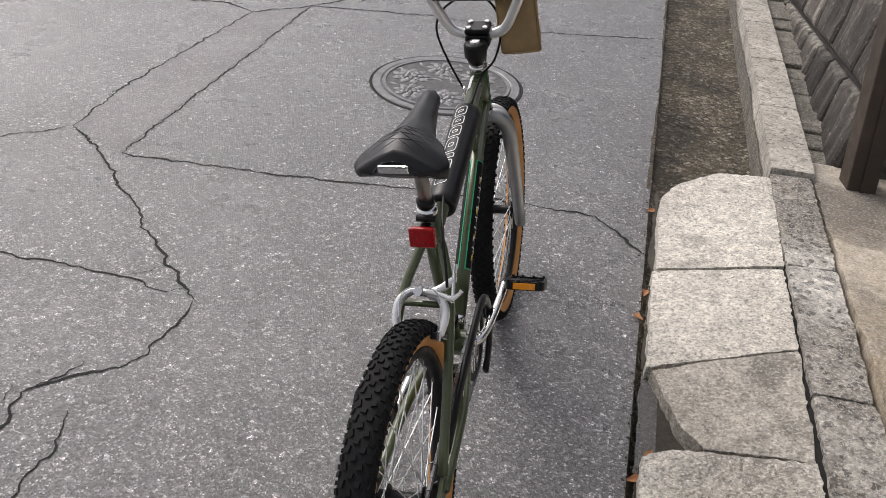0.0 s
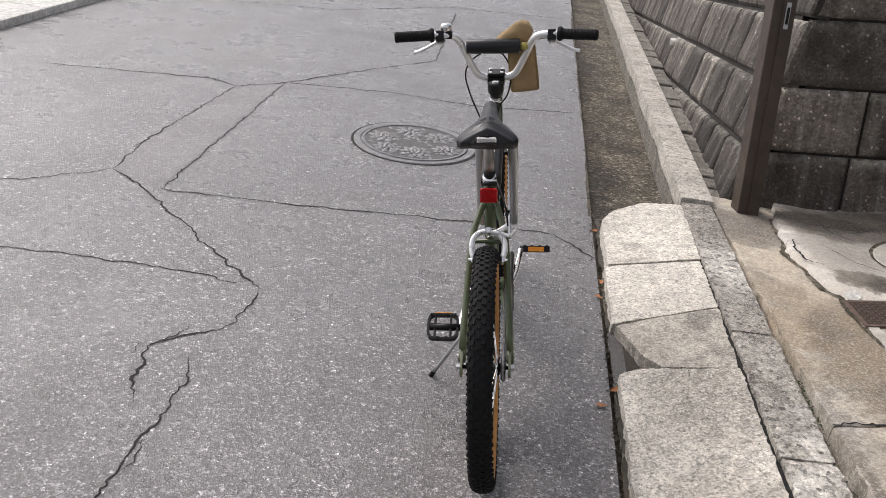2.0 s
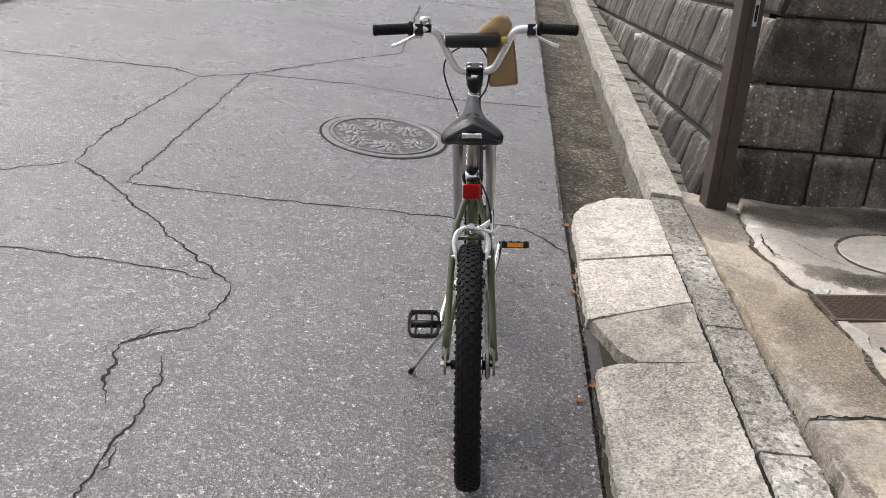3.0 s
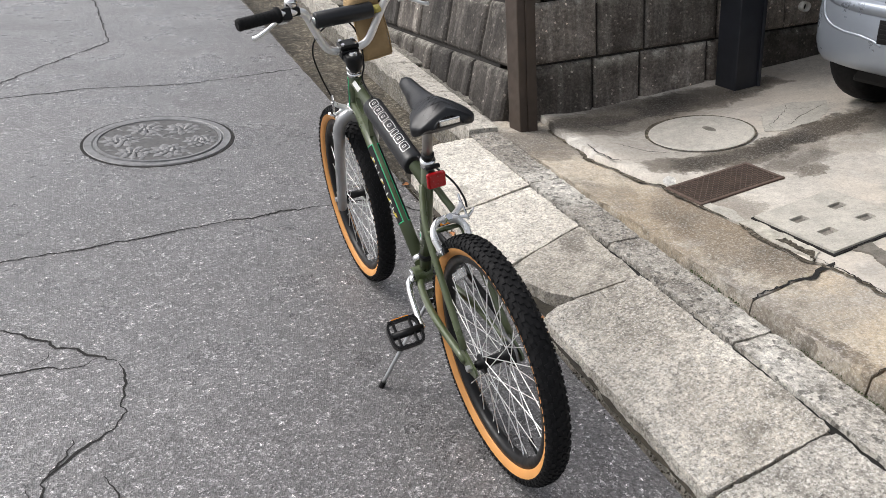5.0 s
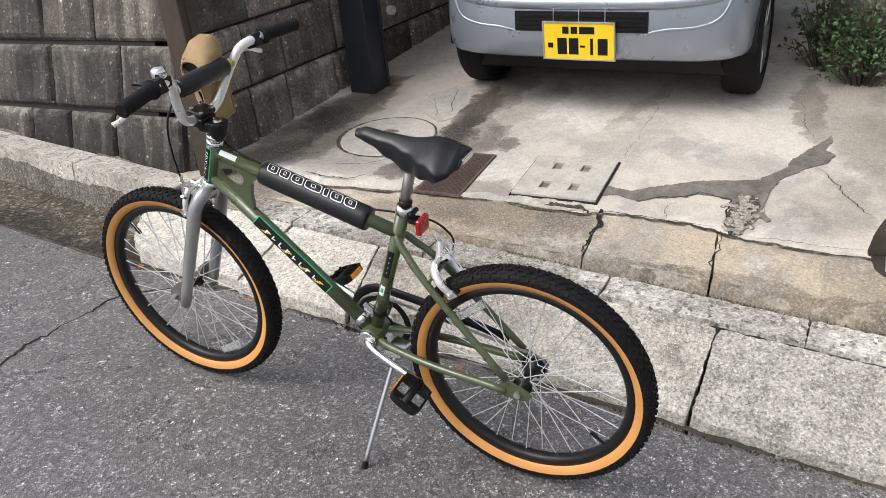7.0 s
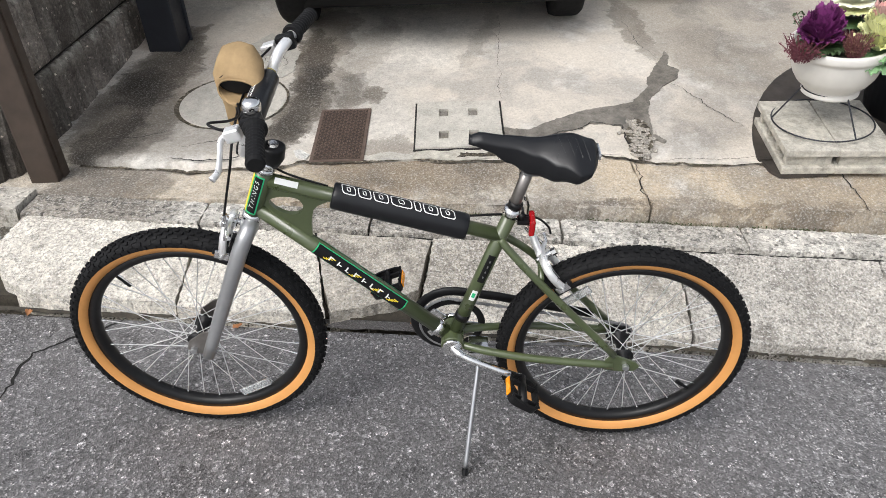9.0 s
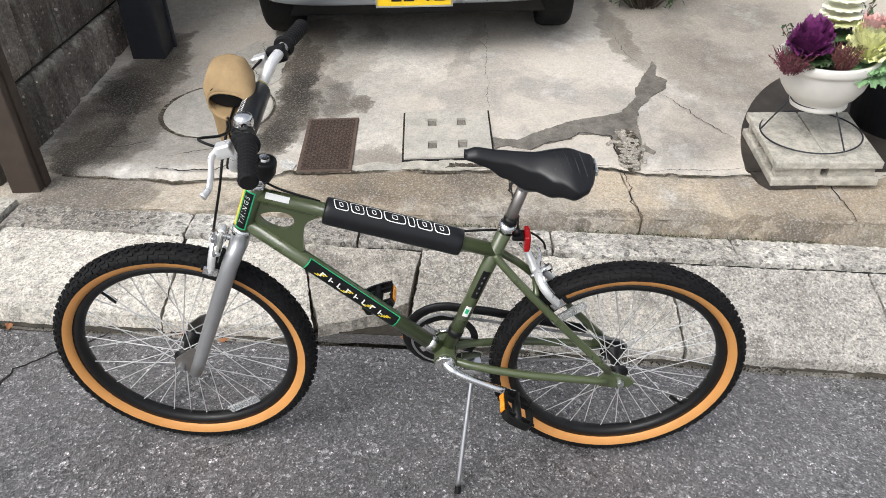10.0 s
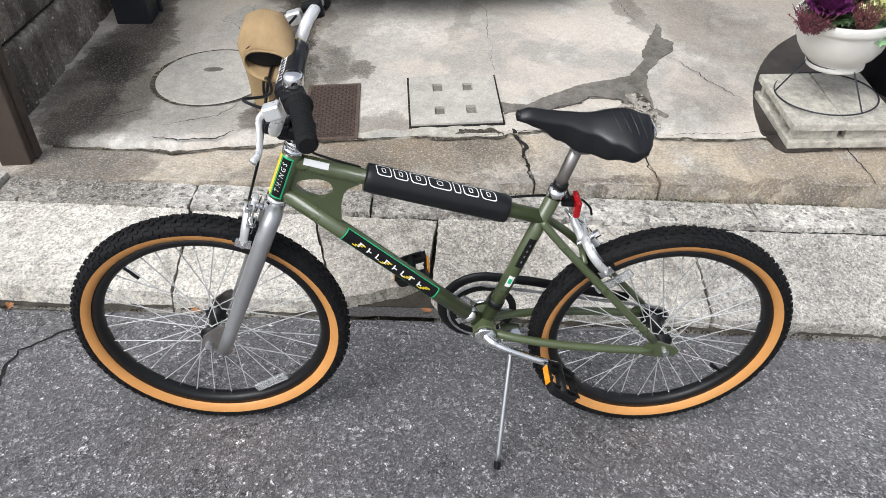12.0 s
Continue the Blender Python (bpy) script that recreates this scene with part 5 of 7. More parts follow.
line = [(-x, y, z) for x, y, z in HB[::-1]] + HB
handlebar = part("handlebar", tube(curve_points(line, 5), 0.0112, 14), ALLOY, bike, "bare silver high-rise handlebar", smooth=True)
bar("crossbar", (-0.104, 0.818, 0.960), (0.104, 0.818, 0.960), 0.0095, ALLOY, handlebar)
p0, p1 = Vector((-0.090, 0.818, 0.960)), Vector((0.075, 0.818, 0.960))
bar_pad = part("crossbar_pad", tube([on(p0, p1, t) for t in (0, 0.01, 0.03, 0.5, 0.97, 0.99, 1)], [0.017, 0.0205, 0.0222, 0.0226, 0.0222, 0.0205, 0.017], 24), VINYL, handlebar, "black padded crossbar sleeve", smooth=True)
for k in range(14):  # a row of small unreadable print along the pad's front
    x0 = -0.078 + 0.0105 * k + (0.004 if k > 7 else 0)
    for a0, a1, wide in ((22, 40, 0.0028), (46, 62, 0.0070 if k % 3 else 0.0030), (22, 28, 0.0070)):
        bm = bmesh.new()
        add_mesh(bm, [(x0 + dx, 0.818 + 0.0230 * math.sin(radians(a)), 0.960 + 0.0230 * math.cos(radians(a))) for a in (a0, (a0 + a1) / 2, a1) for dx in (0, wide)], [(0, 1, 3, 2), (2, 3, 5, 4)])
        part("print_bar", bm, WHITE, bar_pad)
for k in range(5):
    part("snap", tube([(-0.078 + 0.036 * k, 0.8035, 0.9435), (-0.078 + 0.036 * k, 0.802, 0.942)], 0.0025, 8), CHROME, bar_pad)
bar("yellow_tape", (0.076, 0.818, 0.960), (0.098, 0.818, 0.960), 0.0115, STRAP, handlebar, "yellowed end of the bar pad strap")
for s in (-1, 1):
    a, b = Vector((s * 0.186, 0.788, 1.001)), Vector((s * 0.303, 0.7645, 1.0))
    prof = [0.019, 0.0215, 0.0215, 0.0165] + [0.0163, 0.0152] * 9 + [0.0165, 0.0165, 0.013]
    part("grip", tube([on(a, b, k / (len(prof) - 1)) for k in range(len(prof))], prof, 18), RUBBER, handlebar, "ribbed black rubber grip", smooth=False)
    clamp = part("lever_clamp", box((-0.013, -0.016, -0.018), (0.013, 0.022, 0.014), 0.005, m=pose(s * 0.168, 0.794, 0.998, -20, 0, 0)), BLACK, handlebar)
    part("lever_body", box((-0.012, -0.004, -0.016), (0.012, 0.026, 0.008), 0.005, 3, m=pose(s * 0.172, 0.822, 0.984, -20, 0, 0)), ALLOY, handlebar, "polished lever housing")
    part("brake_lever", tube(curve_points([(s * 0.166, 0.828, 0.982), (s * 0.182, 0.850, 0.970), (s * 0.208, 0.848, 0.956), (s * 0.238, 0.846, 0.942), (s * 0.256, 0.853, 0.936)], 5), [0.007, 0.0080, 0.0078] + [0.0058] * 5 + [0.0054] * 5 + [0.0060] * 7 + [0.0070], 10, squash=0.7), ALLOY, handlebar, "polished brake lever", smooth=True)

# bell on the left of the bar
part("bell", lathe([(0.0, 0.0), (0.0155, 0.0), (0.017, 0.003), (0.017, 0.012), (0.0155, 0.019), (0.010, 0.0225), (0.0, 0.023)], 24, pose(-0.150, 0.800, 1.0115)), CHROME, handlebar, "small chrome bell", smooth=True)
part("bell_base", box((-0.170, 0.786, 0.988), (-0.130, 0.814, 1.0115), 0.005), BLACK, handlebar)

# cables
part("front_cable", tube(curve_points([(0.165, 0.826, 0.985), (0.10, 0.852, 0.968), (0.02, 0.860, 0.942), (-0.045, 0.860, 0.930), (-0.085, 0.862, 0.900), (-0.098, 0.868, 0.855), (-0.082, 0.886, 0.785), (-0.056, 0.906, 0.712)], 8), 0.0026, 8), BLACK, bike, smooth=True)
part("rear_cable", tube(curve_points([(-0.168, 0.836, 0.975), (-0.166, 0.866, 0.984), (-0.156, 0.876, 0.986), (-0.120, 0.850, 0.972), (-0.060, 0.848, 0.950), (-0.010, 0.862, 0.945), (0.030, 0.876, 0.910), (0.046, 0.874, 0.860), (0.036, 0.840, 0.805), (0.012, 0.792, 0.780), (0.006, 0.700, 0.754)], 8), 0.0026, 8), BLACK, bike, smooth=True)
part("rear_cable", tube(curve_points([(0.006, 0.41, 0.695), (0.022, 0.33, 0.692), (0.038, 0.26, 0.678), (0.048, 0.225, 0.648), (0.050, 0.215, 0.625)], 8), 0.0026, 8), BLACK, bike, smooth=True)


def caliper(name, c, back, label):
    """A side-pull brake round the tyre; back: +1 when it faces backward."""
    m = pose(0, c[0], c[1]) @ pose(0, 0, 0, c[2], 0, 0)

    def p(x, y, z):
        return m @ Vector((x * back, y, z))
    body = part(name, tube([p(*q) for q in curve_points([(0.0, 0, 0.012), (-0.020, 0, 0.010), (-0.038, 0, -0.006), (-0.043, 0, -0.032), (-0.037, 0, -0.062)], 5)], 0.0094, 12, squash=0.8), ALLOY, bike, label, smooth=True)
    part("arm", tube([p(*q) for q in curve_points([(0.052, 0.008, 0.034), (0.030, 0.008, 0.018), (0.012, 0.008, 0.008), (0.030, 0.006, 0.002), (0.042, 0.004, -0.016), (0.043, 0.002, -0.038), (0.037, 0, -0.062)], 5)], 0.0092, 12, squash=0.8), ALLOY, body, smooth=True)
    part("arm", tube([p(*q) for q in curve_points([(0.055, -0.004, 0.000), (0.035, 0.0, 0.006), (0.0, 0, 0.012)], 5)], 0.005, 10), ALLOY, body, smooth=True)
    part("pivot", tube([p(0, -0.02, 0.008), p(0, 0.02, 0.008)], 0.0065, 12), CHROME, body)
    part("pinch_bolt", tube([p(0.053, 0.004, 0.046), p(0.055, 0.0, -0.006)], 0.0032, 8), CHROME, body)
    part("adjuster", tube([p(0.052, 0.008, 0.030), p(0.053, 0.008, 0.040), p(0.053, 0.008, 0.041), p(0.054, 0.008, 0.062)], [0.0055, 0.0055, 0.0035, 0.0035], 10), CHROME, body)
    part("centre_nut", tube([p(0, -0.032, 0.008), p(0, -0.021, 0.008)], 0.0085, 6), CHROME, body)
    part("quick_release", tube([p(0.055, -0.006, 0.0), p(0.068, -0.010, 0.010), p(0.072, -0.010, 0.016)], [0.0045, 0.0035, 0.0042], 8), CHROME, body)
    for s in (-1, 1):
        part("spring", tube([p(*q) for q in curve_points([(s * 0.004, -0.012, 0.018), (s * 0.026, -0.012, 0.012), (s * 0.036, -0.011, -0.006), (s * 0.036, -0.010, -0.036)], 4)], 0.0013, 6), CHROME, body)
        part("pad_holder", box((-0.004, -0.016, -0.009), (0.004, 0.016, 0.009), 0.002, m=m @ pose(s * 0.0385, 0, -0.064)), CHROME, body)
        part("brake_pad", box((-0.006, -0.022, -0.006), (0.006, 0.022, 0.006), 0.003, m=m @ pose(s * 0.0305, 0, -0.064)), BLACK, body)
        part("pad_bolt", tube([p(s * 0.033, 0, -0.064), p(s * 0.050, 0, -0.064)], 0.0042, 8), CHROME, body)


caliper("rear_brake", (0.226, 0.592, -40), 1, "silver side-pull caliper brake")
caliper("front_brake", (0.912, 0.652, 16), -1, "silver side-pull caliper brake")

# cranks, pedals, chain
def arm_line(s):
    y0, z0 = BB
    dy, dz = s * 0.165, s * 0.044
    return [(s * 0.038, y0, z0), (s * 0.054, y0 + 0.1 * dy, z0 + 0.1 * dz), (s * 0.066, y0 + 0.3 * dy, z0 + 0.3 * dz), (s * 0.080, y0 + 0.8 * dy, z0 + 0.8 * dz), (s * 0.083, y0 + dy, z0 + dz)]


crank = part("crank", tube(curve_points(arm_line(-1), 6), [0.011] * 8 + [0.0088] * 17, 12), CHROME, bike, "chrome one-piece crank", smooth=True)
part("crank_arm", tube(curve_points(arm_line(1), 6), [0.011] * 8 + [0.0088] * 17, 12), CHROME, crank, smooth=True)
drum("cup", BB, 0.024, -0.044, -0.0365, CHROME, crank)


def pedal(s, tilt):
    c = Vector((s * 0.130, BB[0] + s * 0.165, BB[1] + s * 0.044))
    m = Matrix.Translation(c) @ pose(0, 0, 0, tilt, 0, 0)
    body = part("pedal", tube([m @ Vector((-s * 0.048, 0, 0)), m @ Vector((s * 0.036, 0, 0))], 0.0105, 14), BLACK, bike, "black plastic pedal with amber reflectors", smooth=True)
    loop = [(x, y, 0) for x, y in [(0.044 * math.copysign(abs(math.cos(a)) ** 0.35, math.cos(a)), 0.040 * math.copysign(abs(math.sin(a)) ** 0.55, math.sin(a))) for a in [2 * math.pi * k / 32 for k in range(32)]]]
    cage = bmesh.new()
    rings = [[cage.verts.new(m @ Vector((x * f, y * f, z))) for x, y, _ in loop] for f, z in ((1.0, -0.009), (1.0, 0.009), (0.86, 0.009), (0.86, -0.009))]
    for a, b in zip(rings, rings[1:] + rings[:1]):
        for k in range(32):
            cage.faces.new((a[k], a[(k + 1) % 32], b[(k + 1) % 32], b[k]))
    part("cage", cage, BLACK, body)
    for y in (-0.037, 0.037) if s > 0 else (0.037,):
        part("pedal_reflector", box((-0.024, y + (0.0032 if y > 0 else -0.0060), -0.007), (0.024, y + (0.0060 if y > 0 else -0.0032), 0.007), 0.0008, m=m), AMBER, body, "amber pedal reflector")
    for x in (-0.022, 0.022):
        part("cage_rib", box((x - 0.0028, -0.036, -0.007), (x + 0.0028, 0.036, 0.007), 0.0015, m=m), BLACK, body)
    for x in (-0.034, -0.012, 0.012, 0.034):
        for y in (-0.036, 0.036):
            part("cage_tooth", box((x - 0.003, y - 0.0025, 0.009), (x + 0.003, y + 0.0025, 0.0125), 0.0008, m=m), BLACK, body)


pedal(-1, 32)
pedal(1, -25)
ring = part("chainring", lathe([(0.062, 0.043), (0.077, 0.043), (0.079, 0.0445), (0.077, 0.046), (0.062, 0.046), (0.062, 0.043)], 48, pose(0, BB[0], BB[1]) @ ACROSS), BLACK, crank, "black chainring")
drum("spider_hub", BB, 0.030, 0.040, 0.049, CHROME, crank)
for k in range(5):
    m = pose(0, BB[0], BB[1]) @ pose(0, 0, 0, 72 * k + 20, 0, 0)
    part("spider_arm", box((0.0405, -0.009, 0.022), (0.0455, 0.009, 0.068), 0.0015, m=m), CHROME, crank)
chain = []
for k in range(13):
    a = radians(-80 + 160 * k / 12)
    chain.append((0.0445, BB[0] + 0.080 * math.cos(a), BB[1] + 0.080 * math.sin(a)))
for k in range(9):
    a = radians(100 + 160 * k / 8)
    chain.append((0.0445, REAR[0] + 0.033 * math.cos(a), REAR[1] + 0.033 * math.sin(a)))
bm = bmesh.new()
loop = [Vector(q) for q in chain] + [Vector(chain[0])]
for a, b in zip(loop, loop[1:]):
    n = max(1, round((b - a).length / 0.0127))
    for k in range(n):
        p, q = a.lerp(b, (k + 0.04) / n), a.lerp(b, (k + 0.96) / n)
        add_tube(bm, [p, q], 0.0042 if k % 2 else 0.0034, 6, squash=1.0)
tagged(part("chain", bm, IRON, crank, "dull steel roller chain"), kind="stuff")
guard = [(0.058, BB[0] + 0.02, BB[1] - 0.088)] + [(0.058, BB[0] + 0.092 * math.cos(radians(a)), BB[1] + 0.092 * math.sin(radians(a))) for a in range(-60, 95, 15)] + [(0.058, 0.32, 0.424), (0.058, 0.20, 0.403), (0.060, 0.08, 0.380)]
part("chain_guard", tube(guard, 0.0125, 12, squash=0.55), BLACK, bike, "black plastic chain guard", smooth=True)

# kickstand
stand = part("kickstand", tube(curve_points([(-0.012, 0.350, 0.306), (-0.032, 0.352, 0.286), (-0.106, 0.362, 0.176), (-0.180, 0.371, 0.061)], 5), 0.0058, 10), SILVER, bike, "thin steel kickstand", smooth=True)
part("stand_plate", box((-0.032, 0.330, 0.300), (0.030, 0.378, 0.318), 0.004), CHROME, stand)
part("stand_foot", tube([(-0.176, 0.3705, 0.067), (-0.1855, 0.3715, 0.052)], 0.0078, 10), BLACK, stand, "black rubber stand foot")

# canvas pouch hung on the front of the bar
pouch = thing("pouch", bike.matrix_world @ pose(0.078, 0.862, 0.934, -4, -6, -4), "tan canvas pouch with its mouth folded open, hanging from the handlebar", "pouch")
bm = bmesh.new()
rows = []
for k, (z, hw, hd) in enumerate(((-0.126, 0.040, 0.007), (-0.122, 0.0435, 0.011), (-0.09, 0.0435, 0.017), (-0.05, 0.042, 0.022), (-0.01, 0.041, 0.026), (0.03, 0.040, 0.028))):
    rows.append([bm.verts.new((hw * math.copysign(abs(math.cos(a)) ** 0.4, math.cos(a)) + 0.004 * wobble(a, z * 9, 1.7), 0.022 + hd * math.copysign(abs(math.sin(a)) ** 0.6, math.sin(a)) + 0.006 * wobble(z * 20, a, 1.3), z + 0.004 * wobble(a, 2.0, 1.1))) for a in [2 * math.pi * i / 32 for i in range(32)]])
for a, b in zip(rows, rows[1:]):
    for i in range(32):
        bm.faces.new((a[i], a[(i + 1) % 32], b[(i + 1) % 32], b[i]))
bm.faces.new(rows[0])
part("pouch_body", bm, CANVAS, pouch, smooth=True)
for sx in (-1, 1):
    part("seam", tube(curve_points([(sx * 0.0415, 0.010, 0.02), (sx * 0.043, 0.008, -0.03), (sx * 0.0445, 0.010, -0.08), (sx * 0.043, 0.014, -0.122)], 4), 0.0022, 6), CANVAS, pouch, smooth=True)
part("seam", tube([(-0.042, 0.015, -0.124), (0.0, 0.012, -0.125), (0.042, 0.015, -0.124)], 0.0026, 6), CANVAS, pouch, smooth=True)
# the folded mouth: a soft hood lying across the bar, open at one end
HOOD = [(-0.066, -0.008, 0.030, 0.046, 0.026), (-0.058, -0.006, 0.034, 0.049, 0.029), (-0.040, -0.001, 0.042, 0.051, 0.033), (-0.014, 0.002, 0.052, 0.049, 0.037), (0.012, 0.003, 0.058, 0.043, 0.037), (0.030, 0.003, 0.056, 0.031, 0.030), (0.038, 0.003, 0.052, 0.016, 0.016)]
bm = bmesh.new()
rows = []
for k, (x, y, z, ry, rz) in enumerate(HOOD):
    rows.append([bm.verts.new((x + (0.006 * math.sin(a) + 0.012 * math.cos(a)) * (1 - k / 6) + 0.004 * wobble(a, k, 0.9), y + ry * math.copysign(abs(math.cos(a)) ** 0.8, math.cos(a)) + 0.004 * wobble(a * 1.7, k * 0.6, 1.0), z + rz * math.sin(a) + 0.006 * wobble(a * 1.3, k * 0.7, 1.2))) for a in [2 * math.pi * i / 32 for i in range(32)]])
for a, b in zip(rows, rows[1:]):
    for i in range(32):
        bm.faces.new((a[i], a[(i + 1) % 32], b[(i + 1) % 32], b[i]))
bm.faces.new(rows[-1])
flap = part("flap", bm, CANVAS, pouch, smooth=True)
sol = flap.modifiers.new("thickness", "SOLIDIFY")
sol.thickness = 0.003
part("mouth_hem", tube([(x - 0.0005, y, z) for x, y, z in [(-0.066 + 0.006 * math.sin(a) + 0.012 * math.cos(a), -0.008 + 0.046 * math.copysign(abs(math.cos(a)) ** 0.8, math.cos(a)), 0.030 + 0.026 * math.sin(a)) for a in [2 * math.pi * i / 32 for i in range(32)]]], 0.0022, 6, closed=True), CANVAS, pouch, smooth=True)
# black disc set in the mouth, painting the shade inside the pouch
part("lining", lathe([(0.0, 0.0), (0.9, 0.0), (1.0, 0.01)], 24, pose(-0.046, -0.002, 0.040) @ ACROSS @ Matrix.Diagonal((0.024, 0.040, 0.03, 1))), BLACK, pouch, "black disc painting the shade inside the open pouch")

# ---------------------------------------------------------------- covers and patches in road and carport


def floor_pose(x, y, turn=0.0, lift=0.0):
    """A pose on the carport floor, square to its slope."""
    n = Vector((-0.15, 0.08, 1.0)).normalized()
    e = (Vector((1, 0, 0)) - n * n.x).normalized()
    m = Matrix((e, n.cross(e), n)).transposed().to_4x4()
    m.translation = Vector((x, y, floor_z(x, y) + lift))
    return UP @ m @ pose(0, 0, 0, 0, 0, turn)


manhole = thing("manhole_cover", UP @ pose(-0.522, 2.572, 0.0), "grey cast-iron manhole cover with raised flowers", "manhole cover")
part("frame_ring", lathe([(0.300, 0.001), (0.306, 0.005), (0.338, 0.005), (0.342, 0.0), (0.342, -0.03), (0.300, -0.03), (0.300, 0.001)], 64), IRON, manhole)
part("road_joint", lathe([(0.342, 0.0012), (0.353, 0.0016), (0.356, 0.0)], 64), CRACK, manhole, "dark gap round the frame")
cover = part("cover", lathe([(0.0, 0.003), (0.279, 0.003)], 64), DARK_IRON, manhole, "dark ground of the relief")
part("cover_rim", lathe([(0.279, 0.002), (0.281, 0.0075), (0.294, 0.0080), (0.297, 0.002), (0.297, -0.02)], 64), IRON, cover, smooth=False)


def add_petal(bm, m, length, width, height):
    """A raised pointed petal along +x with a ridge down its middle."""
    add_mesh(bm, [m @ Vector(q) for q in ((0, 0, 0.003), (length * 0.35, width * 0.42, height * 0.55), (length * 0.72, width * 0.40, height * 0.6), (length, 0, height * 0.5), (length * 0.72, -width * 0.40, height * 0.6), (length * 0.35, -width * 0.42, height * 0.55), (length * 0.55, 0, height), (length * 0.5, width * 0.5, 0.002), (length * 0.5, -width * 0.5, 0.002), (length * 1.04, 0, 0.002))],
             [(0, 6, 1), (1, 6, 2), (2, 6, 3), (3, 6, 4), (4, 6, 5), (5, 6, 0), (0, 1, 7), (1, 2, 7), (2, 3, 9, 7), (3, 4, 8, 9), (4, 5, 8), (5, 0, 8)])


def flower(cx, cy, size, turn):
    bm = bmesh.new()
    for start, count, length, wide, high in ((0.42, 9, 0.72, 0.50, 0.0085), (0.20, 7, 0.60, 0.42, 0.0115), (0.02, 5, 0.42, 0.34, 0.0140)):
        for k in range(count):
            a = turn + 360.0 * (k + start) / count
            add_petal(bm, pose(cx, cy, 0, 0, 0, a) @ pose(size * start, 0, 0), size * length, size * wide, high)
    return part("flower_relief", bm, IRON, cover)


for k, (fx, fy, s) in enumerate(((-0.175, 0.02, 0.082), (-0.050, 0.160, 0.080), (0.125, 0.125, 0.082), (0.185, -0.065, 0.074), (0.030, -0.165, 0.084), (-0.125, -0.150, 0.074))):
    flower(fx, fy, s, k * 41)
bm = bmesh.new()
rnd = random.Random(11)
for k in range(44):
    a = 360 * k / 30 + rnd.uniform(-5, 5)
    r = (0.225 if k % 2 else 0.19) if k < 30 else rnd.uniform(0.01, 0.07)
    add_petal(bm, pose(r * math.cos(radians(a)), r * math.sin(radians(a)), 0, 0, 0, a + rnd.uniform(-60, 60)), rnd.uniform(0.035, 0.055), rnd.uniform(0.014, 0.022), 0.0075)
tagged(part("leaf_relief", bm, IRON, cover, "small raised leaves"), kind="stuff")

# rusty chequered cover
hatch = thing("steel_hatch", floor_pose(1.475, 0.912, 2.0, 0.006), "rusty chequered steel drain hatch set in cement", "drain hatch")
part("hatch_frame", box((-0.205, -0.105, -0.02), (0.205, 0.105, 0.003), 0.002), RUST, hatch)
part("hatch_plate", box((-0.192, -0.092, -0.02), (0.192, 0.092, 0.0035), 0.002), PLATING, hatch)
bm = bmesh.new()
for i in range(27):
    for j in range(13):
        m = pose(-0.182 + 0.014 * i, -0.084 + 0.014 * j, 0.0035, 0, 0, 45 if (i + j) % 2 else -45)
        add_box(bm, (-0.0066, -0.0018, 0), (0.0066, 0.0018, 0.0022), 0.0, m=m)
tagged(part("chequer_plating", bm, RUST, hatch, "small raised crossing bars"), kind="stuff")

# square concrete lid with four slots
lid = thing("drain_cover", floor_pose(1.541, 0.444, 2.5, 0.009), "square concrete drain lid with four finger slots", "drain lid")
bm = bmesh.new()
HX, HY, SX, SY = 0.182, 0.172, 0.030, 0.019
xs = [-HX, -0.088 - SX, -0.088 + SX, 0.088 - SX, 0.088 + SX, HX]
ys = [-HY, -0.060 - SY, -0.060 + SY, 0.060 - SY, 0.060 + SY, HY]
g = [[bm.verts.new((x, y, 0.005)) for y in ys] for x in xs]
d = [[bm.verts.new((x, y, -0.035)) for y in ys] for x in xs]
for i in range(5):
    for j in range(5):
        hole = i in (1, 3) and j in (1, 3)
        if not hole:
            bm.faces.new((g[i][j], g[i + 1][j], g[i + 1][j + 1], g[i][j + 1]))
        else:
            bm.faces.new((d[i][j], d[i + 1][j], d[i + 1][j + 1], d[i][j + 1]))
            q = [(i, j), (i + 1, j), (i + 1, j + 1), (i, j + 1)]
            for (a, b), (c, e) in zip(q, q[1:] + q[:1]):
                bm.faces.new((g[a][b], g[c][e], d[c][e], d[a][b]))
rim_q = [(i, 0) for i in range(6)] + [(5, j) for j in range(1, 6)] + [(i, 5) for i in range(4, -1, -1)] + [(0, j) for j in range(4, 0, -1)]
for (a, b), (c, e) in zip(rim_q, rim_q[1:] + rim_q[:1]):
    bm.faces.new((g[a][b], g[c][e], d[c][e], d[a][b]))
part("lid_plate", bm, LID, lid)
# dark fill paints the shaded depth of the shallow finger slots
for sx in (-0.088, 0.088):
    for sy in (-0.060, 0.060):
        part("slot_dirt", box((sx - SX + 0.002, sy - SY + 0.002, -0.02), (sx + SX - 0.002, sy + SY - 0.002, -0.004), 0.003), MORTAR, lid, "dark fill painting the depth of a finger slot")
bm = bmesh.new()
for lo, hi in (((-0.19, -0.18), (0.19, -0.1725)), ((-0.19, 0.1725), (0.19, 0.18)), ((-0.19, -0.1725), (-0.1825, 0.1725)), ((0.1825, -0.1725), (0.19, 0.1725))):
    add_box(bm, (lo[0], lo[1], -0.02), (hi[0], hi[1], -0.003))
part("open_joint", bm, CRACK, lid)

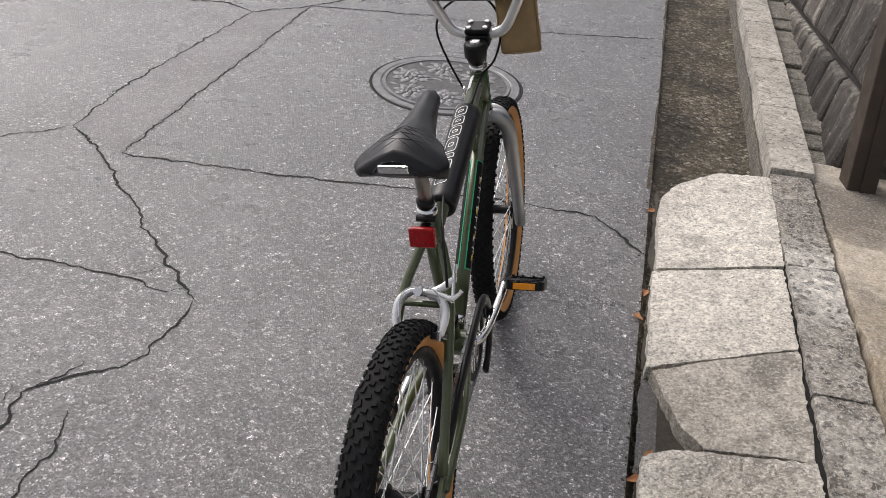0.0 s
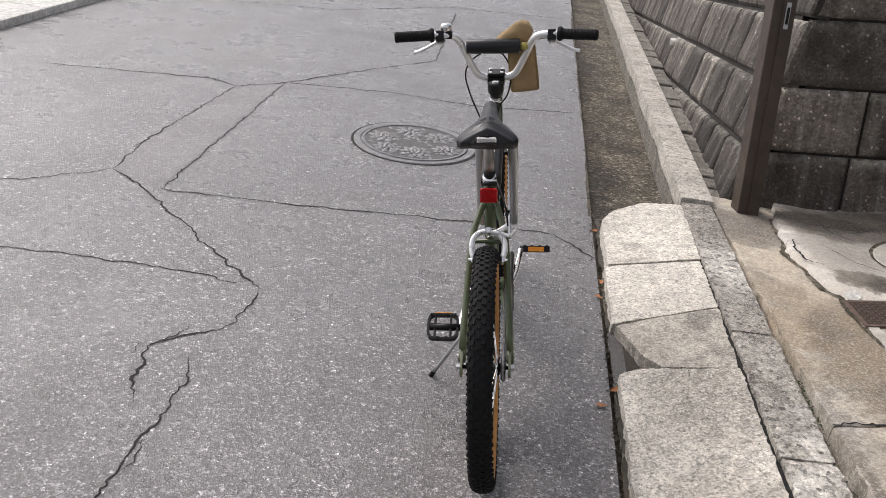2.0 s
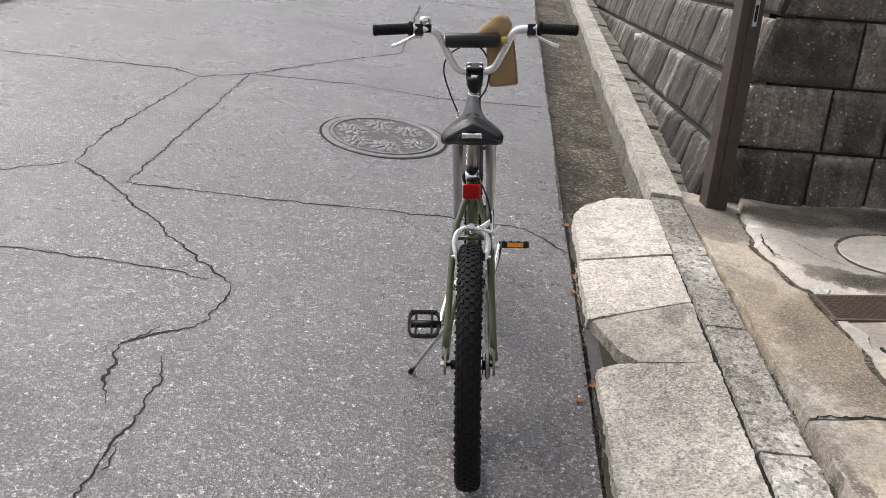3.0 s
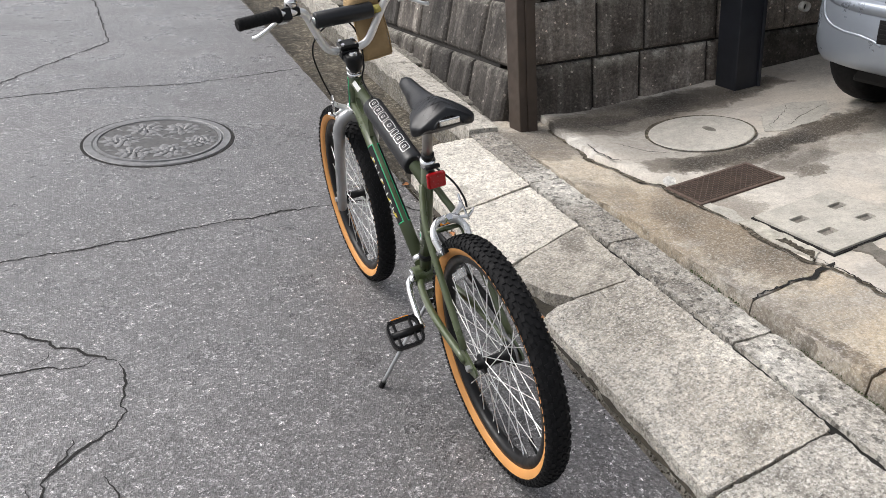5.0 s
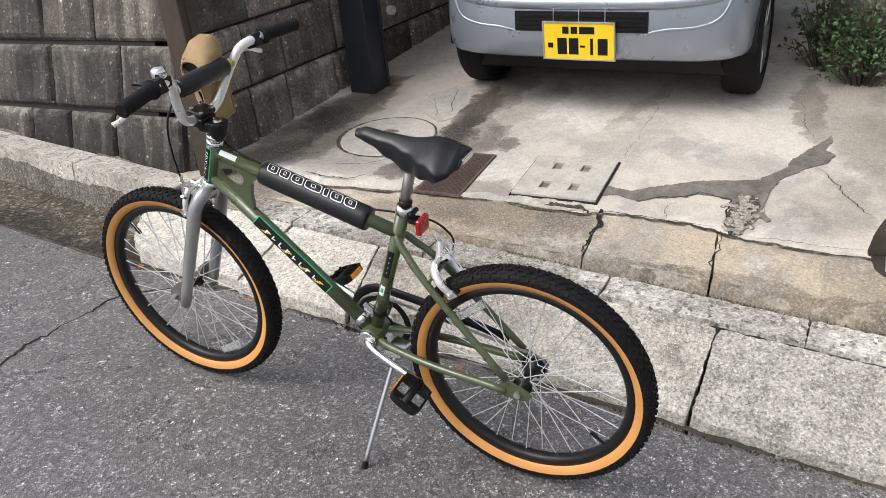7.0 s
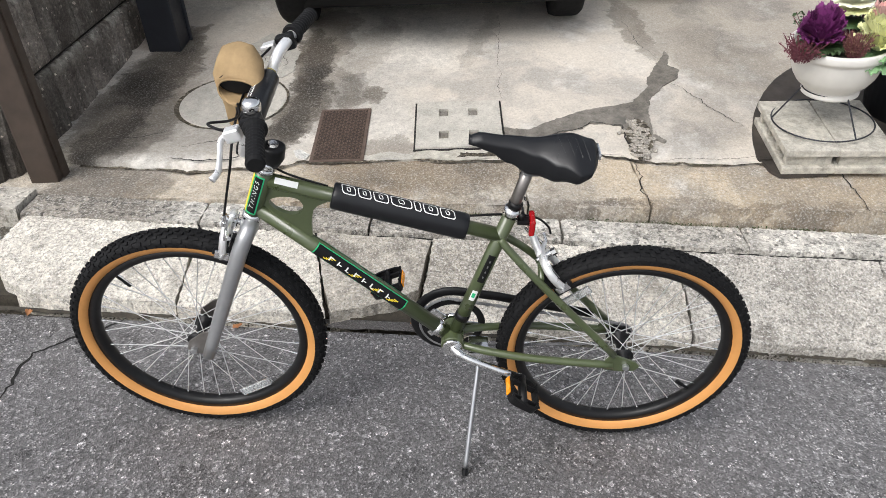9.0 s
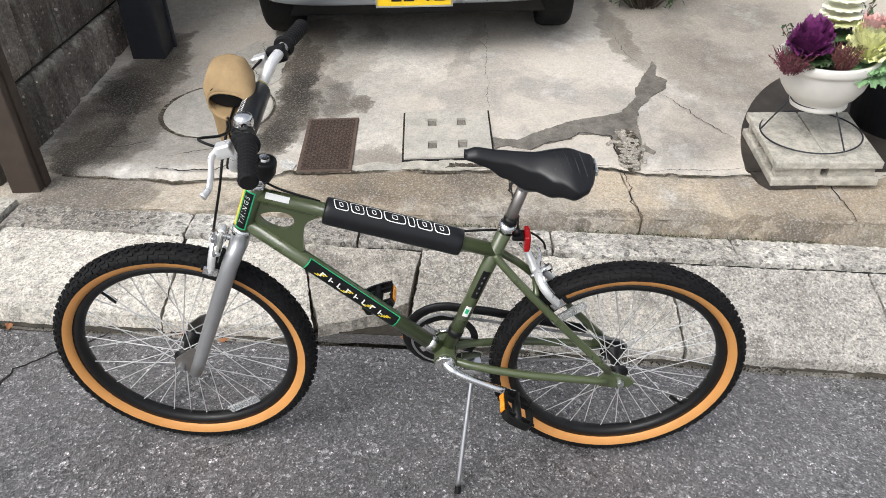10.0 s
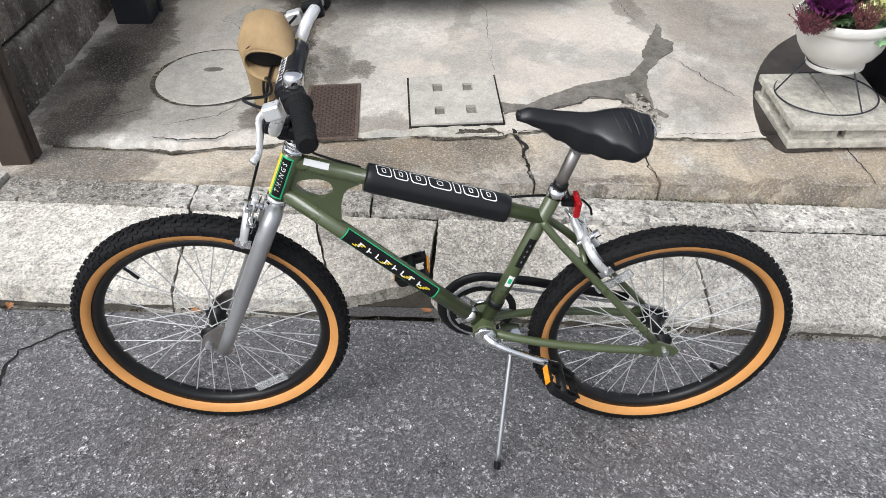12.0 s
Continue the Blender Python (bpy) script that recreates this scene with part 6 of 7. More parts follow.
round_lid = thing("drain_cover", floor_pose(1.765, 1.43, 0, 0.004), "round concrete drain lid flush with the floor", "drain lid")
part("lid_disc", lathe([(0.0, 0.004), (0.228, 0.004), (0.232, 0.001), (0.232, -0.02)], 64), LID, round_lid)
bm = bmesh.new()
prev = first = None
for k in range(97):
    a = 2 * math.pi * (k % 96) / 96
    wide = 0.008 + 0.012 * max(0.0, math.cos(a - 1.9)) ** 2 + 0.004 * wobble(math.cos(a), math.sin(a), 6, 2.0)
    pair = [bm.verts.new((r * math.cos(a), r * math.sin(a), z)) for r, z in ((0.2315, 0.0005), (0.2325 + wide, 0.0022))]
    if prev:
        bm.faces.new((prev[0], prev[1], pair[1], pair[0]))
    prev = pair
part("open_joint", bm, GUTTER, round_lid)
part("lid_scar", lathe([(0.0, 0.0050), (0.026, 0.0047), (0.030, 0.0035)], 14, pose(0.055, 0.01, 0.0, 0, 0, 0) @ Matrix.Diagonal((0.7, 1.5, 1, 1))), MORTAR, round_lid)


def sheet(outline, lift, material, name, seed, parent=None, step=0.02, amount=0.012):
    """A thin uneven layer on the carport floor."""
    edge = ragged(outline + outline[:1], step, amount, seed)[:-1]
    bm = bmesh.new()
    top = [bm.verts.new((x, y, floor_z(x, y) + lift)) for x, y in edge]
    low = [bm.verts.new((x, y, floor_z(x, y) - 0.01)) for x, y in edge]
    bm.faces.new(top)
    for i in range(len(top)):
        j = (i + 1) % len(top)
        bm.faces.new((low[i], low[j], top[j], top[i]))
    bmesh.ops.triangulate(bm, faces=[f for f in bm.faces if len(f.verts) > 4])
    ob = part(name, bm, material, parent)
    if parent is None:
        ob.matrix_world = UP
    else:
        ob.matrix_parent_inverse = parent.matrix_world.inverted()
        ob.matrix_basis = UP
    return ob


sheet([(1.438, 0.255), (1.52, 0.262), (1.495, 0.165), (1.55, 0.095), (1.60, 0.02), (1.645, -0.064), (1.685, -0.189), (1.71, -0.275), (1.78, -0.315), (1.835, -0.35), (1.90, -0.365), (1.95, -0.376), (2.03, -0.41), (2.105, -0.445), (2.205, -0.485), (2.12, -0.49), (2.05, -0.475), (2.005, -0.518), (1.93, -0.498), (1.86, -0.43), (1.765, -0.365), (1.66, -0.332), (1.51, -0.322), (1.45, -0.33), (1.40, -0.37), (1.385, -0.355), (1.42, -0.322), (1.325, -0.301), (1.275, -0.262), (1.30, -0.232), (1.354, -0.222), (1.45, -0.215), (1.525, -0.205), (1.541, -0.131), (1.55, -0.081), (1.509, -0.044), (1.469, 0.058), (1.43, 0.114), (1.46, 0.2)], 0.005, MORTAR, "mortar_patch", 2.0, carport, 0.009, 0.008)
sheet([(1.275, -0.255), (1.31, -0.225), (1.40, -0.215), (1.48, -0.217), (1.575, -0.262), (1.55, -0.306), (1.46, -0.313), (1.36, -0.307), (1.30, -0.28)], 0.0065, GUTTER, "broken_hole", 3.0, carport, 0.006, 0.008)
sheet([(1.30, 0.62), (1.345, 0.60), (1.35, 0.30), (1.30, 0.26), (1.275, 0.45)], 0.005, CEMENT, "mortar_patch", 4.0, carport)
# dark gritty sheet drawn for the hollow before the square lid, not mortar
sheet([(1.30, 0.44), (1.325, 0.43), (1.33, 0.30), (1.30, 0.27)], 0.0065, GUTTER, "mortar_patch", 5.0, carport, 0.012, 0.01)


sheet([(1.985, 1.27), (2.05, 1.225), (2.25, 1.235), (2.4, 1.315), (2.47, 1.42), (2.32, 1.51), (2.12, 1.455)], 0.0035, LID, "mortar_patch", 6.0, carport, 0.015, 0.012)
sheet([(1.29, 1.025), (1.325, 1.02), (1.35, 1.055), (1.325, 1.085), (1.295, 1.06)], 0.006, PALE, "mortar_patch", 7.0, carport, 0.012, 0.010)
sheet([(1.285, 0.60), (1.318, 0.61), (1.345, 0.70), (1.32, 0.80), (1.305, 1.0), (1.28, 1.0)], 0.004, LID, "mortar_patch", 8.0, carport, 0.012, 0.009)


def floor_crack(line, width, seed):
    ob = crack(line, width * 1.2, seed, lift=0.0075, height=floor_z, owner=carport)
    ob.matrix_parent_inverse, ob.matrix_basis = carport.matrix_world.inverted(), UP


for i, (w, line) in enumerate([
    (0.005, [(1.425, 0.12), (1.465, 0.055), (1.505, -0.046), (1.545, -0.085), (1.537, -0.135), (1.52, -0.203), (1.40, -0.214), (1.30, -0.225)]), (0.0014, [(1.73, 0.284), (2.2, 0.282), (2.7, 0.28)]),
    (0.004, [(1.53, 1.62), (1.45, 1.72), (1.42, 1.84)]), (0.0028, [(2.032, 1.263), (2.05, 1.312), (2.266, 1.445), (2.317, 1.54)]), (0.0028, [(2.05, 1.312), (2.123, 1.265), (2.266, 1.34), (2.358, 1.371), (2.461, 1.375)]), (0.004, [(2.266, 1.445), (2.3, 1.4), (2.358, 1.371)]), (0.009, [(1.232, 1.529), (1.206, 1.391), (1.216, 1.296), (1.267, 1.244)]), (0.004, [(1.884, -0.454), (1.683, -0.569), (1.591, -0.618), (1.48, -0.702)]),
    (0.005, [(1.30, 0.27), (1.31, 0.1), (1.30, -0.2)]), (0.003, [(1.27, -0.32), (1.272, -0.66), (1.27, -1.0)]), (0.0022, [(2.08, -0.45), (2.3, -0.36), (2.6, -0.33)]),
    (0.004, [(1.54, 1.28), (1.42, 1.34), (1.33, 1.52)]), (0.003, [(1.45, -0.02), (1.38, 0.0), (1.31, -0.02)]),
]):
    floor_crack(line, w, 20 + i * 2.3)
# broken bits in the hole at the patch's foot
bm = bmesh.new()
rnd = random.Random(5)
for k in range(95):
    along_hole = rnd.random()
    x = 1.285 + 0.29 * along_hole
    y = -0.262 + rnd.gauss(0, 0.016 + 0.012 * math.sin(math.pi * along_hole))
    s = rnd.uniform(0.005, 0.016)
    add_box(bm, (-s, -s * 0.8, -s * 0.5), (s, s * 0.8, s * 0.4), s * 0.3, 1, m=pose(x, y, floor_z(x, y) + 0.004, rnd.uniform(-16, 16), rnd.uniform(-16, 16), rnd.uniform(0, 180)))
rubble = part("rubble", bm, OLD_SLAB, label="broken cement bits in a hole in the floor")
rubble.matrix_world = UP
tagged(rubble, category="rubble", kind="stuff")

# ---------------------------------------------------------------- parked car (x forward, z up, origin under the nose)
fwd = (at(1.19, 0.60, floor_z(1.19, 0.60)) - at(2.19, 0.635, floor_z(2.19, 0.635))).normalized()
side = (at(2.19, 0.2, floor_z(2.19, 0.2)) - at(2.19, 1.2, floor_z(2.19, 1.2))).normalized()
upv = fwd.cross(side).normalized()
side = upv.cross(fwd)
m = Matrix((fwd, side, upv)).transposed().to_4x4()
m.translation = at(2.185, 0.605, floor_z(2.185, 0.605))
car = thing("parked_car", m, "silver compact van parked nose-out in the carport", "car")
LEVELS = [(0.275, -0.05, 0.705), (0.290, -0.022, 0.727), (0.32, -0.008, 0.737), (0.37, 0.0, 0.740), (0.43, 0.0, 0.738), (0.50, -0.006, 0.738), (0.56, -0.02, 0.738), (0.63, -0.04, 0.738), (0.70, -0.07, 0.738), (0.79, -0.13, 0.737), (0.86, -0.24, 0.735), (0.91, -0.45, 0.73), (0.95, -0.68, 0.725), (0.98, -0.74, 0.72), (1.20, -0.93, 0.70), (1.42, -1.14, 0.66), (1.50, -1.25, 0.63), (1.56, -1.45, 0.58), (1.58, -1.7, 0.48)]
REAR_X = -3.3


def nose(y, z):
    """How far forward the car's skin lies at a height and half-width."""
    for (z0, x0, w0), (z1, x1, w1) in zip(LEVELS, LEVELS[1:]):
        if z <= z1:
            t = (z - z0) / (z1 - z0)
            xf, hw = x0 + (x1 - x0) * t, w0 + (w1 - w0) * t
            break
    xc, hx = (xf + REAR_X) / 2, (xf - REAR_X) / 2
    return xc + hx * (1 - min(0.999, abs(y) / hw) ** 5.0) ** (1 / 5.0 * 0.22)


bm = bmesh.new()
rows = []
for z, xf, hw in LEVELS:
    ring = []
    ys = [hw * math.sin(radians(a)) for a in range(-90, 91, 6)]
    ring += [(nose(y * 0.9995, z) if abs(y) < hw * 0.9999 else xf - 0.75, y, z) for y in ys]
    ring += [(REAR_X * (0.98 if z < 1.2 else 0.94) - 0.1 * (1 - abs(y / hw) ** 4) + 0.02, y, z) for y in ys[::-1]]
    rows.append([bm.verts.new(p) for p in ring])
n = len(rows[0])
for i, (a, b) in enumerate(zip(rows, rows[1:])):
    for k in range(n):
        f = bm.faces.new((a[k], a[(k + 1) % n], b[(k + 1) % n], b[k]))
        f.material_index = 1 if 0.97 < LEVELS[i][0] < 1.4 else 0
bm.faces.new(rows[0][::-1])
bm.faces.new(rows[-1])
body = part("body", bm, [CAR, GLASS], car, smooth=True)
# black block hung low under the body, to deepen the shade beneath
part("underbody", box((-3.1, -0.62, 0.150), (-0.24, 0.62, 0.2735), 0.02), BLACK, car, "plain dark underbody, set low to blacken the gap beneath")


def skin_strip(name, y0, y1, z0, z1, proud, material, parent, label="", ny=14, nz=3, depth=0.012):
    """A shaped panel that follows the nose between two widths and heights."""
    bm = bmesh.new()
    f, r = [], []
    for j in range(nz + 1):
        for i in range(ny + 1):
            y, z = y0 + (y1 - y0) * i / ny, z0 + (z1 - z0) * j / nz
            f.append(bm.verts.new((nose(y, z) + proud, y, z)))
            r.append(bm.verts.new((nose(y, z) + proud - depth, y, z)))
    w = ny + 1
    for grid_v in (f, r):
        for j in range(nz):
            for i in range(ny):
                bm.faces.new((grid_v[j * w + i], grid_v[j * w + i + 1], grid_v[(j + 1) * w + i + 1], grid_v[(j + 1) * w + i]))
    loop = [i for i in range(w)] + [j * w + ny for j in range(1, nz + 1)] + [nz * w + i for i in range(ny - 1, -1, -1)] + [j * w for j in range(nz - 1, 0, -1)]
    for a, b in zip(loop, loop[1:] + loop[:1]):
        bm.faces.new((f[a], f[b], r[b], r[a]))
    return part(name, bm, material, parent, label, smooth=False)


skin_strip("lower_grille", -0.31, 0.31, 0.415, 0.505, 0.004, BLACK, car, "black lower air intake")
skin_strip("upper_grille", -0.31, 0.31, 0.565, 0.65, 0.004, BLACK, car, "black upper grille")
for z in (0.43, 0.448, 0.466, 0.484, 0.58, 0.602, 0.625):
    skin_strip("grille_slat", -0.30, 0.30, z, z + 0.006, 0.010, BLACK, car, depth=0.008)
for y in (-0.12, 0.0, 0.12):
    skin_strip("grille_rib", y - 0.0015, y + 0.0015, 0.43, 0.65, 0.0105, SILVER, car, ny=1, depth=0.006)
ledge = [(nose(y, 0.535) - 0.010, y, 0.535 + 0.02 * (abs(y) / 0.6) ** 3) for y in [0.62 * k / 15 for k in range(-15, 16)]]
part("bumper_ledge", tube(ledge, [0.004 + 0.026 * math.sqrt(1 - (abs(k) / 15.2) ** 4) for k in range(-15, 16)], 14), CAR, car, smooth=True)
for s in (-1, 1):
    pts = []
    for y, z in ((0.655, 0.73), (0.650, 0.63), (0.635, 0.53), (0.590, 0.465), (0.50, 0.438), (0.40, 0.430), (0.33, 0.418), (0.29, 0.402)):
        pts.append((nose(y, z) - 0.0075, s * y, z))
    part("bumper_crease", tube(curve_points(pts, 5), 0.010, 8), CAR, car, smooth=True)
    skin_strip("headlight", s * 0.40, s * 0.66, 0.66, 0.80, 0.006, GLASS, car, "clear headlight", ny=8)
    # wheels and their arches
    for wx in (-0.49, -2.75):
        o = [(wx + 0.318 * math.cos(radians(a)), 0.276 + 0.318 * math.sin(radians(a))) for a in range(2, 179, 8)]
        bm = prism(o, s * 0.700, s * 0.7415)
        bmesh.ops.transform(bm, matrix=Matrix(((1, 0, 0, 0), (0, 0, 1, 0), (0, 1, 0, 0), (0, 0, 0, 1))), verts=bm.verts[:])
        part("wheel_arch", bm, BLACK, car)
        wheel_m = pose(wx, s * 0.735, 0.272) @ pose(0, 0, 0, -90 * s, 0, 0)
        tyre_ob = part("car_wheel", lathe([(0.17, 0.006), (0.185, 0.014), (0.215, 0.020), (0.25, 0.014), (0.268, -0.004), (0.2725, -0.03), (0.2725, -0.115), (0.262, -0.145), (0.22, -0.15), (0.17, -0.14)], 48, wheel_m), RUBBER, car, "black car tyre with silver wheel cover", smooth=True)
        part("wheel_cover", lathe([(0.0, 0.012), (0.05, 0.013), (0.09, 0.004), (0.15, 0.0), (0.172, 0.010), (0.176, 0.004), (0.176, -0.01)], 40, wheel_m), SILVER, tyre_ob, smooth=True)
        for k in range(7):
            part("cover_slot", box((0.085, -0.016, 0.0015), (0.15, 0.016, 0.006), 0.002, m=wheel_m @ pose(0, 0, 0, 0, 0, 360 / 7 * k)), BLACK, tyre_ob)
            part("cover_spoke", box((0.05, -0.012, 0.003), (0.165, 0.012, 0.011), 0.003, m=wheel_m @ pose(0, 0, 0, 0, 0, 360 / 7 * (k + 0.5))), SILVER, tyre_ob)
    part("mirror", box((-0.86, s * 0.76, 0.98), (-0.76, s * 0.86, 1.10), 0.03, 3), CAR, car)

plate = part("number_plate", box((0.012, -0.165, 0.294), (0.017, 0.165, 0.459), 0.002), PLATE, car, "yellow plate with dark bars, in a silver frame")
bm = bmesh.new()
for lo, hi in (((-0.171, 0.288), (0.171, 0.2955)), ((-0.171, 0.4575), (0.171, 0.465)), ((-0.171, 0.2955), (-0.1635, 0.4575)), ((0.1635, 0.2955), (0.171, 0.4575))):
    add_box(bm, (0.006, lo[0], lo[1]), (0.021, hi[0], hi[1]), 0.002)
part("plate_frame", bm, SILVER, plate)
for y0, y1, z0, z1 in ((-0.075, -0.045, 0.378, 0.410), (-0.035, -0.005, 0.378, 0.410), (0.005, 0.075, 0.378, 0.410), (-0.145, -0.12, 0.312, 0.335), (-0.10, -0.055, 0.283, 0.358), (-0.045, 0.0, 0.283, 0.358), (0.008, 0.03, 0.316, 0.325), (0.055, 0.068, 0.283, 0.358), (0.09, 0.135, 0.283, 0.358)):
    part("plate_bar", box((0.0172, y0, z0 + 0.032), (0.0182, y1, z1 + 0.032)), BLACK, plate)

# ---------------------------------------------------------------- flower bowl on two blocks


def hollow_block(m, name):
    """A cement building block lying on its side: two slabs on thick webs, with round-cornered holes between."""
    ob = thing(name, m, "grey hollow cement block lying on its side", "cement block", group="blocks under the flower bowl")
    part("top_shell", box((-0.195, -0.0945, 0.072), (0.195, 0.0945, 0.100), 0.004), CEMENT, ob)
    part("bottom_shell", box((-0.195, -0.0945, 0.0), (0.195, 0.0945, 0.028), 0.004), CEMENT, ob)
    for x in (-0.160, -0.055, 0.055, 0.160):
        part("web", box((x - 0.0145, -0.082, 0.0275), (x + 0.0145, 0.082, 0.0725), 0.003), CEMENT, ob)
    return ob


flat = Matrix.Diagonal((0.95, 1.0, 0.98, 1.0))
hollow_block(floor_pose(1.348, -0.822, 0.5, 0.004) @ flat, "cement_block")
hollow_block(floor_pose(1.346, -1.014, -0.6, 0.004) @ flat, "cement_block")

centre = at(1.362, -0.917, floor_z(1.362, -0.917))
level = pose(centre.x, centre.y, centre.z + 0.106)
wire = thing("plant_stand", level, "thin black wire plant stand", "plant stand")
circle = [(math.cos(2 * math.pi * k / 48), math.sin(2 * math.pi * k / 48)) for k in range(48)]
part("base_ring", tube([(0.178 * c, 0.178 * s, 0.004) for c, s in circle], 0.003, 8, closed=True), NAVY, wire, smooth=True)
part("top_ring", tube([(0.092 * c, 0.092 * s, 0.134) for c, s in circle], 0.003, 8, closed=True), NAVY, wire, smooth=True)
for k in range(3):
    a = radians(200 + 120 * k)
    part("leg", tube([(0.178 * math.cos(a), 0.178 * math.sin(a), 0.004), (0.092 * math.cos(a), 0.092 * math.sin(a), 0.134)], 0.003, 8), NAVY, wire)
level = level @ pose(0, 0.008, 0.036)
bowl = thing("flower_bowl", level @ pose(0, -0.010, 0.080) @ Matrix.Diagonal((0.96, 0.96, 1.30, 1.0)), "white round flower bowl on a wire stand", "flower bowl")
part("bowl_wall", lathe([(0.0, 0.006), (0.085, 0.004), (0.098, 0.0), (0.103, 0.003), (0.104, 0.010), (0.096, 0.018), (0.100, 0.021), (0.126, 0.037), (0.146, 0.060), (0.158, 0.088), (0.164, 0.112), (0.165, 0.118), (0.174, 0.121), (0.178, 0.128), (0.178, 0.142), (0.174, 0.147), (0.166, 0.147), (0.161, 0.140), (0.150, 0.095), (0.09, 0.05), (0.0, 0.045)], 64), CERAMIC, bowl, smooth=True)
level = level @ pose(0.0, 0.0, 0.050)
part("soil", lathe([(0.0, 0.128), (0.158, 0.122), (0.156, 0.10)], 32), EARTH, bowl, "dark potting soil")


def ruffled_leaf(length, width, lift, ruffle, seed, nu=5, nv=7):
    """One leaf along +x with a frilled edge, rising by lift."""
    verts, faces = [], []
    for i in range(nu + 1):
        u = i / nu
        for j in range(nv + 1):
            v = j / nv * 2 - 1
            w = width * (0.3 + 0.8 * u) * (1 if u < 0.9 else 0.92)
            z = lift * u ** 1.4 + 0.25 * width * v * v + ruffle * u * u * math.sin(v * 15 + seed * 5 + u * 4) * (0.4 + abs(v))
            verts.append((length * u * (1 - 0.22 * v * v) + ruffle * 0.4 * math.cos(v * 11 + seed), w * v, z))
    for i in range(nu):
        for j in range(nv):
            a = i * (nv + 1) + j
            faces.append((a, a + 1, a + nv + 2, a + nv + 1))
    return verts, faces


def frilled_leaf(length, width, lift, ruffle, seed, nu=8, nv=26):
    """One fan-shaped cabbage leaf along +x, its outer rim crimped into curls."""
    verts, faces = [], []
    half = 1.3 * math.asin(min(0.85, width / length))
    for i in range(nu + 1):
        u = i / nu
        rim = max(0.0, (u - 0.5) / 0.5) ** 1.5
        for j in range(nv + 1):
            v = j / nv * 2 - 1
            wave = math.sin(v * 12 + seed * 5) + 0.7 * math.sin(v * 27 + seed * 3 + u * 5)
            r = length * u * (1 - 0.10 * v * v) + ruffle * 0.25 * rim * math.sin(v * 37 + seed)
            a = half * v * (0.6 + 0.4 * u)
            verts.append((r * math.cos(a), r * math.sin(a), lift * u ** 1.3 * (1 + 0.15 * v * v) + ruffle * rim * wave * 0.62 - 0.12 * length * rim * rim))
    for i in range(nu):
        for j in range(nv):
            a = i * (nv + 1) + j
            faces.append((a, a + 1, a + nv + 2, a + nv + 1))
    return verts, faces


def cabbage(name, m, label, layers, seed, frill=0.12):
    """An ornamental cabbage: rings of frilled leaves. layers: (count, length, width, lift, base height, material)."""
    ob = thing(name, m, label, "ornamental cabbage")
    rnd = random.Random(seed)
    for count, length, width, lift, base_z, material in layers:
        for k in range(count):
            v, f = frilled_leaf(length * rnd.uniform(0.85, 1.1), width, lift * rnd.uniform(0.85, 1.15), length * frill, rnd.uniform(0, 6))
            t = pose(0, 0, base_z + rnd.uniform(-0.003, 0.003), 0, 0, 360 * (k + rnd.uniform(-0.25, 0.25)) / count + seed * 20)
            bm = bmesh.new()
            add_mesh(bm, [t @ Vector(q) for q in v], f)
            part("leaf", bm, material, ob, smooth=True)
    return ob


cabbage("ornamental_cabbage", level @ pose(-0.060, 0.085, 0.210), "deep purple ornamental cabbage in the bowl", [(8, 0.085, 0.045, 0.01, 0.015, LEAF), (9, 0.078, 0.045, 0.045, 0.025, PURPLE), (10, 0.070, 0.042, 0.070, 0.035, PURPLE), (9, 0.058, 0.036, 0.085, 0.045, PURPLE), (7, 0.042, 0.030, 0.09, 0.055, PURPLE), (5, 0.028, 0.024, 0.085, 0.062, PURPLE), (4, 0.016, 0.016, 0.08, 0.068, PURPLE)], 1)
cabbage("ornamental_cabbage", level @ pose(-0.065, -0.110, 0.172), "cream and pink ornamental cabbage with green outer leaves", [(11, 0.100, 0.05, 0.0, 0.008, LIME), (11, 0.095, 0.05, 0.025, 0.02, LIME), (11, 0.085, 0.046, 0.05, 0.035, CREAM), (11, 0.076, 0.044, 0.065, 0.052, CREAM), (10, 0.066, 0.042, 0.08, 0.068, CREAM), (9, 0.054, 0.036, 0.09, 0.082, CREAM), (7, 0.042, 0.03, 0.09, 0.096, PINK), (5, 0.030, 0.024, 0.085, 0.108, PINK), (4, 0.018, 0.018, 0.08, 0.118, PINK)], 2)
cabbage("ornamental_cabbage", level @ pose(0.055, -0.045, 0.255), "white ornamental cabbage on a tall stem", [(7, 0.062, 0.04, 0.0, 0.02, LEAF), (9, 0.070, 0.05, 0.016, 0.05, CREAM), (9, 0.068, 0.05, 0.016, 0.078, IVORY), (9, 0.066, 0.05, 0.016, 0.106, IVORY), (9, 0.062, 0.048, 0.016, 0.134, IVORY), (8, 0.056, 0.044, 0.018, 0.16, IVORY), (7, 0.042, 0.036, 0.022, 0.182, IVORY)], 3, 0.05)


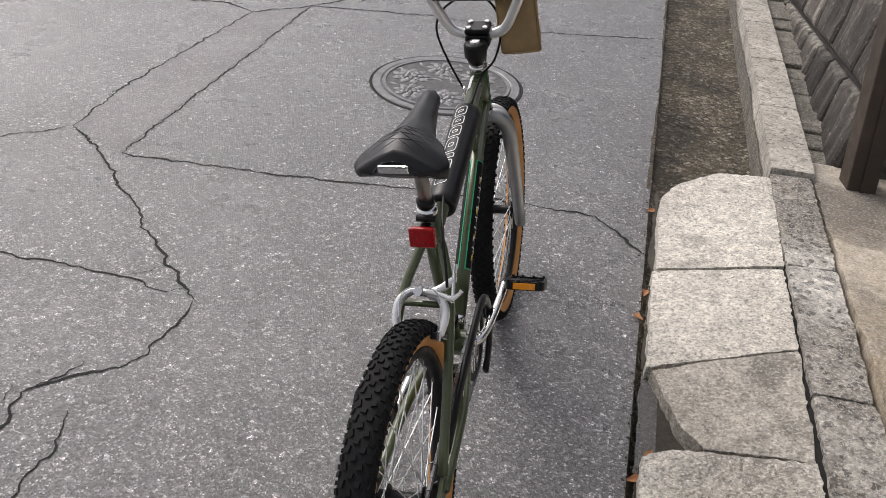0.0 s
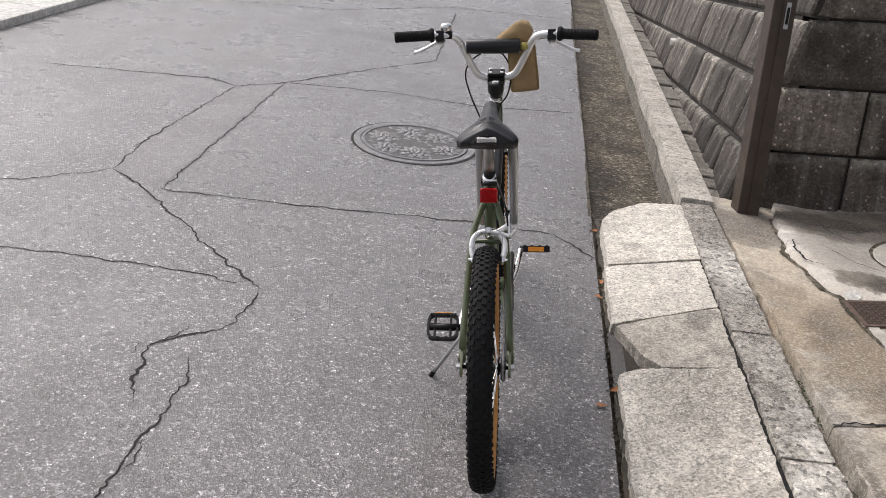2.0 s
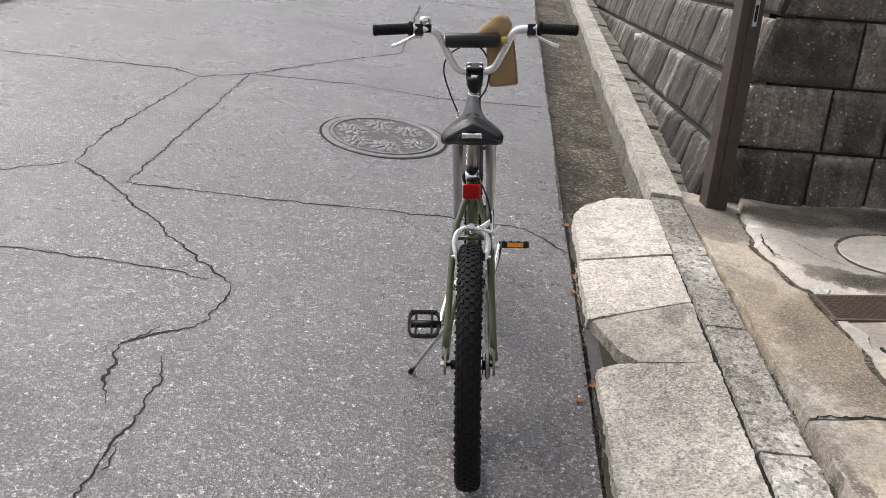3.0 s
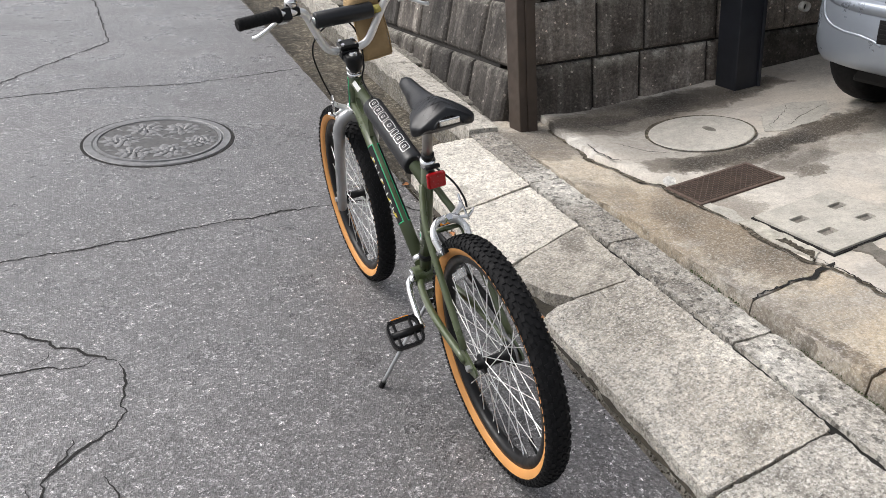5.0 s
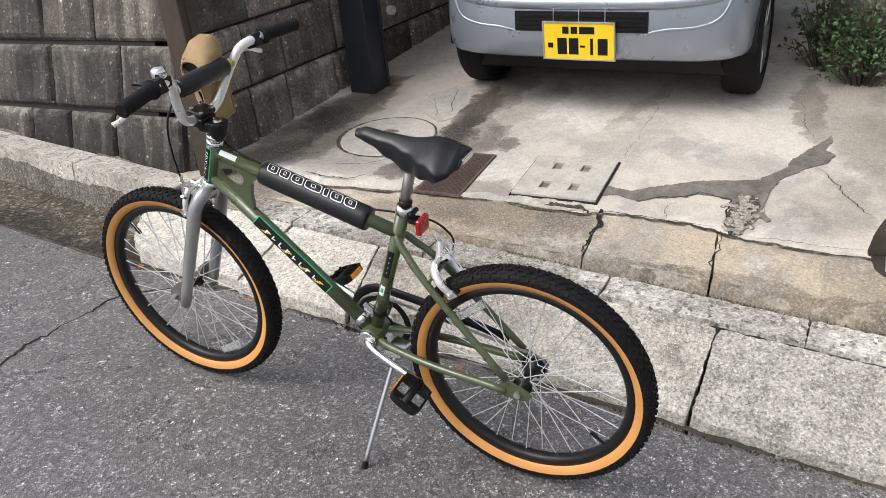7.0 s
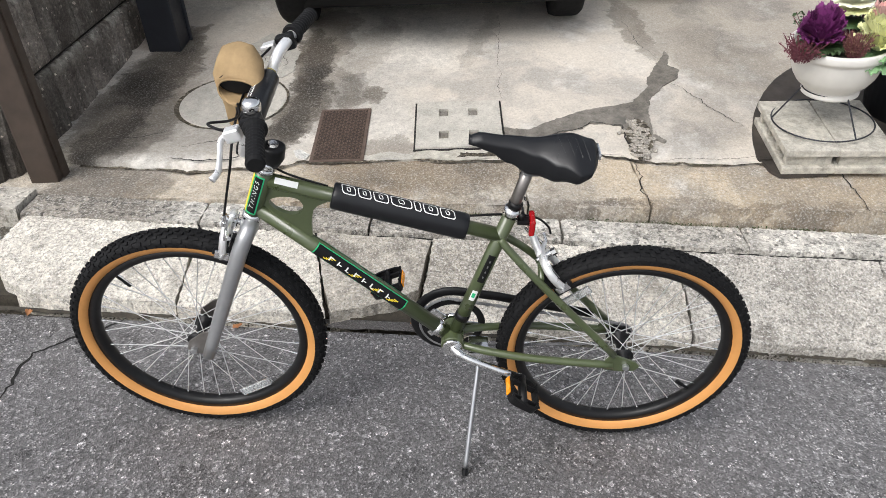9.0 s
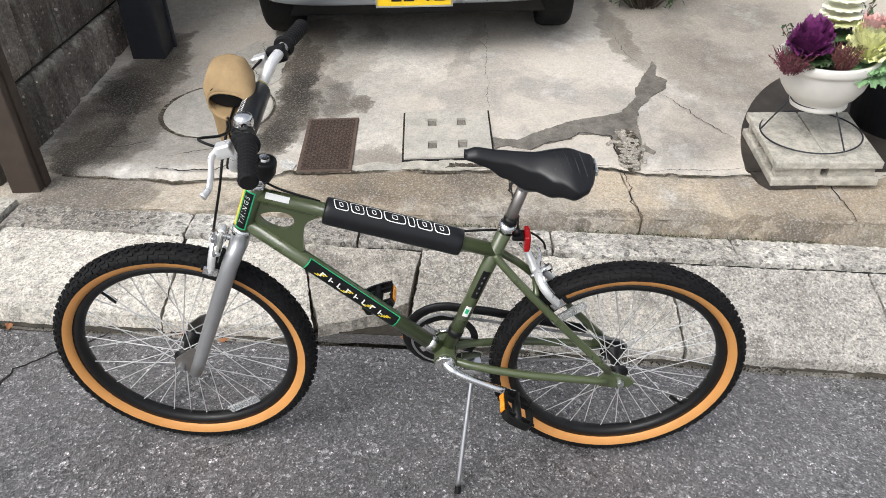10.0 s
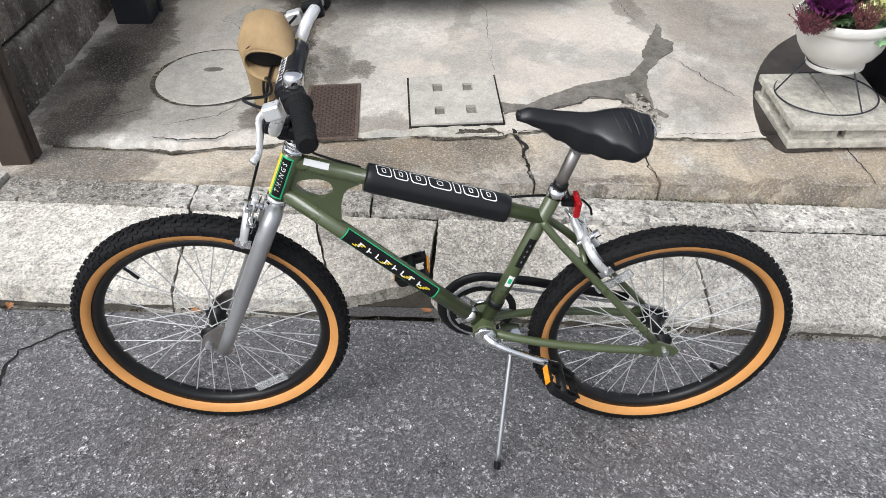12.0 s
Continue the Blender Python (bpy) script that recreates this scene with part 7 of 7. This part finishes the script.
def sprigs(name, m, label, count, spread, height, material, seed, leaf_len=0.010):
    """A tuft of thin stems set with many tiny leaves."""
    ob = thing(name, m, label, "plant")
    rnd = random.Random(seed)
    stems, leaves = bmesh.new(), bmesh.new()
    for k in range(count):
        a, r = rnd.uniform(0, 2 * math.pi), spread * math.sqrt(rnd.random())
        top = Vector((r * math.cos(a), r * math.sin(a), height * rnd.uniform(0.6, 1.0)))
        foot = Vector((top.x * 0.3, top.y * 0.3, 0))
        add_tube(stems, [foot, foot.lerp(top, 0.5) + Vector((0, 0, 0.01)), top], 0.0012, 4)
        for j in range(14):
            p = foot.lerp(top, 0.25 + 0.75 * j / 13)
            q = pose(p.x, p.y, p.z, rnd.uniform(-70, 70), rnd.uniform(-70, 70), rnd.uniform(0, 360))
            w = leaf_len * rnd.uniform(0.7, 1.2)
            add_mesh(leaves, [q @ Vector(c) for c in ((0, 0, 0), (w * 0.5, w * 0.3, 0.001), (w, 0, 0.002), (w * 0.5, -w * 0.3, 0.001))], [(0, 1, 2, 3)])
    part("stem", stems, MAROON, ob)
    tagged(part("leaves", leaves, material, ob, "many tiny leaves"), kind="stuff")
    return ob


sprigs("heather", level @ pose(-0.11, 0.16, 0.198), "maroon heather spilling over the bowl", 75, 0.085, 0.075, MAROON, 4, 0.009)
sprigs("heather", level @ pose(-0.125, -0.01, 0.198), "russet heather tuft in the bowl", 70, 0.055, 0.095, RUSSET, 5, 0.008)
sprigs("bowl_greenery", level @ pose(0.05, 0.07, 0.198), "dark green filler plant in the bowl", 26, 0.08, 0.13, LEAF, 6, 0.018)
sprigs("bowl_greenery", level @ pose(0.10, -0.10, 0.198), "dark green filler plant in the bowl", 26, 0.08, 0.20, LEAF, 7, 0.02)

# dark round patch on the floor under and beside the blocks
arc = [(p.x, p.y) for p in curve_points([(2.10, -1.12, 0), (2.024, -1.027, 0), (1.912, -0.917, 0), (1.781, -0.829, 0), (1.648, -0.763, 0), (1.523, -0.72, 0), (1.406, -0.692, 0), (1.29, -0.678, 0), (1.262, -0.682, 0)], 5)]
sheet(arc + [(1.262, -1.58), (1.42, -1.70), (1.62, -1.75), (1.84, -1.71), (2.02, -1.58), (2.13, -1.38), (2.14, -1.22)], 0.006, DARK_PATCH, "damp_stain", 9.0, carport, 0.03, 0.0012)
sheet([(1.165, -0.735), (1.205, -0.702), (1.258, -0.684), (1.258, -0.9), (1.17, -0.9)], 0.004, DARK_PATCH, "damp_stain", 9.5, carport, 0.02, 0.006)
base = at(1.62, -1.37, floor_z(1.62, -1.37))
tub = thing("black_pot", pose(base.x, base.y, base.z - 0.02), "dark plastic plant pot behind the blocks", "plant pot")
part("pot_wall", lathe([(0.0, 0.0), (0.18, 0.0), (0.205, 0.30), (0.218, 0.305), (0.218, 0.335), (0.202, 0.335), (0.19, 0.29), (0.0, 0.28)], 40), NAVY, tub, smooth=True)

# rough stone at the edge of the carport, and the bush before it


def boulder(m, size, seed, label):
    bm = bmesh.new()
    bmesh.ops.create_icosphere(bm, subdivisions=4, radius=1.0)
    for v in bm.verts:
        c = v.co.copy()
        v.co = Vector([math.copysign(abs(c[i]) ** 0.6, c[i]) * size[i] for i in range(3)])
        v.co += c * 0.05 * noise.noise(c * 2.3 + Vector((seed, 0, 0))) + c * 0.02 * noise.noise(c * 7 + Vector((seed, 0, 0)))
    ob = part("boulder", bm, ROCK, label=label, smooth=True)
    ob.matrix_world = m
    return tagged(ob, category="boulder")


ROCK = stone_mat("brown_rock", (0.11, 0.095, 0.08), (0.24, 0.21, 0.18), speck=0.2, pit=140, stain=3, grime_at=0.6)
for x, y, s, t in ((3.35, -1.20, (0.24, 0.56, 0.36), 12), (3.3, -2.3, (0.27, 0.56, 0.38), 4), (3.6, -0.65, (0.25, 0.3, 0.42), 30)):
    b = at(x, y, floor_z(x, y))
    boulder(pose(b.x, b.y, b.z + s[2] * 0.55, 0, 0, t), s, x * 3 + y, "weathered brown boulder edging the carport")


def bush(m, seed, size, count):
    """A low shrub: branching stems and many separate leaves with gaps."""
    ob = thing("bush", m, "low dark green bush beside the boulder", "bush")
    rnd = random.Random(seed)
    stems, leaves = bmesh.new(), bmesh.new()
    for k in range(count):
        a, e = rnd.uniform(0, 2 * math.pi), rnd.uniform(0.1, 1.0)
        tip = Vector((math.cos(a) * size[0] * e, math.sin(a) * size[1] * e, size[2] * (1.05 - 0.6 * e * e) * rnd.uniform(0.4, 1.0)))
        add_tube(stems, [(0.25 * tip.x, 0.25 * tip.y, 0), tip * 0.6 + Vector((0, 0, 0.02)), tip], [0.004, 0.003, 0.0015], 5)
        for j in range(16):
            p = tip * rnd.uniform(0.45, 1.05) + Vector((rnd.gauss(0, 0.02), rnd.gauss(0, 0.02), rnd.gauss(0, 0.02)))
            q = pose(p.x, p.y, max(0.01, p.z), rnd.uniform(-60, 60), rnd.uniform(-60, 60), rnd.uniform(0, 360))
            w = rnd.uniform(0.018, 0.036)
            add_mesh(leaves, [q @ Vector(c) for c in ((0, 0, 0), (w * 0.4, w * 0.33, 0.003), (w, 0, -0.002), (w * 0.4, -w * 0.33, 0.003))], [(0, 1, 2, 3)])
    part("stem", stems, POST, ob)
    tagged(part("leaves", leaves, LEAF, ob, "many small glossy leaves"), kind="stuff")
    return ob


b = at(2.86, -0.55, floor_z(2.86, -0.55))
bush(pose(b.x, b.y, b.z), 3, (0.22, 0.28, 0.42), 90)
b = at(3.05, -0.35, floor_z(3.05, -0.35))
bush(pose(b.x, b.y, b.z), 8, (0.25, 0.2, 0.5), 60)

# drain pipes in the walls
for wall_ob, x, z, seed in ((wall_return, 1.80, 0.359, 0), (wall_street, along.length - 2.95, 0.50, 1)):
    batter = 0.03 if seed == 0 else 0.26
    y = z * batter - 0.035
    m = wall_ob.matrix_world @ pose(x, y, z, 90, 0, 0)
    pipe = thing("drain_pipe", m, "short white plastic drain pipe in the wall", "drain pipe")
    part("pipe_end", lathe([(0.022, -0.06), (0.022, 0.022), (0.027, 0.022), (0.027, -0.06), (0.022, -0.06)], 20), CERAMIC, pipe, smooth=True)
    # black disc just inside the pipe paints its shaded bore
    part("pipe_dark", lathe([(0.0, -0.01), (0.0215, -0.01)], 16), CRACK, pipe)

# fallen leaves along the gutter
first_leaf = None
for k, (x, y, t) in enumerate(((0.43, 1.72, 20), (0.445, 1.18, 80), (0.447, 1.06, 140), (0.44, 0.44, 30), (0.425, 0.36, 200), (0.492, 0.548, 250))):
    m = UP @ pose(x, y, road_z(x, y) + 0.006, 12 - 5 * (k % 3), 8, t)
    if first_leaf is None:
        first_leaf = thing("fallen_leaf", m, "dry orange leaf lying at the gutter", "leaf", group="leaves along the gutter")
        v, f = ruffled_leaf(0.032, 0.011, 0.006, 0.002, 1.0)
        bm = bmesh.new()
        add_mesh(bm, v, f)
        part("blade", bm, DRY, first_leaf, smooth=True)
    else:
        copy_thing(first_leaf, m)
